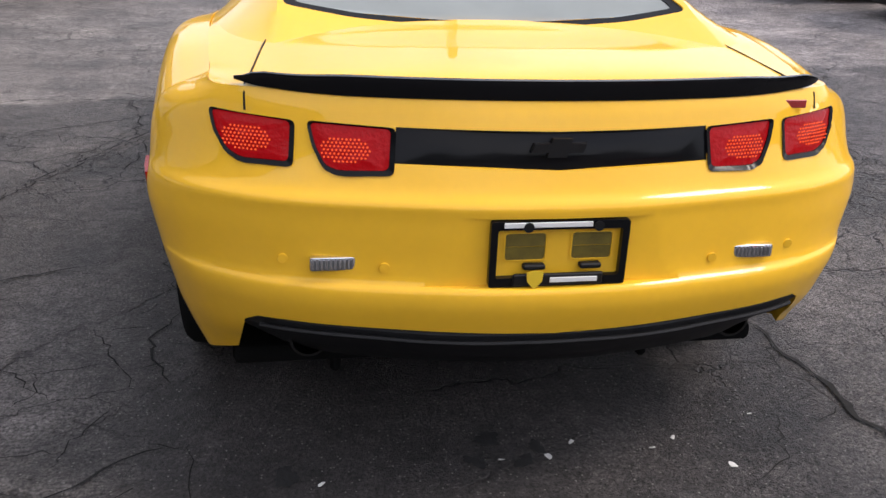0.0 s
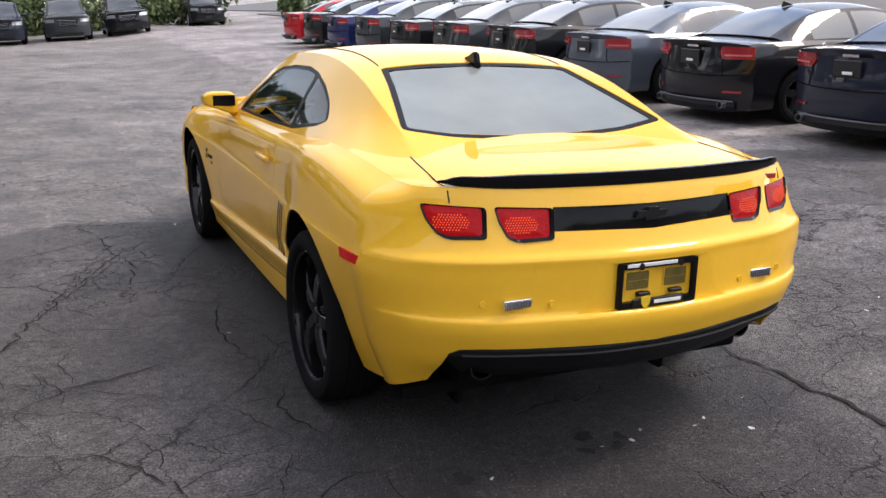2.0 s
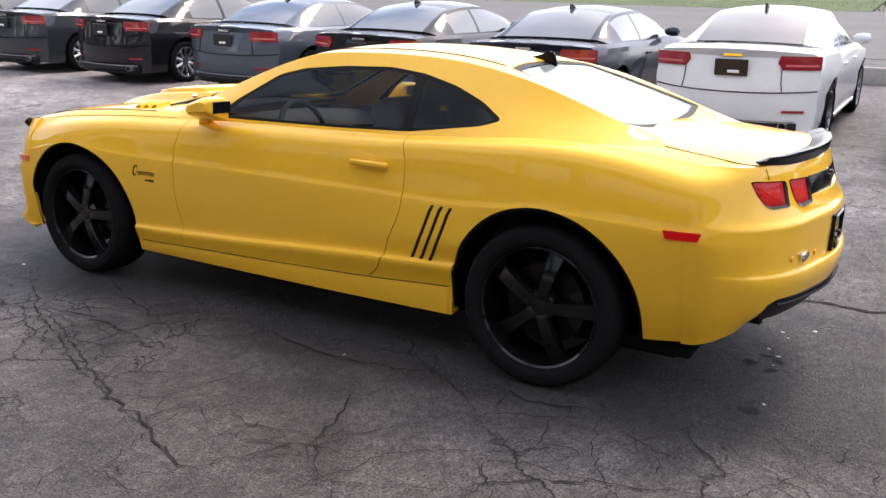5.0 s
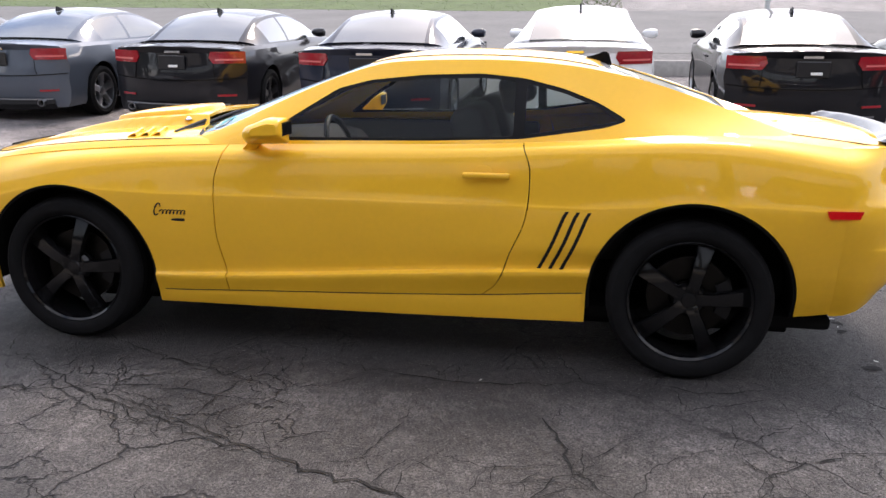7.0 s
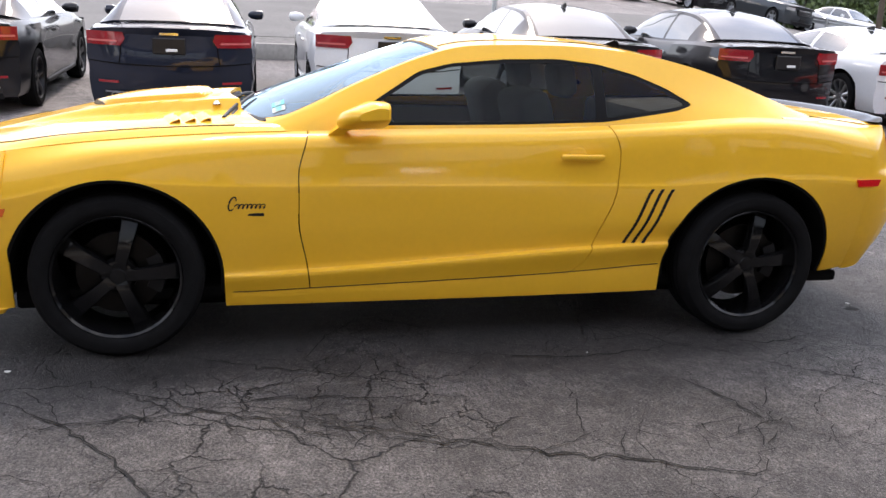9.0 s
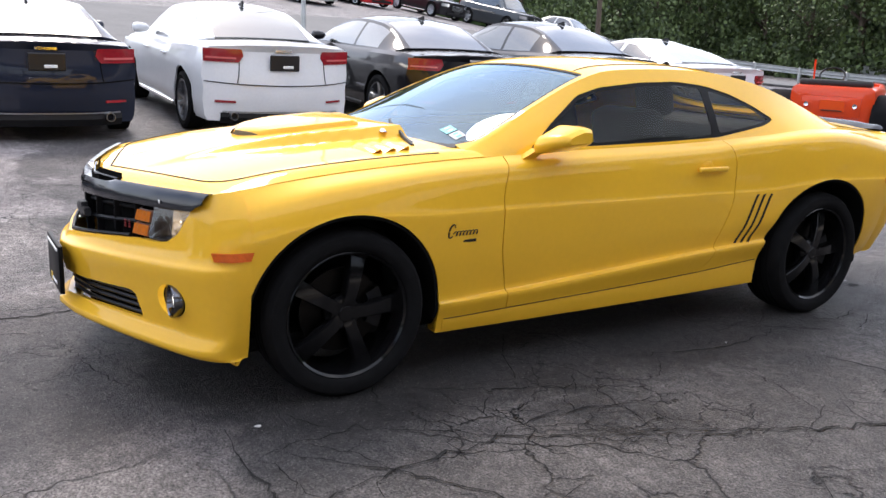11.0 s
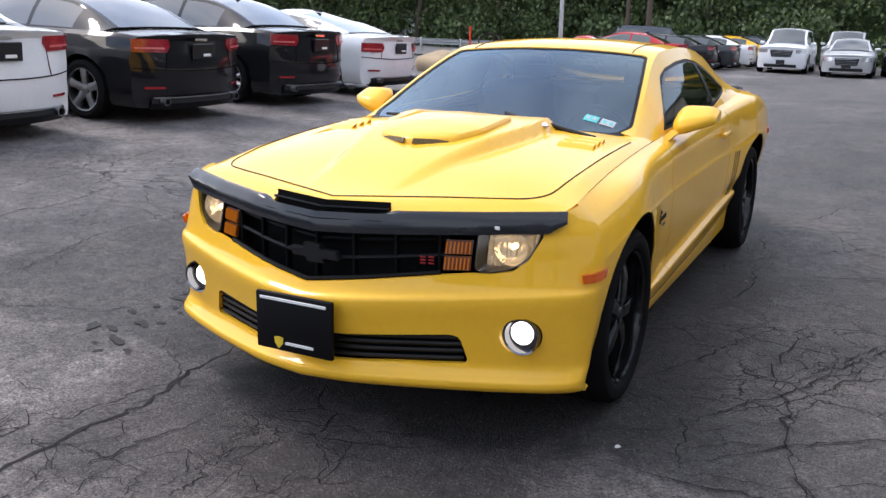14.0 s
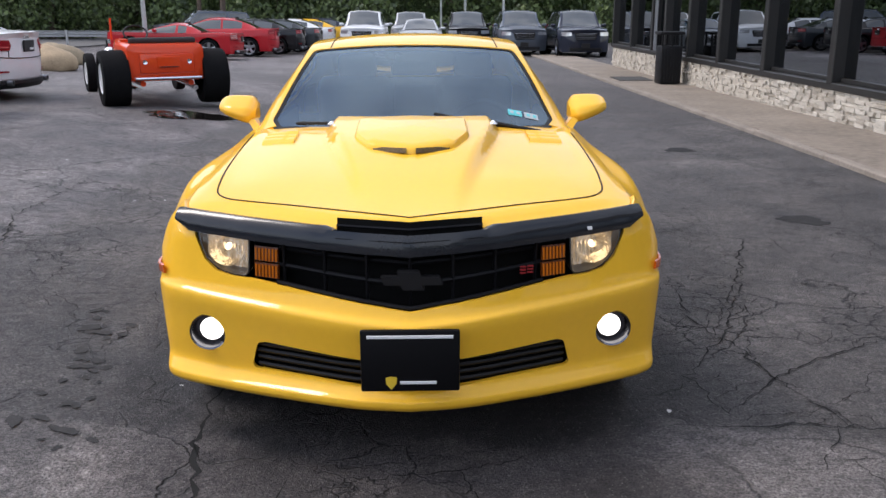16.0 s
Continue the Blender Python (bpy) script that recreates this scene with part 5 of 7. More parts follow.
def build_wheel():
    """A black five-spoke wheel with its tyre, axle along x, outer face towards +x."""
    w = thing("wheel", "", "")
    tyre = [(-0.125, 0.262), (-0.135, 0.29), (-0.128, 0.325), (-0.105, 0.343), (-0.05, 0.350), (0.05, 0.350), (0.105, 0.343), (0.126, 0.325), (0.132, 0.295), (0.122, 0.270), (0.110, 0.262)]
    t = part("tyre", lathe(tyre, 72, "X", closed=True), RUBBER, w, "black low-profile tyre")
    bm = bmesh.new()
    for x in (-0.06, -0.02, 0.02, 0.06):
        lathe([(x - 0.004, 0.3505), (x + 0.004, 0.3505), (x + 0.004, 0.344), (x - 0.004, 0.344)], 60, "X", bm, closed=True)
    part("tread_groove", bm, DEEP_BLACK, t)
    rim = [(0.100, 0.262), (0.112, 0.266), (0.116, 0.260), (0.108, 0.250), (0.085, 0.246), (0.03, 0.240), (-0.06, 0.228), (-0.12, 0.255), (-0.12, 0.262)]
    part("rim", lathe(rim, 72, "X", closed=True), RIM_BLACK, w, "gloss black rim")
    for k in range(5):
        bm = bmesh.new()
        rows = []
        for r, hw, dx in SPOKE:
            x = 0.075 + dx
            rows.append([(x - 0.035, -hw, r), (x + 0.006, -hw, r), (x + 0.012, -hw * 0.86, r), (x + 0.013, 0.0, r), (x + 0.012, hw * 0.86, r), (x + 0.006, hw, r), (x - 0.035, hw, r)])
        grid(rows, bm, close=True)
        bmesh.ops.rotate(bm, verts=bm.verts, cent=(0, 0, 0), matrix=Matrix.Rotation(2 * math.pi * k / 5 - 0.25, 3, "X"))
        part("spoke", bm, RIM_BLACK, w, smooth=40)
    hub = lathe([(0.02, 0.075), (0.065, 0.075), (0.082, 0.062), (0.086, 0.034), (0.092, 0.030), (0.094, 0.0)], 40, "X")
    h = part("hub", hub, RIM_BLACK, w)
    for k in range(5):
        a = 2 * math.pi * k / 5 - 0.25 + math.pi / 5
        part("wheel_nut", lathe([(0.07, 0.0), (0.07, 0.011), (0.094, 0.010), (0.096, 0.0)], 10, "X", None, (0, 0.056 * math.cos(a), 0.056 * math.sin(a))), RIM_BLACK, h)
    part("brake_disc", lathe([(0.0, 0.08), (0.0, 0.175), (0.02, 0.175), (0.02, 0.08)], 48, "X", closed=True), DISC, w)
    bm = bmesh.new()
    rows = [[(x, r * math.cos(a), r * math.sin(a)) for x, r in ((-0.02, 0.12), (0.04, 0.125), (0.045, 0.185), (-0.02, 0.19))] for a in stations(-0.5, 0.5, 8)]
    part("brake_caliper", grid(rows, bm, close=True), SATIN_BLACK, w, "dark brake caliper")
    return w


wheel = build_wheel()
first = True
for cy, cz, r in ARCHES:
    for s in (1, -1):
        x = s * (0.772 if cy > 0 else 0.792)
        m = Matrix.Translation((x, cy, 0.349)) @ Matrix.Rotation(0 if s > 0 else math.pi, 4, "Z")
        w = wheel if first else copy_thing(wheel, m)
        w.matrix_basis = m
        w.parent = coupe
        first = False

# cabin
for s in (1, -1):
    seat = part("front_seat", box((0.46, 0.52, 0.20), (s * 0.36, -0.18, 0.50), 0.06, 3), CLOTH_BLACK, coupe, "black leather front seat")
    part("seat_back", box((0.46, 0.17, 0.62), (s * 0.36, -0.50, 0.82), 0.06, 3, turn=Matrix.Rotation(-0.28, 4, "X")), CLOTH_BLACK, seat)
    part("head_rest", box((0.24, 0.10, 0.17), (s * 0.36, -0.62, 1.17), 0.04, 3, turn=Matrix.Rotation(-0.2, 4, "X")), CLOTH_BLACK, seat)
    part("door_lining", box((0.05, 1.35, 0.55), (s * 0.765, 0.0, 0.66), 0.02), CLOTH_BLACK, coupe)
part("rear_bench", box((1.2, 0.5, 0.25), (0, -1.0, 0.55), 0.08, 3), CLOTH_BLACK, coupe, "black rear bench")
part("rear_shelf", box((1.25, 0.75, 0.3), (0, -1.5, 0.88), 0.05, 2), CLOTH_BLACK, coupe)
dash_bm = grid([[(x, y, z - 0.05 * (abs(x) / 0.7) ** 3) for x in [-0.7 + 1.4 * k / 16 for k in range(17)]] for y, z in ((0.92, 0.90), (0.75, 0.935), (0.55, 0.945), (0.42, 0.92), (0.36, 0.86), (0.40, 0.55))])
part("dashboard", thick(dash_bm, 0.02), CLOTH_BLACK, coupe, "black dashboard")
wheel_ring = [(-0.36 + 0.185 * math.cos(a), 0.22 + 0.06 * math.sin(a), 0.87 + 0.175 * math.sin(a)) for a in (2 * math.pi * k / 32 for k in range(33))]
sw = part("steering_wheel", tube(wheel_ring, 0.015, 8, ends=False), SATIN_BLACK, coupe, "black steering wheel")
part("wheel_boss", box((0.20, 0.05, 0.08), (-0.36, 0.235, 0.87), 0.02), GREY_METAL, sw)
part("rear_view_mirror", box((0.24, 0.03, 0.07), (0.0, 0.26, 1.215), 0.015), SATIN_BLACK, coupe)
part("bulkhead", box((1.5, 0.05, 0.65), (0, 0.93, 0.58), 0.01), DEEP_BLACK, coupe)

# ---- parked vehicles ----


def paint(name, rgb, metal=0.0, rough=0.3):
    return mat(name, rgb, 0.45, metal, 0.05, 3, 0, coat=0.7, spec=0.1)


P_BLACK = paint("black car paint", (0.006, 0.006, 0.008), 0.0, 0.25)
P_NAVY = paint("dark navy car paint", (0.012, 0.016, 0.03), 0.2, 0.25)
P_WHITE = paint("white car paint", (0.72, 0.73, 0.74), 0.0, 0.3)
P_SILVER = paint("silver car paint", (0.50, 0.51, 0.52), 0.6, 0.3)
P_GREY = paint("slate grey car paint", (0.085, 0.10, 0.125), 0.5, 0.3)
P_DARKGREY = paint("dark grey car paint", (0.04, 0.045, 0.05), 0.4, 0.3)
P_BLUE = paint("deep blue car paint", (0.012, 0.02, 0.09), 0.3, 0.3)
P_RED = paint("red car paint", (0.42, 0.012, 0.018), 0.0, 0.3)
P_ORANGE = paint("orange red car paint", (0.74, 0.062, 0.012), 0.0, 0.35)
P_TAXI = paint("bright yellow car paint", (0.75, 0.42, 0.02), 0.0, 0.3)
CAR_GLASS = mat("dark car glass", (0.03, 0.038, 0.038), 0.06, 0, 0.1, 3, 0, coat=1.0, spec=1.0)
PLATE_DARK = mat("dark plate", (0.012, 0.012, 0.013), 0.3, 0, 0.1, 20)
HEAD_CLEAR = mat("clear lamp", (0.55, 0.56, 0.58), 0.12, 0.7, 0.4, 30, coat=1.0)

STYLES = {
    # length, width, height, bonnet height, belt, deck height, wheel radius, wheelbase, windscreen base, windscreen top, rear glass top, rear glass base (from the middle, + is ahead)
    "coupe": (4.63, 1.85, 1.37, 0.86, 0.95, 0.99, 0.335, 2.75, 0.95, 0.22, -0.85, -1.62),
    "sedan": (4.60, 1.82, 1.42, 0.88, 0.95, 1.03, 0.335, 2.75, 0.95, 0.28, -0.80, -1.58),
    "suv": (4.85, 1.93, 1.74, 1.06, 1.08, 1.12, 0.37, 2.90, 1.05, 0.40, -2.05, -2.28),
    "sport": (4.40, 1.86, 1.27, 0.82, 0.90, 0.95, 0.335, 2.5, 0.80, 0.12, -0.55, -1.55),
    "wedge": (4.25, 1.76, 1.14, 0.72, 0.80, 0.84, 0.32, 2.45, 0.85, 0.10, -0.45, -0.95),
}


def build_rim(radius, spokes, material, hollow=0.6):
    """A bare wheel: tyre and alloy rim, axle along x, face towards +x."""
    w = thing("wheel", "", "")
    r = radius
    part("tyre", lathe([(-0.10, r * 0.70), (-0.11, r * 0.85), (-0.09, r * 0.98), (0.09, r * 0.98), (0.11, r * 0.85), (0.10, r * 0.72)], 32, "X", closed=True), RUBBER, w)
    bm = lathe([(0.085, r * 0.73), (0.10, r * 0.71), (0.095, r * 0.67), (-0.06, r * 0.62), (-0.06, r * 0.72)], 32, "X", closed=True)
    for k in range(spokes):
        rows = []
        for q, hw, x in ((0.12, 0.05 * 5 / spokes + 0.012, 0.055), (0.4, 0.035 * 5 / spokes + 0.008, 0.075), (0.70, 0.055 * 5 / spokes + 0.006, 0.085)):
            rows.append([(x - 0.03, -hw, r * q), (x, -hw * 0.9, r * q), (x + 0.01, 0, r * q), (x, hw * 0.9, r * q), (x - 0.03, hw, r * q)])
        s = grid(rows, close=True)
        bmesh.ops.rotate(s, verts=s.verts, cent=(0, 0, 0), matrix=Matrix.Rotation(2 * math.pi * k / spokes, 3, "X"))
        me = bpy.data.meshes.new("s")
        s.to_mesh(me)
        s.free()
        bm.from_mesh(me)
        bpy.data.meshes.remove(me)
    lathe([(0.02, r * 0.2), (0.07, r * 0.18), (0.08, 0.0)], 16, "X", bm)
    part("rim", bm, material, w)
    part("brake_disc", lathe([(0.0, r * 0.2), (0.0, r * 0.55), (0.015, r * 0.55), (0.015, r * 0.2)], 24, "X", closed=True), DISC, w)
    return w


def build_car(style, rims=5, rim_mat=None, tail="wide"):
    """A parked car of one style, nose towards +y, standing on z = 0, its middle at the origin."""
    L, W, H, hood_h, belt, deck, wr, wb, ws0, ws1, bl1, bl0 = STYLES[style]
    hw, e0, e1 = W / 2, -L / 2, L / 2
    car = thing("parked_car", "", "car")
    boxy = style == "suv"
    f_in, r_in = 0.30, (0.12 if boxy else 0.25)
    top = [(e0, deck - 0.03), (e0 + 0.1, deck), (bl0, deck + 0.02), (-0.2, belt), (ws0, belt), (ws0 + 0.15, hood_h + 0.09), (e1 - 0.5, hood_h - 0.01), (e1 - 0.12, hood_h - 0.12), (e1, hood_h - 0.22)]
    edge = [(e0, deck - 0.05), (e0 + 0.5, deck - 0.01), (-0.2, belt - 0.01), (ws0, belt - 0.02), (e1 - 0.6, hood_h - 0.03), (e1, hood_h - 0.16)]
    plan = [(e0, 0.90), (e0 + 0.3, 0.955), (e0 + 0.9, 1.0), (0.0, 0.985), (e1 - 1.0, 1.0), (e1 - 0.4, 0.95), (e1, 0.84)]
    ya, yb = e0 + r_in, e1 - f_in

    def section(y):
        f = float(curve(plan, y)[0]) * hw
        ze, zt = float(curve(edge, y)[0]), float(curve(top, y)[0])
        side = [(0.93 * f, 0.20), (0.965 * f, 0.26), (0.985 * f, 0.42), (0.975 * f, 0.55), (1.0 * f, 0.70), (0.985 * f, 0.80), (0.955 * f, ze - 0.045), (0.90 * f, ze)]
        upper = [(0.90 * f * q, ze + (zt - ze) * (1 - q**2.2)) for q in (0.85, 0.68, 0.5, 0.32, 0.16, 0.0)]
        return side + upper

    def warp(y, x, f):
        """Bows the ends of the car in plan."""
        q = 1 - min(1, abs(x) / max(0.1, f)) ** 2.7
        return y - r_in * q * (1 - step(ya, ya + 0.8, y)) + f_in * q * step(yb - 0.9, yb, y)

    rows = []
    ysec = stations(ya, yb, 34)
    for y in ysec:
        s = section(y)
        f = s[4][0]
        half = [(x, warp(y, x, f), z) for x, z in s]
        rows.append(half + [(-x, yy, z) for x, yy, z in half[-2::-1]])
    bm = grid(rows)
    for y, lean in ((ya, 1), (yb, -1)):
        s = section(y)
        f = s[4][0]
        cap = []
        for w in [-1 + k / 8 for k in range(17)]:
            col = []
            for j, (x, z) in enumerate(s[:8]):
                xx = w * x
                zz = z
                if j == 7:
                    zz = np.interp(abs(xx), [p[0] for p in s[:6:-1]], [p[1] for p in s[:6:-1]])
                tuck = lean * (0.05 * (1 - step(0.2, 0.45, z)) + (0.05 if lean > 0 and not boxy else 0.04) * step(0.62, 0.95, z)) * (1 - abs(w) ** 3) if j < 7 else 0
                col.append((xx, warp(y, xx, f if j < 7 else f) + tuck, zz))
            cap.append(col)
        grid(cap, bm)
    bmesh.ops.remove_doubles(bm, verts=bm.verts, dist=0.004)
    bm = thick(bm, 0.02)
    for cy in (-wb / 2, wb / 2):
        ring = [(cy + (wr + 0.05) * math.cos(a), wr + (wr + 0.05) * math.sin(a)) for a in (math.pi * k / 20 for k in range(21))] + [(cy - wr - 0.05, -0.2), (cy + wr + 0.05, -0.2)]
        bm = carve(bm, prism(ring, "X", -hw - 0.2, hw + 0.2), own=True)
    body = part("body", bm, P_BLACK, car)
    paint_obs = [body]
    # black wells behind the wheels
    for cy in (-wb / 2, wb / 2):
        for s_ in (1, -1):
            xo = section(cy)[4][0] - 0.03
            rows = [[(s_ * x, cy + (wr + 0.055) * math.cos(a), wr + (wr + 0.055) * math.sin(a)) for x in (xo, xo - 0.3)] + [(s_ * (xo - 0.3), cy, wr)] for a in (-0.3 + (math.pi + 0.6) * k / 18 for k in range(19))]
            part("wheel_well", grid(rows), DEEP_BLACK, car, smooth=0)
    # cabin
    zr = H - 0.06
    rail = [(bl0 - 0.02, 0.70 * hw, deck + 0.02), (bl0 + (bl1 - bl0) * 0.5, 0.66 * hw, deck + (zr - deck) * 0.60), (bl1, 0.63 * hw, zr - 0.03), (-0.2, 0.63 * hw, zr), (ws1, 0.645 * hw, zr - 0.05), ((ws0 + ws1) / 2, 0.72 * hw, belt + (zr - belt) * 0.52), (ws0 - 0.05, 0.80 * hw, belt + 0.02)]
    mid = [(bl0 - 0.05, deck + 0.02), (bl0 + (bl1 - bl0) * 0.5, deck + (H - deck) * 0.56), (bl1, H - 0.035), (-0.25, H), (ws1, H - 0.035), ((ws0 + ws1) / 2, belt + (H - belt) * 0.52), (ws0 + 0.06, belt + 0.02)]
    if boxy:
        rail[0:3] = [(bl0 - 0.02, 0.80 * hw, deck + 0.05), (bl0 + 0.1, 0.74 * hw, deck + (zr - deck) * 0.6), (bl1, 0.68 * hw, zr - 0.04)]
        mid[0:3] = [(bl0 - 0.03, deck + 0.04), (bl0 + 0.1, deck + (H - deck) * 0.6), (bl1, H - 0.05)]
        rail[3:5] = [(-0.2, 0.70 * hw, zr), (ws1, 0.70 * hw, zr - 0.05)]
    ys_ = sorted(set([round(v, 4) for v in stations(bl0, bl1, 8) + stations(bl1, ws1, 16) + stations(ws1, ws0, 8)]))
    secs = []
    for y in ys_:
        xr, z_r = curve(rail, y)
        zc = float(curve(mid, y)[0])
        zb = float(curve(edge, y)[0])
        xb = 0.885 * float(curve(plan, y)[0]) * hw
        half = [(xb + (xr - xb) * t + 0.02 * math.sin(math.pi * t), zb + (z_r - zb) * t) for t in (0, 0.06, 0.3, 0.55, 0.8, 0.9, 1.0)]
        half += [(xr * q, z_r + (zc - z_r) * (1 - q**2.2)) for q in (0.95, 0.9, 0.6, 0.3, 0.0)]
        pts = [(x, y, z) for x, z in half]
        secs.append(pts + [(-x, y_, z) for x, y_, z in pts[-2::-1]])
    kinds = {"roof": [], "windscreen": [], "rear_window": [], "left": [], "right": []}
    n = len(secs[0])
    pillar = bl1 + (ws1 - bl1) * 0.42
    for i in range(len(secs) - 1):
        yc = (ys_[i] + ys_[i + 1]) / 2
        for j in range(n - 1):
            q = min(j, n - 2 - j)
            zspan = secs[i][6][2] - secs[i][0][2]
            if 1 <= q <= 4 and bl0 + (0.45 if not boxy else 0.25) < yc < ws0 - 0.12 and zspan > 0.06 and abs(yc - pillar) > 0.04:
                kind = "right" if j < n / 2 else "left"
            elif q >= 8 and yc > ws1:
                kind = "windscreen"
            elif q >= 8 and yc < bl1:
                kind = "rear_window"
            else:
                kind = "roof"
            kinds[kind].append((secs[i][j], secs[i][j + 1], secs[i + 1][j + 1], secs[i + 1][j]))
    for kind, quads in kinds.items():
        bm = bmesh.new()
        for quad in quads:
            bm.faces.new([bm.verts.new(p) for p in quad])
        bmesh.ops.remove_doubles(bm, verts=bm.verts, dist=0.002)
        if kind == "roof":
            paint_obs.append(part("roof", thick(bm, 0.025), P_BLACK, car))
        else:
            part({"left": "side_window", "right": "side_window"}.get(kind, kind), thick(bm, 0.012), CAR_GLASS, car)
    # lamps follow the bowed ends
    fa, fb = section(ya)[4][0], section(yb)[4][0]

    def on_tail(x, z):
        return warp(ya, x, fa) - 0.012 + 0.05 * step(0.62, 0.95, z) * (1 - min(1, abs(x) / fa) ** 3)

    lamp_z = (deck - 0.19, deck - 0.05) if not boxy else (deck - 0.22, deck + 0.05)
    if style == "sport":
        lamp_z = (deck - 0.24, deck - 0.10)
    for s_ in (1, -1):
        x_in, x_out = fa * (0.52 if tail == "wide" else 0.60), fa * 0.985
        rows = []
        for z, inn in ((lamp_z[0], 0.05), (sum(lamp_z) / 2, 0.0), (lamp_z[1], 0.02)):
            rows.append([(s_ * x, on_tail(x, z) - 0.004, z) for x in [x_in + inn + (x_out - x_in - inn) * t for t in stations(0, 1, 7)]])
        lamp = part("tail_lamp", thick(grid(rows), 0.02), RED_DULL, car, "dull red tail lamp")
        rows = [[(s_ * x, on_tail(x, z) - 0.018, z) for x in [x_in + 0.08 + (x_out - x_in - 0.1) * t for t in stations(0, 1, 5)]] for z in (lamp_z[0] + 0.035, lamp_z[0] + 0.055)]
        part("lamp_band", thick(grid(rows), 0.004), mat("pale red band", (0.6, 0.12, 0.12), 0.25, 0, 0.1, 30) if "pale red band" not in bpy.data.materials else bpy.data.materials["pale red band"], lamp)
        zf = hood_h - 0.20
        rows = [[(s_ * x, warp(yb, x, fb) + 0.012 - 0.04 * step(0.5, 0.9, z) * (1 - min(1, x / fb) ** 3), z) for x in [fb * 0.58 + fb * 0.39 * t for t in stations(0, 1, 6)]] for z in (zf - 0.08, zf, zf + 0.06)]
        part("head_lamp", thick(grid(rows), 0.03), HEAD_CLEAR, car, "clear headlamp")
        mir = lathe([(0.0, 0.02), (0.04, 0.055), (0.12, 0.07), (0.19, 0.06), (0.21, 0.02)], 14, "X", at=(0, 0, 0))
        bmesh.ops.scale(mir, vec=(s_, 1.0, 0.95), verts=mir.verts)
        bmesh.ops.translate(mir, vec=(s_ * hw * 0.90, ws0 - 0.42, belt + 0.07), verts=mir.verts)
        paint_obs.append(part("door_mirror", mir, P_BLACK, car))
        for y in ((-0.35,) if style in ("coupe", "sport", "wedge") else (-0.55, 0.35)):
            hx = np.interp(0.80, [p[1] for p in section(y)[:8]], [p[0] for p in section(y)[:8]])
            part("door_handle", box((0.03, 0.19, 0.028), (s_ * (hx + 0.012), y, 0.80), 0.008, 1), CHROME if style == "sedan" else SATIN_BLACK, car)
        ex = lathe([(0.0, 0.045), (0.12, 0.045), (0.12, 0.038), (0.0, 0.038)], 16, "Y", at=(s_ * hw * 0.62, e0 - 0.005, 0.27), closed=True)
        part("exhaust_tip", ex, GREY_METAL, car)
        hx = section(0)[1][0]
        part("sill_trim", box((0.03, wb - 2 * wr - 0.25, 0.05), (s_ * (hx + 0.004), 0, 0.235), 0.01, 1), CHROME if style == "sedan" else SATIN_BLACK, car)
    part("number_plate", box((0.34, 0.02, 0.17), (0, e0 + (0.02 if not boxy else 0.0) - 0.02, deck - 0.18), 0.008, 1), PLATE_DARK, car, "dark dealer plate")
    part("plate_bar", box((0.12, 0.012, 0.03), (0.03, e0 - 0.03, deck - 0.22), 0.004, 1), WHITE_PRINT, car, "plain pale bar of lettering")
    part("tail_badge", box((0.20, 0.012, 0.035), (0, e0 + 0.035, deck - 0.055), 0.005, 1), CHROME, car, "plain chrome badge")
    rows = [[(x, on_tail(x, z) - 0.006 + d, z) for x in [-fa * 0.8 + fa * 1.6 * t for t in stations(0, 1, 14)]] for z, d in ((0.18, 0.03), (0.25, -0.012), (0.30, -0.004))]
    part("rear_diffuser", thick(grid(rows), 0.02), SATIN_BLACK, car, "black lower bumper insert")
    rows = [[(x, on_tail(x, z) - 0.022, z) for x in [-fa * 0.78 + fa * 1.56 * t for t in stations(0, 1, 14)]] for z in (0.305, 0.318)]
    part("bumper_strip", thick(grid(rows), 0.012), GREY_METAL, car, "thin bright bumper strip")
    # shut lines of the boot and bumper, low reflectors
    part("bumper_seam", tube([(x, on_tail(x, 0.60) + 0.009, 0.60 + 0.03 * (abs(x) / fa) ** 2) for x in stations(-fa * 0.97, fa * 0.97, 20)], 0.006, 5), DEEP_BLACK, car)
    for s_ in (1, -1):
        part("boot_seam", tube([(s_ * x, on_tail(x, z) + 0.009, z) for x, z in ((fa * 0.60, 0.62), (fa * 0.58, 0.70), (fa * 0.57, deck - 0.17))], 0.005, 5), DEEP_BLACK, car)
        rows = [[(s_ * x, on_tail(x, z) - 0.002, z) for x in stations(fa * 0.62, fa * 0.86, 5)] for z in (0.405, 0.43)]
        part("rear_reflector", thick(grid(rows), 0.012), RED_DULL, car, "small red bumper reflector")
    if style in ("coupe", "sedan"):
        rows = [[(x, warp(ya, x, fa) + d + 0.02, deck - 0.035 + h * (1 - (abs(x) / fa / 0.76) ** 4) - 0.05 * (abs(x) / fa) ** 3) for x in [-fa * 0.74 + fa * 1.48 * t for t in stations(0, 1, 14)]] for d, h in ((0.16, 0.020), (0.04, 0.042), (0.015, 0.042), (0.03, 0.0))]
        paint_obs.append(part("trunk_lip", thick(grid(rows), 0.008), P_BLACK, car))
    zf = hood_h - 0.27
    gr = rounded([(-0.42, zf + 0.10), (0.42, zf + 0.10), (0.36, zf - 0.16), (-0.36, zf - 0.16)], 0.04)
    gbm = prism(gr, "Y", e1 - 0.10, e1 + 0.012)
    g = part("front_grille", gbm, SATIN_BLACK, car, "black front grille", smooth=30)
    for k in range(4):
        part("grille_bar", box((0.72, 0.02, 0.012), (0, e1 + 0.014, zf - 0.12 + 0.06 * k), 0.004, 1), CHROME if k == 3 else GREY_METAL, g)
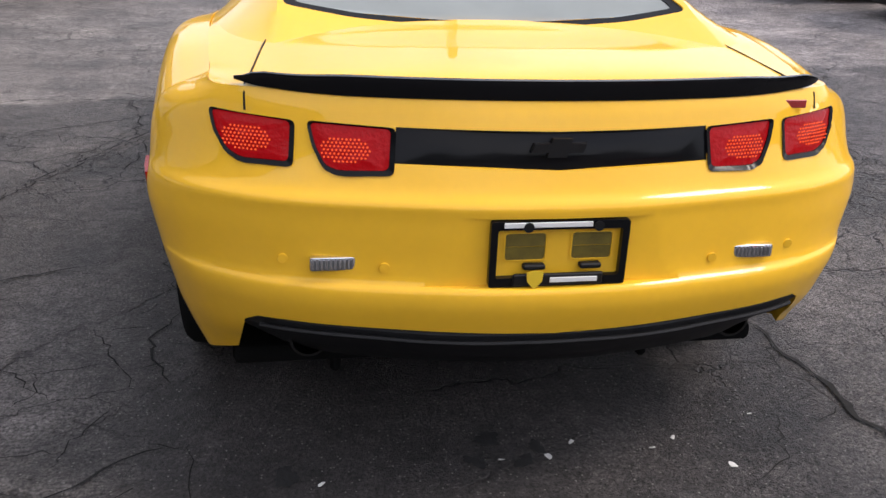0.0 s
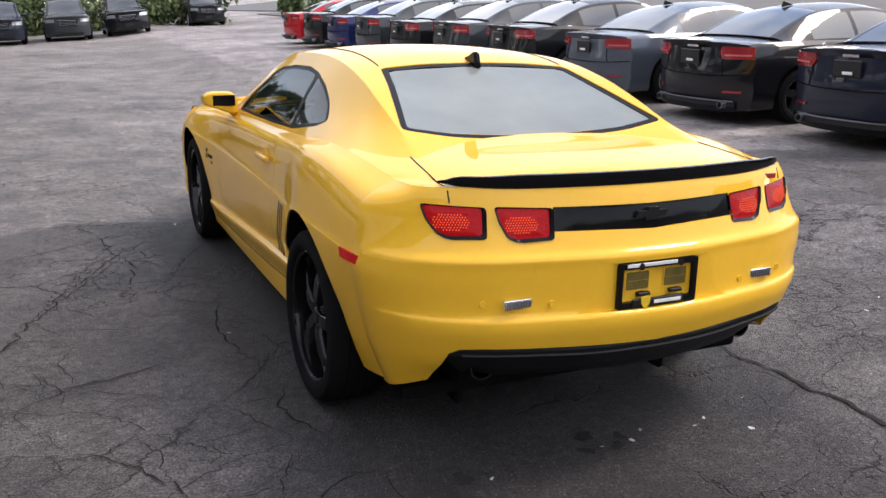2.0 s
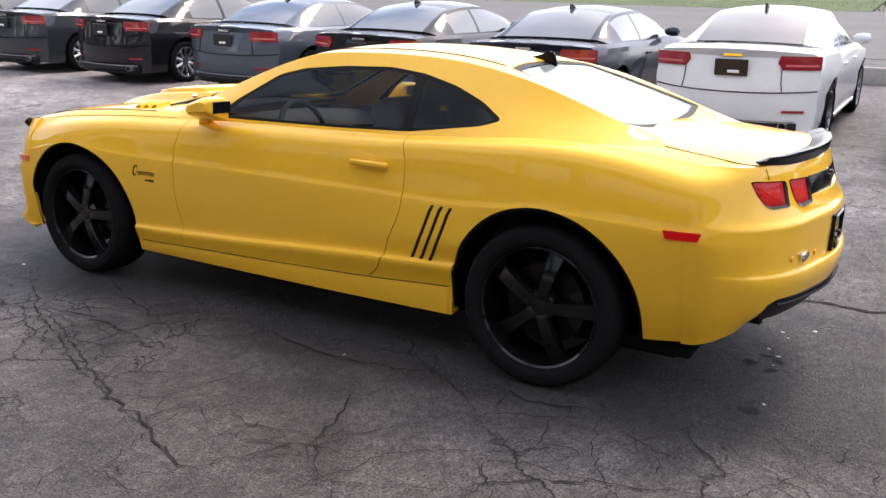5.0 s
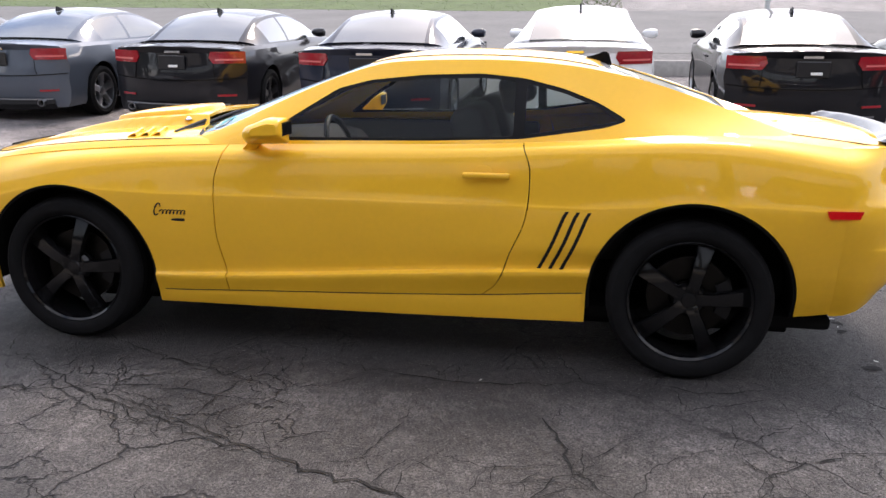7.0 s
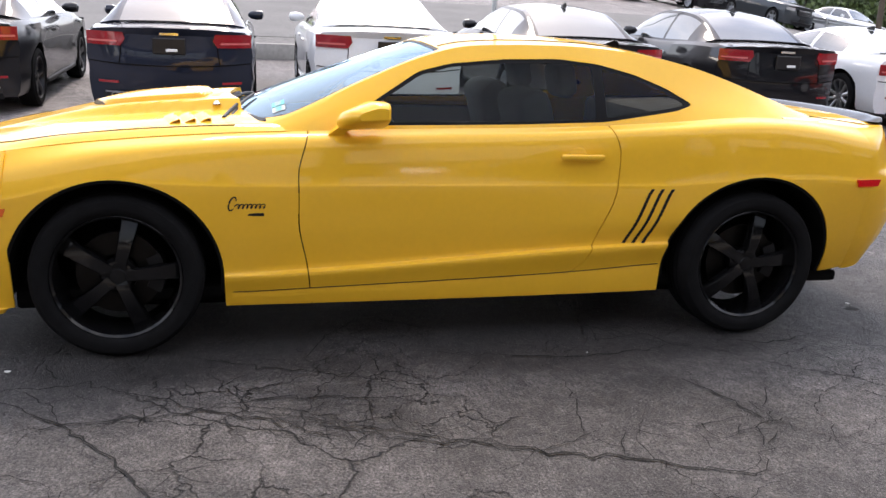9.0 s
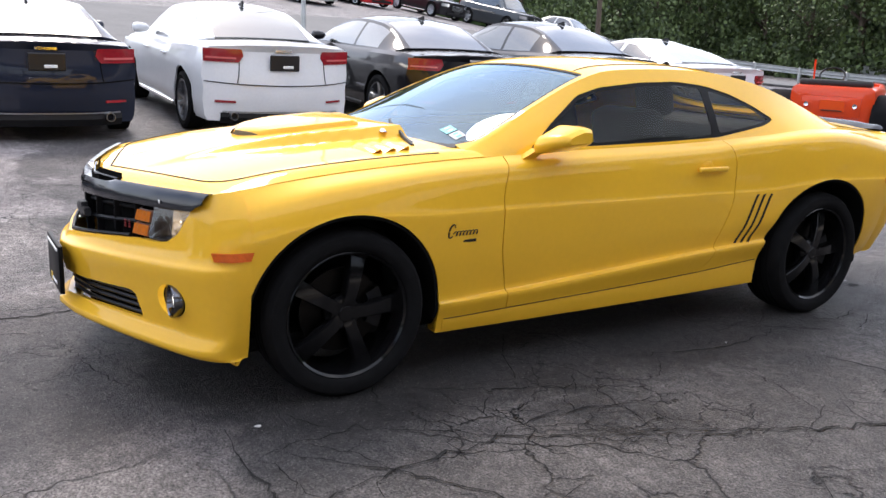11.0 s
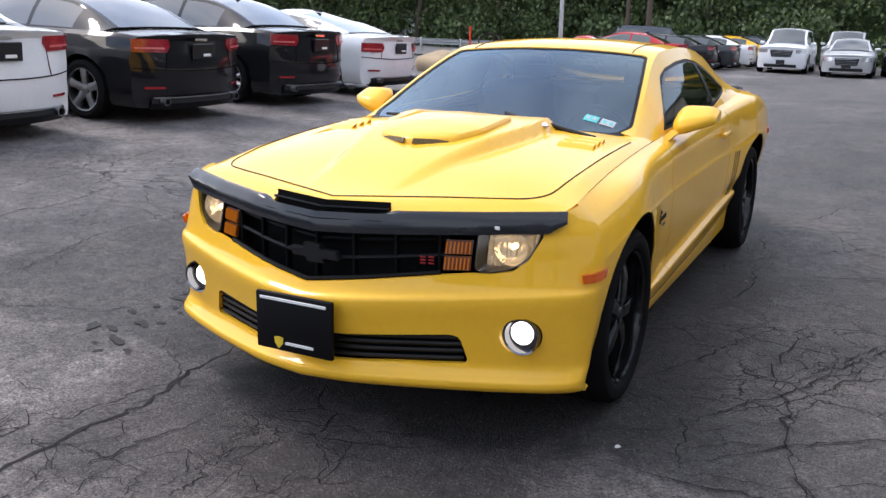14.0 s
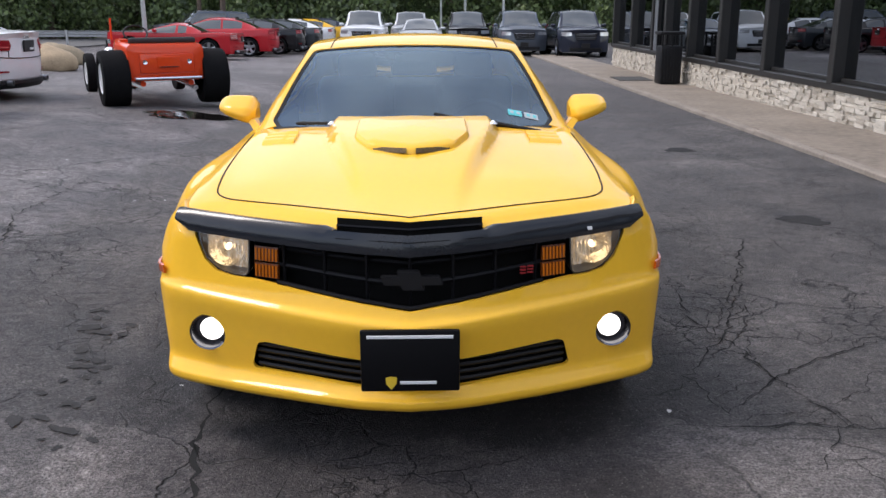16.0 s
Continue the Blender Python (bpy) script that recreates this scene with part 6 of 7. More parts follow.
    part("lower_intake", box((W * 0.62, 0.05, 0.11), (0, e1 - 0.03, 0.30), 0.02, 1), SATIN_BLACK, car)
    part("front_plate", box((0.32, 0.02, 0.16), (0, e1 + 0.01, 0.44), 0.006, 1), PLATE_DARK, car, "dark dealer plate")
    fin = prism([(bl1 + 0.14, H - 0.012), (bl1 - 0.04, H - 0.035), (bl1 - 0.02, H + 0.035)], "X", -0.012, 0.012)
    part("roof_aerial", fin, SATIN_BLACK, car)
    floor = part("underbody", box((W * 0.82, L * 0.86, 0.12), (0, 0, 0.24), 0.03, 1), DEEP_BLACK, car)
    proto = build_rim(wr, rims, rim_mat or GREY_METAL)
    first = True
    for cy in (-wb / 2, wb / 2):
        for s_ in (1, -1):
            xo = section(cy)[4][0] - 0.12
            m = Matrix.Translation((s_ * xo, cy, wr * 0.98)) @ Matrix.Rotation(0 if s_ > 0 else math.pi, 4, "Z")
            w = proto if first else copy_thing(proto, m)
            w.matrix_basis, w.parent = m, car
            first = False
    return car, [o.name.split(".")[0] for o in paint_obs], L


DARK_RIM = mat("dark alloy", (0.06, 0.06, 0.065), 0.3, 0.9, 0.1, 12)
PROTO = {}


def car_at(style, x, y, heading, colour, label, rims=5, rim_mat=None, tail_first=True, category="car", group="cars parked in the lot"):
    """Stands a car with its tail's (or nose's) middle at (x, y), looking along heading degrees (0 is +y, -90 is +x)."""
    key = (style, rims, rim_mat.name if rim_mat else "")
    h = radians(heading)
    d = Vector((-math.sin(h), math.cos(h), 0))
    L = STYLES[style][0]
    mid = Vector((x, y, 0)) + d * (L / 2 if tail_first else -L / 2)
    a, b = mid - d * 1.4, mid + d * 1.4
    za, zb = ground_z(a.x, a.y), ground_z(b.x, b.y)
    side = Vector((d.y, -d.x, 0))
    l, r = mid - side * 0.8, mid + side * 0.8
    lean = math.atan2(ground_z(r.x, r.y) - ground_z(l.x, l.y), 1.6)
    m = Matrix.Translation((mid.x, mid.y, (za + zb) / 2)) @ Matrix.Rotation(h, 4, "Z") @ Matrix.Rotation(math.atan2(zb - za, 2.8), 4, "X") @ Matrix.Rotation(-lean, 4, "Y")
    if key not in PROTO:
        PROTO[key] = build_car(style, rims, rim_mat)
        car = PROTO[key][0]
        car.matrix_basis = m
    else:
        car = copy_thing(PROTO[key][0], m)
    for o in car.children_recursive:
        if o.type == "MESH" and o.name.split(".")[0] in ("body", "roof", "door_mirror", "trunk_lip"):
            o.material_slots[0].link = "OBJECT"
            o.material_slots[0].material = colour
    return tagged(car, label, category, group)


ROW = "cars parked tail out along the kerb"
car_at("coupe", 5.50, 1.72, -90, P_NAVY, "black two-door coupe parked tail out beside the white sedan", 10, group=ROW)
car_at("coupe", 5.55, 4.15, -90, P_BLACK, "glossy black coupe with dark five-spoke wheels", 5, DARK_RIM, group=ROW)
car_at("coupe", 5.55, 6.55, -90, P_GREY, "slate grey coupe with silver spoked wheels", 5, group=ROW)
car_at("sedan", 5.50, -0.70, -90, P_WHITE, "white four-door sedan with silver wheels and red tail lamps", 10, group=ROW)
car_at("coupe", 5.45, -3.20, -90, P_BLACK, "black coupe with silver five-spoke wheels", 5, group=ROW)
car_at("sedan", 5.60, -5.75, -90, P_BLACK, "black sedan with red tail lamps and a pale window line", 10, group=ROW)
car_at("sport", 5.75, -8.25, -90, P_WHITE, "white low sports coupe with clear tail lamps", 10, group=ROW)
for k, (style, colour, label) in enumerate((
    ("sedan", P_BLACK, "black sedan with bright window trim"), ("sedan", P_DARKGREY, "dark grey sedan parked tail out"), ("coupe", P_BLACK, "black coupe parked tail out"),
    ("sedan", P_DARKGREY, "charcoal sedan parked tail out"), ("coupe", P_BLUE, "deep blue coupe parked tail out"), ("sedan", P_BLACK, "black sedan far down the row"), ("coupe", P_RED, "red coupe at the end of the row"))):
    car_at(style, 5.45 + 0.03 * k, 9.05 + 2.55 * k, -90, colour, label, 10 if style == "sedan" else 5, group=ROW)
car_at("sport", -3.55, 8.05, 2, P_SILVER, "silver sports coupe with a tail spoiler on the open lot", 5)
for x, y, colour, style, label in ((-5.2, 26.5, P_DARKGREY, "sedan", "dark grey sedan at the lot's far edge"), (-3.2, 35.0, P_NAVY, "suv", "dark blue estate facing the lot"), (-0.6, 36.5, P_DARKGREY, "suv", "silver grey off-roader facing the lot"), (2.0, 38.0, P_BLACK, "suv", "black off-roader facing the lot"), (6.5, 44.0, P_BLACK, "suv", "black off-roader at the lot's far end")):
    car_at(style, x, y, 180, colour, label, 10 if style == "sedan" else 5, tail_first=False, group="cars at the far edge")
for x, y, colour, style, label in ((2.55, -32.3, P_WHITE, "suv", "white off-roader with a black grille, nose to the lot"), (0.1, -30.7, P_SILVER, "sedan", "silver sedan with a large grille, nose to the lot"), (-1.95, -33.2, P_BLACK, "suv", "black off-roader with a silver bonnet edge"),
                                   (-3.9, -29.5, P_GREY, "suv", "grey off-roader beside the building"), (-6.0, -28.0, P_NAVY, "suv", "dark blue off-roader beside the building"), (0.6, -37.0, P_SILVER, "suv", "silver van behind the other cars")):
    car_at(style, x, y, 0, colour, label, 10 if style == "sedan" else 5, tail_first=False, group="cars at the wood's edge")

# ---- the red and orange machines behind ----
car_at("wedge", 5.85, -24.3, -90, P_RED, "red mid-engined sports car with pale wheels", 5, group="sports cars by the rail")
for x, y, colour, style, label in ((5.3, -28.2, P_RED, "coupe", "red fastback coupe beside the sports car"), (4.7, -31.0, P_BLACK, "coupe", "black coupe in the far row"), (4.3, -33.6, P_DARKGREY, "coupe", "dark coupe in the far row"), (4.0, -36.2, P_WHITE, "coupe", "white coupe in the far row"),
                                   (3.6, -38.9, P_TAXI, "coupe", "bright yellow coupe in the far row"), (3.2, -41.5, P_NAVY, "sedan", "dark sedan in the far row")):
    car_at(style, x, y, -90, colour, label, 10 if style == "sedan" else 5, group="sports cars by the rail")
car_at("suv", 9.0, -42.0, -60, P_GREY, "grey boxy off-roader behind the far row", 5)
car_at("suv", 27.0, -49.0, -75, P_SILVER, "silver estate out on the road", 5)
for x, y, colour, style, label in ((33.0, -13.0, P_SILVER, "sedan", "silver sedan across the road"), (34.5, -16.5, P_RED, "coupe", "red coupe across the road"), (33.5, -20.0, P_BLACK, "sedan", "black sedan across the road"), (32.0, -23.5, P_DARKGREY, "suv", "dark off-roader across the road"), (31.0, -27.0, P_WHITE, "sedan", "white sedan across the road"),
                                   (36.0, -6.0, P_BLACK, "suv", "black off-roader across the road"), (37.0, 3.0, P_WHITE, "suv", "white van-like car across the road"), (35.0, -1.5, P_DARKGREY, "suv", "dark off-roader across the road by the verge")):
    car_at(style, x, y, 100, colour, label, 10 if style == "sedan" else 5, tail_first=False, group="cars across the road")


def build_hot_rod(m):
    """An open orange bucket racer with fat rear tyres, nose towards +y, standing on z = 0."""
    rod = thing("hot_rod", "orange open hot rod with fat black rear tyres", "car", m)
    rows = []
    for y, w, z0, z1 in ((-1.02, 0.44, 0.42, 0.80), (-0.98, 0.52, 0.36, 0.86), (-0.6, 0.55, 0.34, 0.88), (0.0, 0.54, 0.34, 0.86), (0.45, 0.48, 0.36, 0.90), (0.55, 0.42, 0.40, 0.86)):
        rows.append([(x, y, z) for x, z in rounded([(-w, z0), (w, z0), (w, z1), (-w, z1)], 0.09, 4)])
    bm = grid(rows, close=True)
    bm.verts.ensure_lookup_table()
    n = len(rows[0])
    bm.faces.new(bm.verts[:n])
    bm.faces.new(bm.verts[-n:])
    bm = carve(bm, box((0.86, 1.05, 0.6), (0, -0.22, 0.88), 0.08))
    body = part("body_tub", bm, P_ORANGE, rod, "orange body tub")
    part("seat_roll", box((0.92, 0.12, 0.09), (0, -0.80, 0.90), 0.04, 3), CLOTH_BLACK, rod, "black padded seat roll")
    part("seat", box((0.8, 0.14, 0.42), (0, -0.66, 0.68), 0.05, 3), CLOTH_BLACK, rod)
    part("tail_panel", box((0.74, 0.03, 0.27), (0, -1.025, 0.60), 0.02, 2), P_ORANGE, rod, "orange flat tail panel")
    part("tail_plate", box((0.32, 0.02, 0.16), (0.02, -1.05, 0.61), 0.006, 1), P_ORANGE, rod, "orange plate with a dark rim")
    part("plate_bar", box((0.26, 0.012, 0.015), (0.02, -1.062, 0.55), 0.003, 1), PLATE_DARK, rod)
    for s in (1, -1):
        part("tail_lamp", lathe([(0.0, 0.0), (-0.02, 0.03), (0.0, 0.035), (0.03, 0.03)], 16, "Y", at=(s * 0.30, -1.05, 0.62)), CHROME, rod, "small chrome tail lamp")
        part("frame_rail", tube([(s * 0.33, -0.95, 0.32), (s * 0.33, 0.6, 0.32), (s * 0.26, 1.7, 0.36)], 0.04, 8), P_ORANGE, rod, "orange frame rail")
        part("head_lamp", lathe([(-0.08, 0.0), (-0.07, 0.05), (0.0, 0.085), (0.02, 0.08), (0.03, 0.0)], 20, "Y", at=(s * 0.42, 1.35, 0.66)), CHROME, rod, "chrome bucket headlamp")
        part("lamp_stalk", tube([(s * 0.28, 1.35, 0.38), (s * 0.42, 1.35, 0.60)], 0.015, 6), CHROME, rod)
        part("radius_rod", tube([(s * 0.34, 0.5, 0.30), (s * 0.62, 1.7, 0.33)], 0.016, 6), P_ORANGE, rod)
        part("exhaust", tube([(s * 0.40, 1.1, 0.30), (s * 0.45, 0.2, 0.25), (s * 0.40, -0.9, 0.24)], 0.035, 8), CHROME, rod)
        for y, r, hw, x, name in ((-0.72, 0.39, 0.19, 0.68, "rear_wheel"), (1.72, 0.32, 0.075, 0.70, "front_wheel")):
            wheel_ = thing(name, "", "")
            wheel_.parent = rod
            wheel_.matrix_basis = Matrix.Translation((s * x, y, r)) @ Matrix.Rotation(0 if s > 0 else math.pi, 4, "Z")
            part("tyre", lathe([(-hw * 0.8, r * 0.55), (-hw, r * 0.75), (-hw * 0.92, r * 0.96), (-hw * 0.6, r), (hw * 0.6, r), (hw * 0.92, r * 0.96), (hw, r * 0.75), (hw * 0.8, r * 0.55)], 40, "X", closed=True), RUBBER, wheel_, "fat black tyre")
            part("rim", lathe([(hw * 0.82, r * 0.56), (hw * 0.9, r * 0.52), (hw * 0.3, r * 0.45), (hw * 0.2, r * 0.2), (hw * 0.5, r * 0.16), (hw * 0.52, 0.0)], 32, "X"), P_WHITE, wheel_, "pale dished rim")
    part("rear_axle", tube([(-0.7, -0.72, 0.39), (0.7, -0.72, 0.39)], 0.05, 8), P_ORANGE, rod)
    part("front_axle", tube([(-0.7, 1.72, 0.32), (0.7, 1.72, 0.32)], 0.028, 8), P_ORANGE, rod)
    part("engine", box((0.42, 0.6, 0.42), (0, 0.95, 0.58), 0.06, 2), GREY_METAL, rod, "bare grey engine block")
    part("radiator", box((0.52, 0.12, 0.50), (0, 1.5, 0.62), 0.03, 2), mat("brown primer", (0.18, 0.12, 0.08), 0.7, 0, 0.3, 10), rod, "brownish radiator shell")
    ring = [(-0.2 + 0.17 * math.cos(a), 0.12 + 0.08 * math.sin(a), 0.98 + 0.11 * math.sin(a)) for a in (2 * math.pi * k / 20 for k in range(21))]
    part("steering_wheel", tube(ring, 0.014, 6, ends=False), SATIN_BLACK, rod)
    part("windscreen_post", tube([(-0.5, 0.45, 0.88), (-0.5, 0.40, 1.18), (-0.5, 0.40, 1.2)], 0.015, 6), P_ORANGE, rod)
    part("bumper_bar", tube([(-0.45, -1.1, 0.40), (0.45, -1.1, 0.40)], 0.022, 8), CHROME, rod)
    return rod


hx, hy = 3.95, -7.75
build_hot_rod(Matrix.Translation((hx + 0.05, hy - 0.75, ground_z(hx, hy - 0.5))) @ Matrix.Rotation(radians(180 + 27), 4, "Z"))

# ---- road, verge, low wall ----


def strip(name, x0, x1, y0, y1, lift, material, label, n=40, cols=6):
    rows = [[(x0 + (x1 - x0) * c / cols, y, ground_z(x0 + (x1 - x0) * c / cols, y) + lift) for c in range(cols + 1)] for y in stations(y0, y1, n)]
    return tagged(part(name, thick(grid(rows), 0.05), material), label, name.split("_")[0], kind="structure")


PALE_ROAD = mat("pale worn road", (0.12, 0.117, 0.114), 0.9, 0, 0.25, 0.8, 0.3, 60)
GRAVEL = mat("grey gravel", (0.12, 0.115, 0.11), 0.95, 0, 0.5, 6, 0.8, 25)
CONCRETE = mat("weathered concrete", (0.30, 0.285, 0.265), 0.88, 0, 0.22, 1.2, 0.25, 70)
PAVING = mat("tan concrete paving", (0.215, 0.178, 0.140), 0.85, 0, 0.35, 0.9, 0.3, 80)
KERB_GREY = mat("worn tan kerb", (0.24, 0.205, 0.17), 0.9, 0, 0.3, 2, 0.3, 60)
strip("road", 15.5, 26.5, -60, 120, 0.03, PALE_ROAD, "pale worn two-lane road beyond the parked cars")
strip("gravel_verge", 12.6, 15.5, -14, 60, 0.02, GRAVEL, "grey gravel strip behind the low kerb wall", 30, 3)
for k in range(14):
    y0 = -13.0 + 2.6 * k
    z = ground_z(12.4, y0 + 1.2)
    tagged(part("kerb_stone", box((0.28, 2.5, 0.32), (12.4, y0 + 1.2, z + 0.11), 0.03, 2), CONCRETE), "long pale concrete parking kerb block", "kerb", "parking kerb blocks")
GRASS = mat("grass blades", (0.075, 0.115, 0.028), 0.7, 0, 0.5, 4)
random.seed(7)
verts, faces = [], []
for _ in range(16000):
    x, y = random.uniform(26.0, 33.5), random.uniform(0.0, 75.0) if random.random() < 0.7 else random.uniform(-1.5, 25)
    z = ground_z(x, y)
    h, a = random.uniform(0.05, 0.13), random.uniform(0, 6.28)
    w = random.uniform(0.015, 0.04)
    dx, dy = w * math.cos(a), w * math.sin(a)
    n0 = len(verts)
    verts += [(x - dx, y - dy, z), (x + dx, y + dy, z), (x + random.uniform(-0.08, 0.08), y + random.uniform(-0.08, 0.08), z + h)]
    faces.append((n0, n0 + 1, n0 + 2))
me = bpy.data.meshes.new("grass")
me.from_pydata(verts, [], faces)
me.materials.append(GRASS)
tagged(new("grass", me), "short green roadside grass", "grass", kind="stuff")
SOIL = mat("green turf", (0.07, 0.10, 0.03), 0.95, 0, 0.4, 1.5, 0.5, 20)
strip("verge", 26.6, 33.6, 0.0, 120, 0.025, SOIL, "green roadside turf verge", 40, 4)

# ---- trees ----
LEAF = bpy.data.materials.new("leaf")
LEAF.use_nodes = True
ln, ll = LEAF.node_tree.nodes, LEAF.node_tree.links
geo, ramp_ = ln.new("ShaderNodeNewGeometry"), ln.new("ShaderNodeValToRGB")
ramp_.color_ramp.elements[0].color, ramp_.color_ramp.elements[1].color = (0.018, 0.034, 0.010, 1), (0.105, 0.150, 0.042, 1)
ll.new(geo.outputs["Random Per Island"], ramp_.inputs[0]), ll.new(ramp_.outputs[0], ln["Principled BSDF"].inputs["Base Color"])
ln["Principled BSDF"].inputs["Roughness"].default_value = 0.6
BARK = mat("bark", (0.075, 0.055, 0.04), 0.9, 0, 0.35, 5, 0.6, 30)


def leaves(spots, count, size, seed):
    """Many small leaf clumps scattered round spots (x, y, z, radius)."""
    rnd = random.Random(seed)
    v, f = [], []
    for _ in range(count):
        cx, cy, cz, r = rnd.choice(spots)
        d = Vector((rnd.gauss(0, 1), rnd.gauss(0, 1), rnd.gauss(0, 0.8))).normalized() * r * rnd.uniform(0.55, 1.08)
        c = Vector((cx, cy, cz)) + d
        q = Euler((rnd.uniform(0, 6.3), rnd.uniform(0, 6.3), rnd.uniform(0, 6.3))).to_matrix()
        s = size * rnd.uniform(0.6, 1.4)
        n0 = len(v)
        for a, b in ((-1, -0.5), (0.1, -0.7), (1, 0.1), (0.2, 0.75), (-0.8, 0.5)):
            v.append(tuple(c + q @ Vector((a * s, b * s, 0.15 * s * (a * a)))))
        f.append(tuple(range(n0, n0 + 5)))
    me = bpy.data.meshes.new("crown")
    me.from_pydata(v, [], f)
    me.materials.append(LEAF)
    return me


def build_tree(seed, height):
    rnd = random.Random(seed)
    t = thing("tree", "broad leafy green tree at the wood's edge", "tree", group="trees round the lot")
    pts = [(0.15 * math.sin(z * 0.7 + seed), 0.12 * math.cos(z * 0.9), z) for z in stations(-0.3, height * 0.75, 8)]
    bm = tube(pts, [0.24 - 0.022 * i for i in range(9)], 8)
    spots = []
    for k in range(9):
        a, z = rnd.uniform(0, 6.28), height * rnd.uniform(0.25, 0.7)
        r = height * rnd.uniform(0.16, 0.32)
        tip = (r * math.cos(a), r * math.sin(a), z + height * rnd.uniform(0.08, 0.2))
        tube([(0, 0, z), (tip[0] * 0.5, tip[1] * 0.5, z + (tip[2] - z) * 0.6), tip], [0.09, 0.06, 0.025], 6, bm)
        spots.append((*tip, height * rnd.uniform(0.12, 0.2)))
    spots += [(rnd.uniform(-1, 1), rnd.uniform(-1, 1), height * rnd.uniform(0.75, 0.92), height * 0.15) for _ in range(4)]
    spots += [(rnd.uniform(-1.6, 1.6), rnd.uniform(-1.6, 1.6), height * rnd.uniform(0.12, 0.3), height * 0.12) for _ in range(3)]
    part("trunk", bm, BARK, t)
    crown = new("crown", leaves(spots, 8000, 0.115, seed))
    crown.parent = t
    return t


protos = [build_tree(1, 9.0), build_tree(2, 11.0), build_tree(3, 7.5)]
rnd = random.Random(11)
places = []
for k in range(15):
    places.append((-24 + 4.6 * k + rnd.uniform(-1.2, 1.2), -50 - rnd.uniform(0, 7) + 0.18 * max(0, k - 6) * 4))
for k in range(4):
    places.append((44 + rnd.uniform(-3, 3), -48 + 4.5 * k + rnd.uniform(-1, 1)))
for k in range(9):
    places.append((-26 + 4.2 * k + rnd.uniform(-1, 1), 52 + rnd.uniform(0, 6)))
for k in range(5):
    places.append((-14 + rnd.uniform(-2, 2), 18 + 6 * k))
for k, (x, y) in enumerate(places):
    m = Matrix.Translation((x, y, ground_z(x, y))) @ Matrix.Rotation(rnd.uniform(0, 6.28), 4, "Z")
    s = rnd.uniform(0.85, 1.2)
    if k < 3:
        tree = protos[k]
        tree.matrix_basis = m
    else:
        tree = copy_thing(protos[k % 3], m)
    tree.scale = (s, s, s)
spots = [(rnd.uniform(-28, 46), -47.5 + rnd.uniform(-3, 2), rnd.uniform(-0.2, 1.6), rnd.uniform(0.8, 1.9)) for _ in range(60)]
spots += [(rnd.uniform(-28, 46), -53 + rnd.uniform(-2, 2), rnd.uniform(0.5, 6), rnd.uniform(1.5, 2.8)) for _ in range(70)]
spots += [(42 + rnd.uniform(-2, 3), rnd.uniform(-50, -32), 1 + rnd.uniform(-0.5, 2.5), rnd.uniform(0.9, 2.2)) for _ in range(30)]
spots += [(rnd.uniform(-28, 14), 49 + rnd.uniform(-2, 2), rnd.uniform(0, 3), rnd.uniform(0.8, 2.0)) for _ in range(40)]
tagged(new("undergrowth", leaves(spots, 105000, 0.12, 5)), "dense green undergrowth below the trees", "bushes", kind="stuff")

WOODS = mat("far woods", (0.030, 0.048, 0.016), 0.9, 0, 0.75, 0.9, 1.0, 2.5, spec=0.1)
rows = []
for k in range(121):
    t = k / 120
    x, y = (-45 + 100 * t / 0.7, -63.0) if t < 0.7 else (55 + 10 * (t - 0.7) / 0.3, -63 + 42 * (t - 0.7) / 0.3)
    row = []
    for j in range(19):
        h = j / 18
        b = noise.noise(Vector((x * 0.35, y * 0.35, h * 5))) * 1.6 + noise.noise(Vector((x * 1.1, y * 1.1, h * 14))) * 0.7
        top = 13 + 2.5 * noise.noise(Vector((x * 0.16, y * 0.16, 3.0)))
        row.append((x - (b if t >= 0.7 else 0), y + (b if t < 0.7 else 0) - 4 * h * h, -2 + (top + 2) * h))
    rows.append(row)
tagged(part("woods_backdrop", grid(rows), WOODS, None, smooth=0), "dark green wooded hillside far behind the lot", "woods", kind="structure")

# ---- guard rail, poles, boulders ----
GALV = mat("galvanised steel", (0.42, 0.43, 0.43), 0.45, 0.8, 0.15, 6)
rail = thing("guard_rail", "galvanised steel road guard rail on posts", "guard rail")
a, b = Vector((34, -24.0, 0)), Vector((6.5, -43.0, 0))
rows = []
for k in range(41):
    p = a.lerp(b, k / 40)
    z = ground_z(p.x, p.y)
    rows.append([(p.x + dx * 0.57, p.y + dx * -0.82, z + h) for dx, h in ((0, 0.48), (0.05, 0.53), (0.05, 0.57), (0, 0.62), (0.05, 0.67), (0.05, 0.71), (0, 0.76))])
part("beam", thick(grid(rows), 0.006), GALV, rail)
for k in range(18):
    p = a.lerp(b, k / 17)
    part("post", box((0.1, 0.1, 0.9), (p.x - 0.04, p.y + 0.06, ground_z(p.x, p.y) + 0.33), 0.01, 1), GALV, rail)
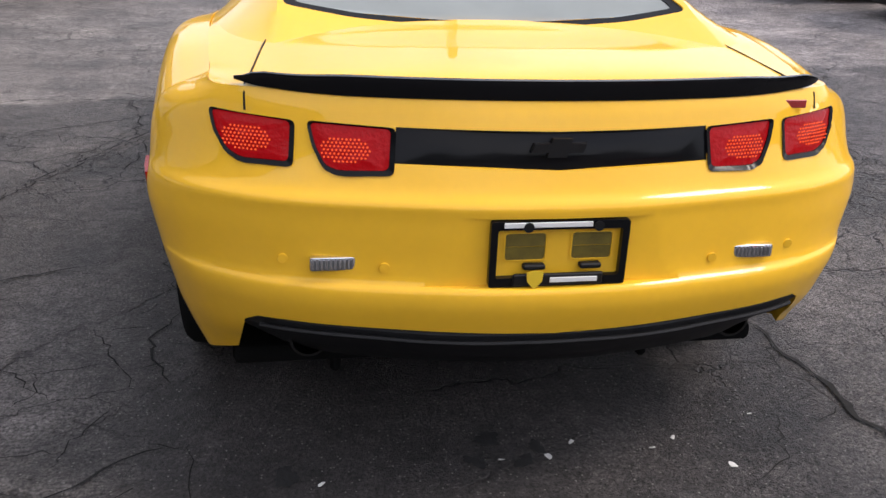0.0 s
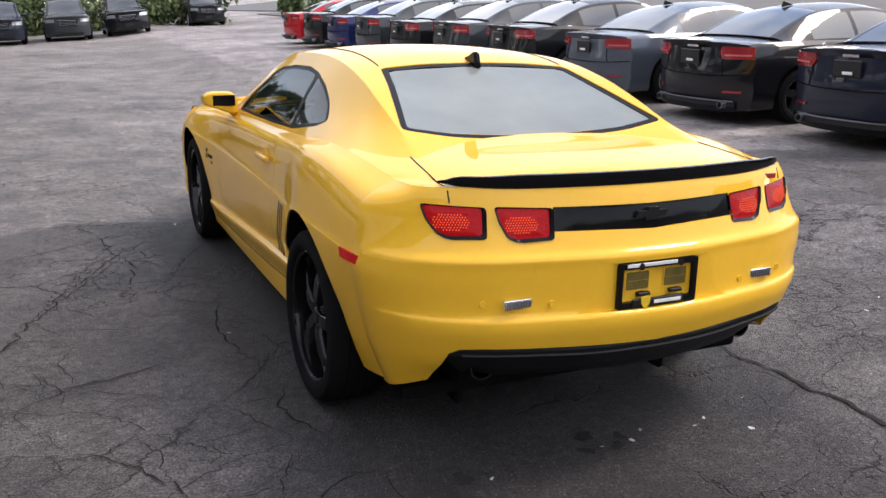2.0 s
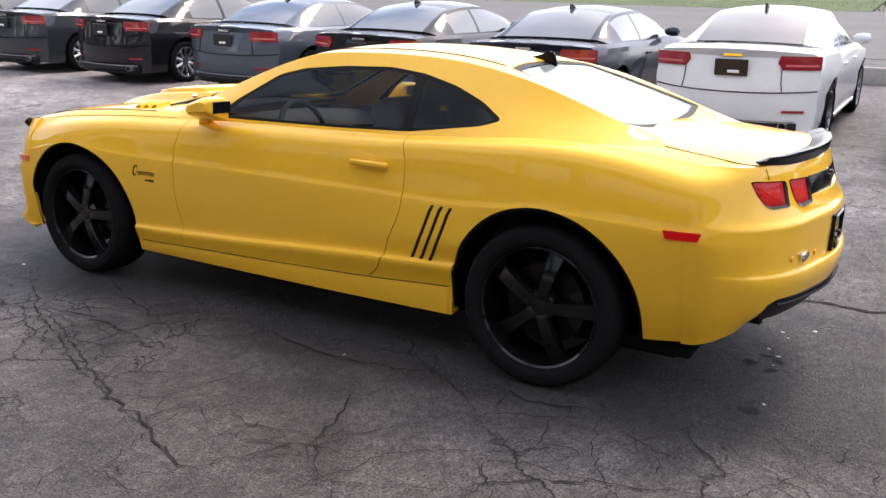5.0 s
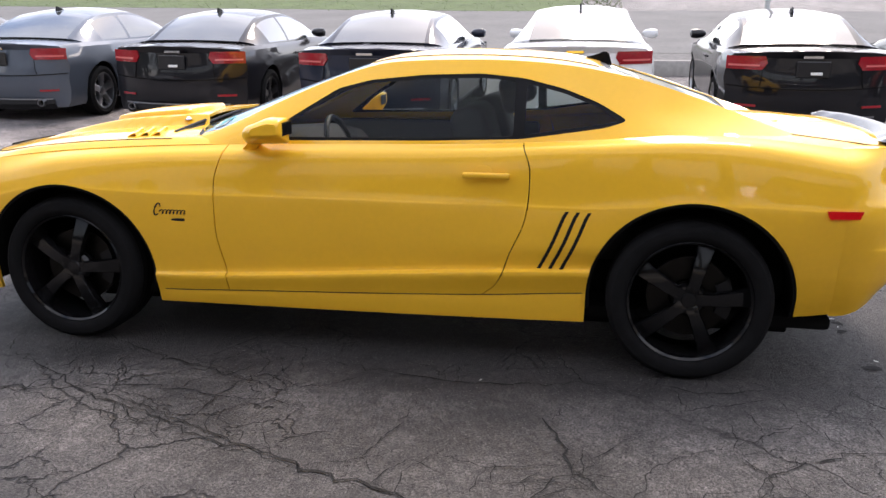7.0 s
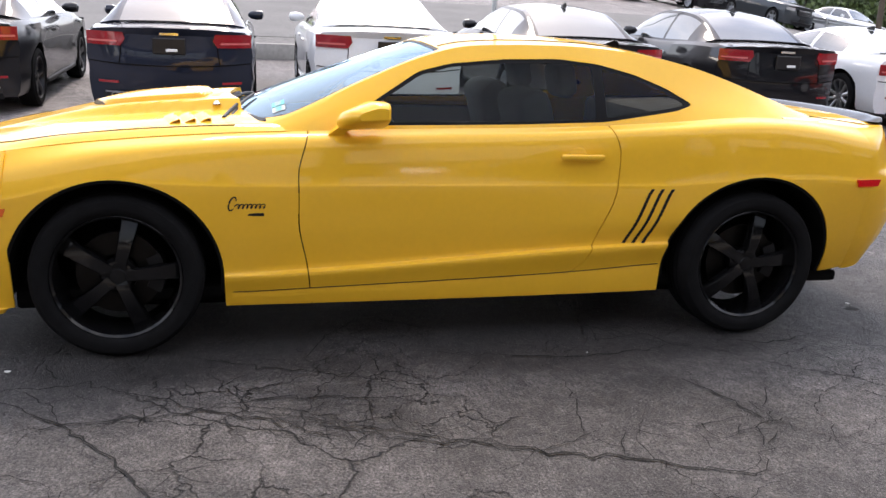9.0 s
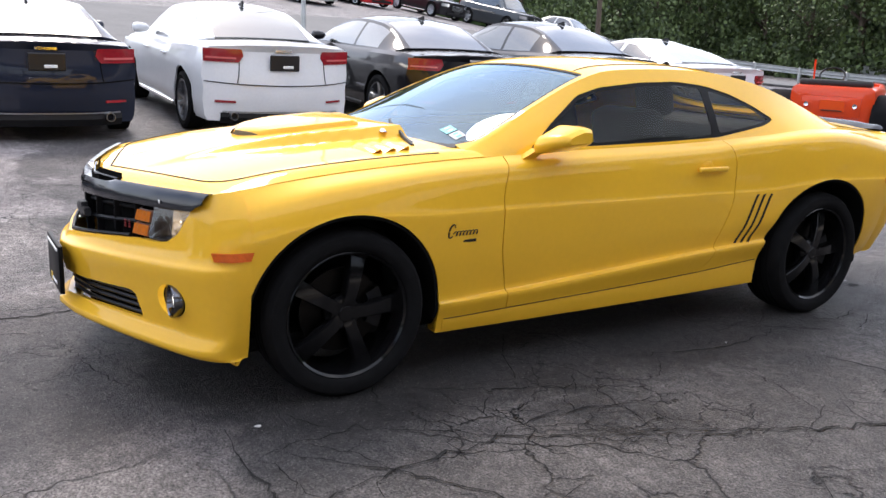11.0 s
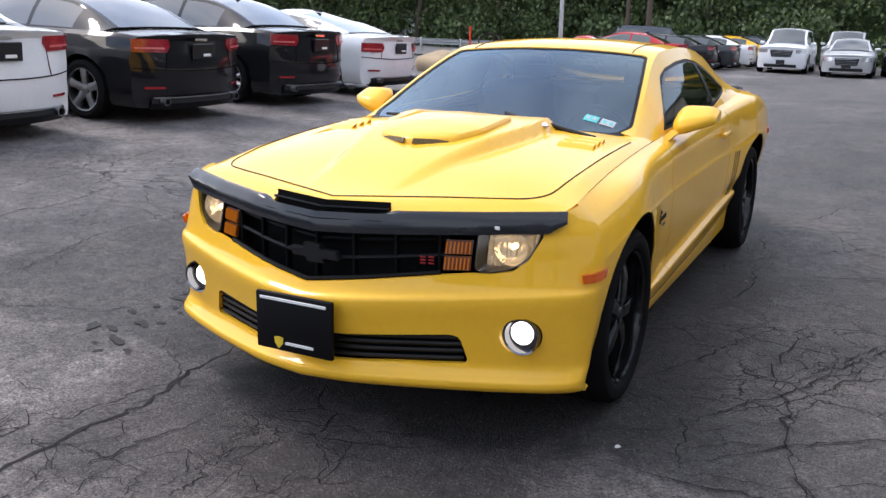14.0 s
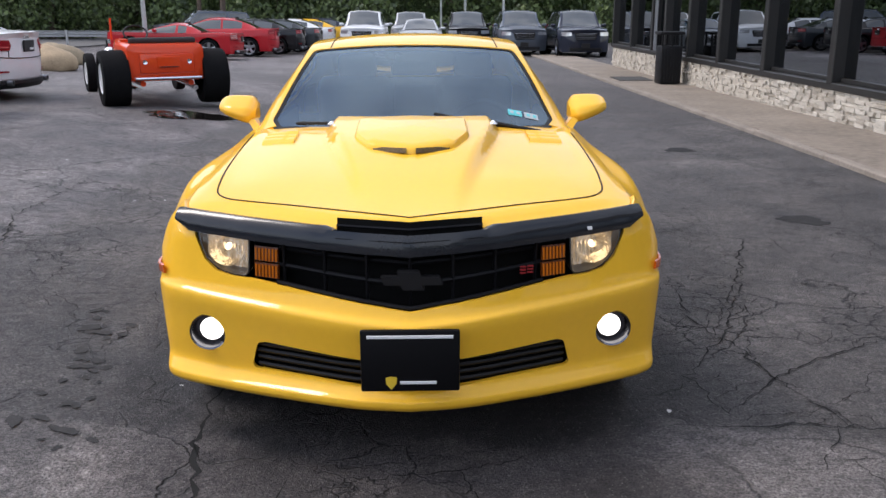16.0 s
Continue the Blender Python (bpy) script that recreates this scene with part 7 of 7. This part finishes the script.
for x, y, h, r, label, material in ((10.2, -28.4, 9.0, 0.09, "tall grey steel light pole", GALV), (10.3, -42.0, 8.5, 0.15, "weathered wooden utility pole", BARK), (12.0, -44.0, 9.0, 0.12, "leaning wooden utility pole", BARK), (-1.0, -46.0, 8.0, 0.06, "slim white flag pole", GALV), (12.9, -3.9, 7.0, 0.05, "grey steel pole behind the black coupe", GALV), (30.0, -26.0, 8.0, 0.13, "brown wooden pole across the road", BARK)):
    z = ground_z(x, y)
    pole = thing("pole", label, "pole", group="poles round the lot")
    part("shaft", tube([(x, y, z - 0.2), (x, y, z + h * 0.5), (x, y, z + h)], [r, r * 0.85, r * 0.65], 12), material, pole)
    part("foot_plate", box((r * 3.4, r * 3.4, 0.04), (x, y, z + 0.02), 0.01, 1), GALV, pole)
sign = thing("pylon_sign", "white and blue roadside sign board with no readable words", "sign")
zs = ground_z(-8, -52)
part("board", box((3.0, 0.2, 1.6), (-3.5, -47.0, 4.6), 0.05, 2), WHITE_PRINT, sign, "white board")
part("blue_band", box((2.7, 0.22, 0.5), (-3.5, -47.0, 4.9), 0.02, 1), mat("sign blue", (0.05, 0.25, 0.45), 0.5, 0, 0.1, 5), sign)
for dx in (-1.1, 1.1):
    part("leg", tube([(-3.5 + dx, -47, -0.6), (-3.5 + dx, -47, 4.0)], 0.08, 10), GALV, sign)


def boulder(x, y, r, seed, rgb):
    bm = bmesh.new()
    bmesh.ops.create_icosphere(bm, subdivisions=3, radius=r)
    for v in bm.verts:
        n_ = noise.noise(v.co * 1.8 / r * 0.5 + Vector((seed, 0, 0)))
        v.co *= 1 + 0.35 * n_
        v.co.x *= 1.3
        v.co.z = max(v.co.z, -0.35 * r) * 0.8
    ob = part("boulder", bm, mat("tan rock", rgb, 0.9, 0, 0.35, 3, 0.7, 12), None, smooth=50, at=Matrix.Translation((x, y, ground_z(x, y) + 0.24 * r)))
    tagged(ob, "rounded tan sandstone boulder on the lot", "rock", "boulders")


boulder(8.2, -14.6, 0.55, 1.0, (0.36, 0.27, 0.17))
boulder(9.0, -17.2, 0.50, 4.0, (0.30, 0.24, 0.16))

# ---- shop building ----
WALL_X, Y_END, Y_FAR = -5.65, -21.8, 12.0
STONE = mat("pale ledge stone", (0.60, 0.565, 0.50), 0.9, 0, 0.35, 7, 0.8, 30)
sn, sl = STONE.node_tree.nodes, STONE.node_tree.links
info, hue = sn.new("ShaderNodeObjectInfo"), sn.new("ShaderNodeMix")
hue.data_type, hue.blend_type = "RGBA", "MULTIPLY"
hue.inputs[0].default_value = 1.0
rr = sn.new("ShaderNodeValToRGB")
rr.color_ramp.elements[0].color, rr.color_ramp.elements[1].color = (0.66, 0.62, 0.57, 1), (1.1, 1.08, 1.05, 1)
sl.new(info.outputs["Random"], rr.inputs[0])
old = sn["Principled BSDF"].inputs["Base Color"].links[0].from_socket
sl.new(old, hue.inputs[6]), sl.new(rr.outputs[0], hue.inputs[7]), sl.new(hue.outputs[2], sn["Principled BSDF"].inputs["Base Color"])
FRAME = mat("dark bronze frame", (0.022, 0.021, 0.02), 0.45, 0.2, 0.1, 6)
SHOP_GLASS = glass_mat("shop glass", (0.42, 0.46, 0.46), 0.0, 0.4, 0.0, 4.0)
shop = thing("shop_building", "single-storey shop with dark window bays over a pale stone base", "building")
base_bm = box((0.3, Y_FAR - Y_END, 0.75), (WALL_X - 0.2, (Y_FAR + Y_END) / 2, 0.07))
stone_wall = part("stone_base", base_bm, mat("pale mortar", (0.40, 0.375, 0.335), 0.95, 0, 0.3, 8, 0.4, 40), shop, "pale ledgestone base wall", smooth=0)
part("sill_beam", box((0.32, Y_FAR - Y_END, 0.10), (WALL_X - 0.14, (Y_FAR + Y_END) / 2, 0.485), 0.012, 1), FRAME, shop, "dark metal sill")
part("head_beam", box((0.34, Y_FAR - Y_END, 0.30), (WALL_X - 0.16, (Y_FAR + Y_END) / 2, 2.85), 0.012, 1), FRAME, shop)
upper = part("upper_wall", box((0.3, Y_FAR - Y_END + 0.4, 1.3), (WALL_X - 0.2, (Y_FAR + Y_END) / 2, 3.65), 0.02, 1), mat("tan siding boards", (0.30, 0.27, 0.23), 0.8, 0, 0.15, 2), shop, "tan boarded upper wall above the windows")
for k in range(6):
    part("siding_board", box((0.05, Y_FAR - Y_END + 0.4, 0.17), (WALL_X - 0.035, (Y_FAR + Y_END) / 2, 3.13 + 0.205 * k), 0.012, 1, turn=Matrix.Rotation(0.10, 4, "Y")), bpy.data.materials["tan siding boards"], upper)
part("roof_slab", box((9.0, Y_FAR - Y_END + 0.4, 0.2), (WALL_X - 4.4, (Y_FAR + Y_END) / 2, 4.25), 0.02, 1), FRAME, shop)
part("end_wall", box((8.6, 0.25, 4.4), (WALL_X - 4.4, Y_END + 0.15, 1.9), 0.01, 1), mat("plastered wall", (0.32, 0.30, 0.27), 0.9, 0, 0.15, 1.5), shop)
# dark base colours stand in for the unlit shop interior
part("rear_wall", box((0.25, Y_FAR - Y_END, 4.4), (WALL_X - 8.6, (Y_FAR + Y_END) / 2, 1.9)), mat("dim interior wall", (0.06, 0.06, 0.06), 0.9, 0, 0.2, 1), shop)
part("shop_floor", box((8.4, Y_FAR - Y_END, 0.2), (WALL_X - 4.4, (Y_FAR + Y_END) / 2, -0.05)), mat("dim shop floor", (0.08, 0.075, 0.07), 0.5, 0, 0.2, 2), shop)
part("north_wall", box((8.6, 0.25, 4.4), (WALL_X - 4.4, Y_FAR, 1.9)), mat("plain end wall", (0.3, 0.28, 0.25), 0.9, 0, 0.15, 1.5), shop)
bays = [-21.6, -19.3, -17.1, -15.9, -14.0, -12.0, -9.7, -7.2, -4.8, -2.4, 0.0, 2.4, 4.8, 7.2, 9.6, 11.9]
for k, y in enumerate(bays):
    part("mullion", box((0.30, 0.16, 2.3), (WALL_X - 0.13, y, 1.65), 0.012, 1), FRAME, shop, "dark window post")
for k, (y0, y1) in enumerate(zip(bays, bays[1:])):
    if k == 2:
        door = part("door_frame", box((0.14, y1 - y0 - 0.2, 0.12), (WALL_X - 0.2, (y0 + y1) / 2, 2.6), 0.01, 1), FRAME, shop, "dark glazed shop door frame")
        part("door_pane", box((0.02, y1 - y0 - 0.24, 2.4), (WALL_X - 0.2, (y0 + y1) / 2, 1.3)), SHOP_GLASS, door)
        for dy in (0.36, 0.50):
            part("pull_bar", tube([(WALL_X + 0.02, y0 + dy, 0.55), (WALL_X + 0.02, y0 + dy, 2.2)], 0.022, 8), GREY_METAL, door, "pale door pull bar")
        continue
    win = part("shop_window", box((0.10, y1 - y0 - 0.16, 0.06), (WALL_X - 0.16, (y0 + y1) / 2, 0.565), 0.008, 1), FRAME, shop, "tall dark window bay")
    part("window_pane", box((0.016, y1 - y0 - 0.15, 2.2), (WALL_X - 0.16, (y0 + y1) / 2, 1.66)), SHOP_GLASS, win)

rows = [[(x, y, ground_z(-4.2, y) + 0.05) for x in (WALL_X - 0.05, -5.0, -4.32)] for y in stations(-30, 14, 44)]
pavement = tagged(part("pavement", thick(grid(rows), 0.25), PAVING), "tan concrete walk along the shop front", "pavement", kind="structure")
for k in range(22):
    y0 = -30 + 2.0 * k
    part("kerb", box((0.12, 1.992, 0.3), (-4.26, y0 + 1.0, ground_z(-4.2, y0 + 1) - 0.095), 0.012, 1), KERB_GREY, pavement)
bin_z = ground_z(-4.2, -13.4) + 0.05
bin_ = thing("litter_bin", "black slatted steel litter bin by the shop door", "bin")
BX, BY = -5.28, -14.1
part("drum", box((0.46, 0.46, 0.80), (BX, BY, bin_z + 0.40), 0.04, 2), SATIN_BLACK, bin_, "black bin body")
part("lid", box((0.52, 0.52, 0.06), (BX, BY, bin_z + 1.06), 0.02, 2), SATIN_BLACK, bin_)
for dx, dy in ((-0.2, -0.2), (0.2, -0.2), (-0.2, 0.2), (0.2, 0.2), (0.0, 0.2), (0.0, -0.2)):
    part("lid_post", box((0.04, 0.04, 0.26), (BX + dx, BY + dy, bin_z + 0.92), 0.005, 1), SATIN_BLACK, bin_)
for k in range(7):
    part("slat", box((0.035, 0.02, 0.7), (BX - 0.2 + 0.066 * k, BY + 0.235, bin_z + 0.40), 0.005, 1), SATIN_BLACK, bin_)
tagged(part("door_mat", box((0.75, 1.1, 0.02), (-4.85, -15.6, ground_z(-4.2, -15.6) + 0.062), 0.006, 1), mat("grey ribbed mat", (0.05, 0.05, 0.048), 0.95, 0, 0.3, 30, 0.5, 80)), "dark grey ribbed door mat on the paving", "mat")

# ---- cracks, stains and litter on the asphalt ----
CRACK = mat("open crack", (0.008, 0.0075, 0.007), 1.0, 0, 0.5, 20)
CRACKS = [
    [(0.96, -1.4), (1.04, -1.66), (1.06, -1.96), (1.08, -2.27), (1.09, -2.63), (1.12, -2.8), (1.2, -3.3)],
    [(0.80, 1.6), (0.79, 2.02), (0.71, 2.37), (0.73, 2.67), (0.74, 2.97), (0.68, 3.4)],
    [(2.32, 2.3), (2.32, 1.69), (2.53, 1.0), (2.48, 0.46), (2.54, -0.26), (2.66, -0.7), (2.74, -0.9), (2.72, -2.76)],
    [(-1.41, -2.28), (-1.5, -2.0), (-1.61, -1.8), (-1.75, -1.64), (-1.9, -1.6)],
    [(-1.87, -1.02), (-1.7, -0.99), (-1.41, -0.87)],
    [(-1.88, -1.08), (-2.0, -0.91), (-2.2, -0.74), (-1.82, 0.23), (-1.39, 1.11)],
    [(-1.22, 0.42), (-1.04, 0.96), (-0.92, 1.15)],
    [(-1.47, 0.06), (-1.38, 0.85), (-1.49, 1.14), (-1.54, 1.61), (-1.67, 2.02)],
    [(-1.82, 0.51), (-1.59, 0.85), (-1.4, 1.17), (-1.17, 1.54), (-1.2, 1.82)],
    [(-2.3, 2.03), (-1.67, 2.02), (-1.47, 1.97), (-1.21, 1.99), (-0.98, 1.97)],
    [(-0.95, -2.1), (-1.11, -2.24), (-1.21, -2.34)],
    [(-0.96, -1.3), (-1.05, -1.44), (-1.04, -1.63), (-0.95, -1.79)],
    [(-1.0, 0.08), (-1.11, -0.48), (-1.09, -0.81), (-1.01, -1.11)],
    [(-1.5, 0.98), (-1.77, 0.43), (-2.0, -0.16)],
    [(0.52, 2.91), (0.41, 2.34)],
    [(-1.25, 1.86), (-1.66, 1.43), (-2.24, 1.1)],
    [(-0.99, -2.28), (-1.3, -2.73), (-1.56, -3.75)],
    [(3.78, 0.28), (3.56, 0.03), (4.1, -0.6), (4.53, -1.93)],
]
MAIN = len(CRACKS)
grow = random.Random(17)


def crack_web(x, y, turn, length, depth=0):
    """A wandering crack that throws off shorter ones."""
    pts = [(x, y)]
    for _ in range(max(2, int(length / 0.10))):
        turn += grow.gauss(0, 0.16) + (grow.choice((-1, 1)) * grow.uniform(0.5, 1.1) if grow.random() < 0.22 else 0)
        x, y = x + 0.10 * math.cos(turn), y + 0.10 * math.sin(turn)
        pts.append((x, y))
        if depth < 2 and grow.random() < 0.22:
            crack_web(x, y, turn + grow.choice((-1, 1)) * grow.uniform(1.1, 1.8), length * grow.uniform(0.3, 0.55), depth + 1)
    CRACKS.append(pts)


# splinters along the long open cracks
for line in CRACKS[:9]:
    for (x0, y0), (x1, y1) in zip(line, line[1:]):
        for _ in range(max(1, int(math.hypot(x1 - x0, y1 - y0) * 5))):
            f, side = grow.random(), grow.choice((-1, 1))
            crack_web(x0 + (x1 - x0) * f, y0 + (y1 - y0) * f, math.atan2(y1 - y0, x1 - x0) + side * grow.uniform(0.5, 1.5), grow.uniform(0.15, 0.45), 1)
# worn places: middle, spread, how many webs
for wx, wy, spread, count in ((-2.0, -0.6, 1.2, 9), (-1.9, 1.0, 0.9, 8), (-1.7, -2.4, 1.0, 5), (0.3, 3.0, 1.0, 8), (1.3, 3.1, 0.7, 5), (1.6, -2.6, 0.9, 4), (2.6, 0.0, 1.6, 5), (-1.2, 3.2, 0.8, 5), (3.0, 3.5, 1.6, 4), (-3.2, 0.5, 1.5, 5), (0.2, -3.0, 0.9, 3), (0.5, 6.5, 2.5, 5), (3.5, -5.0, 2.0, 4)):
    for _ in range(count):
        crack_web(grow.gauss(wx, spread * 0.6), grow.gauss(wy, spread * 0.6), grow.uniform(0, 6.28), grow.uniform(0.4, 1.5))
rnd = random.Random(3)
for order, line in enumerate(CRACKS):
    pts, stray = [], 0.013 if order < MAIN else 0.008
    for (x0, y0), (x1, y1) in zip(line, line[1:]):
        n = max(3, int(math.hypot(x1 - x0, y1 - y0) / 0.045))
        pts += [(x0 + (x1 - x0) * i / n + rnd.gauss(0, stray), y0 + (y1 - y0) * i / n + rnd.gauss(0, stray)) for i in range(n)]
    pts.append(line[-1])
    rows = []
    for i, (x, y) in enumerate(pts):
        xa, ya_ = pts[max(0, i - 1)]
        xb_, yb_ = pts[min(len(pts) - 1, i + 1)]
        d = math.hypot(xb_ - xa, yb_ - ya_) or 1
        nx, ny = -(yb_ - ya_) / d, (xb_ - xa) / d
        w = 0.5 * rnd.uniform(0.0025, 0.009) * (3.3 if order < 2 else 1.5 if order < MAIN else 0.7) * (0.25 + 0.75 * math.sin(math.pi * min(1, max(0.04, i / max(1, len(pts) - 1)))))
        rows.append([(x - nx * w, y - ny * w, ground_z(x, y) + 0.006), (x + nx * w, y + ny * w, ground_z(x, y) + 0.006)])
    part("crack", grid(rows), CRACK, ground, smooth=0)


def blot(name, x, y, r, stretch, turn, material, lift, label, parent=None, seed=0):
    """A flat patch with a ragged edge lying on the ground."""
    rnd = random.Random(seed)
    ph = [rnd.uniform(0, 6.28) for _ in range(4)]
    bm = bmesh.new()
    ring = []
    for k in range(40):
        a = 2 * math.pi * k / 40
        q = r * (1 + 0.18 * math.sin(2 * a + ph[0]) + 0.14 * math.sin(3 * a + ph[1]) + 0.09 * math.sin(7 * a + ph[2]) + 0.05 * math.sin(13 * a + ph[3]))
        px, py = q * math.cos(a) * stretch, q * math.sin(a)
        wx, wy = x + px * math.cos(turn) - py * math.sin(turn), y + px * math.sin(turn) + py * math.cos(turn)
        ring.append(bm.verts.new((wx, wy, ground_z(wx, wy) + lift)))
    c = bm.verts.new((x, y, ground_z(x, y) + lift))
    for k in range(40):
        bm.faces.new((c, ring[k], ring[(k + 1) % 40]))
    return part(name, bm, material, parent, label, smooth=0)


OIL = mat("oil stain", (0.012, 0.0115, 0.0115), 0.95, 0, 0.5, 18, 0.3, 90)
for k, (x, y, r) in enumerate(((-0.06, -2.17, 0.028), (0.02, -2.28, 0.022), (-0.61, -2.28, 0.03), (0.07, -2.22, 0.02), (-0.11, -2.27, 0.022), (-2.86, -1.31, 0.13), (-2.89, -4.7, 0.14))):
    blot("oil_stain", x, y, r, 1.4, 0.6 * k, OIL, 0.003, "", ground, k)
SPILL = mat("old oil drips", (0.026, 0.025, 0.025), 0.9, 0, 0.5, 18, 0.3, 90)
spill = random.Random(8)
for k in range(34):
    t = spill.random()
    blot("oil_stain", 1.55 - 0.30 * t + spill.gauss(0, 0.07), 0.75 + 1.4 * t, spill.uniform(0.008, 0.030), spill.uniform(1.0, 2.0), spill.uniform(0, 3), SPILL, 0.0025 + 0.0001 * k, "", ground, 40 + k)
water = mat("puddle water", (0.010, 0.009, 0.008), 0.02, 0, 0.1, 3, spec=0.6)
tagged(blot("puddle", 3.05, -6.75, 0.38, 1.75, 0.1, water, 0.006, "", None, 5), "small dark puddle of standing water", "puddle", kind="structure")
FLECK = mat("white paper fleck", (0.62, 0.61, 0.59), 0.8, 0, 0.1, 40)
for k, (x, y) in enumerate(((0.75, -2.13), (0.47, -2.22), (0.58, -2.36), (0.39, -2.26), (0.17, -2.21), (0.09, -2.27), (-0.04, -2.27), (-0.52, -2.32), (3.2, -3.0), (2.6, -2.5), (2.15, -1.6), (1.95, -1.7), (0.96, 1.57), (0.86, 1.76), (-1.0, 1.85), (-1.07, -0.58))):
    bm = bmesh.new()
    bmesh.ops.create_icosphere(bm, subdivisions=1, radius=0.005 + 0.003 * (k % 3))
    for v in bm.verts:
        v.co.z *= 0.25
        v.co.x *= 1.6
        v.co += Vector((noise.noise(v.co * 80), noise.noise(v.co * 90 + Vector((3, 0, 0))), 0)) * 0.006
    tagged(part("litter_fleck", bm, FLECK, None, at=Matrix.Translation((x, y, ground_z(x, y) + 0.004)) @ Matrix.Rotation(k, 4, "Z")), "small white fleck of litter on asphalt", "litter", "litter flecks")

# ---- ledge stones of the shop's base wall ----
rnd = random.Random(21)
shapes = []
for _ in range(6):
    bm = box((0.06, 1.0, 1.0), (0, 0, 0), 0.0)
    bmesh.ops.subdivide_edges(bm, edges=[e for e in bm.edges if abs(e.verts[0].co.y - e.verts[1].co.y) > 0.5], cuts=1)
    for v in bm.verts:
        v.co += Vector((rnd.uniform(-0.012, 0.012), rnd.uniform(-0.02, 0.02), rnd.uniform(-0.05, 0.05)))
    me = mesh_of("stone", bm, 20)
    me.materials.append(STONE)
    shapes.append(me)
far_bm = bmesh.new()
for r in range(11):
    z = -0.22 + 0.060 * r
    y = -21.7 + rnd.uniform(0, 0.2)
    while y < -5.2:
        w = rnd.uniform(0.07, 0.32)
        m = Matrix.Translation((WALL_X - 0.050 + rnd.uniform(-0.012, 0.024), y + w / 2, z + 0.03 + rnd.uniform(-0.004, 0.004))) @ Matrix.Diagonal((1, w - 0.004, 0.058 * rnd.uniform(0.85, 1.12), 1))
        shape = rnd.choice(shapes)
        if y > -9.6:
            ob = new("stone", shape)
            ob.parent, ob.matrix_basis = stone_wall, m
        else:
            first_vert = len(far_bm.verts)
            far_bm.from_mesh(shape)
            far_bm.verts.ensure_lookup_table()
            bmesh.ops.transform(far_bm, matrix=m, verts=far_bm.verts[first_vert:])
        y += w
far_stones = part("stone_facing", far_bm, STONE, stone_wall, smooth=20)
tagged(far_stones, kind="stuff")
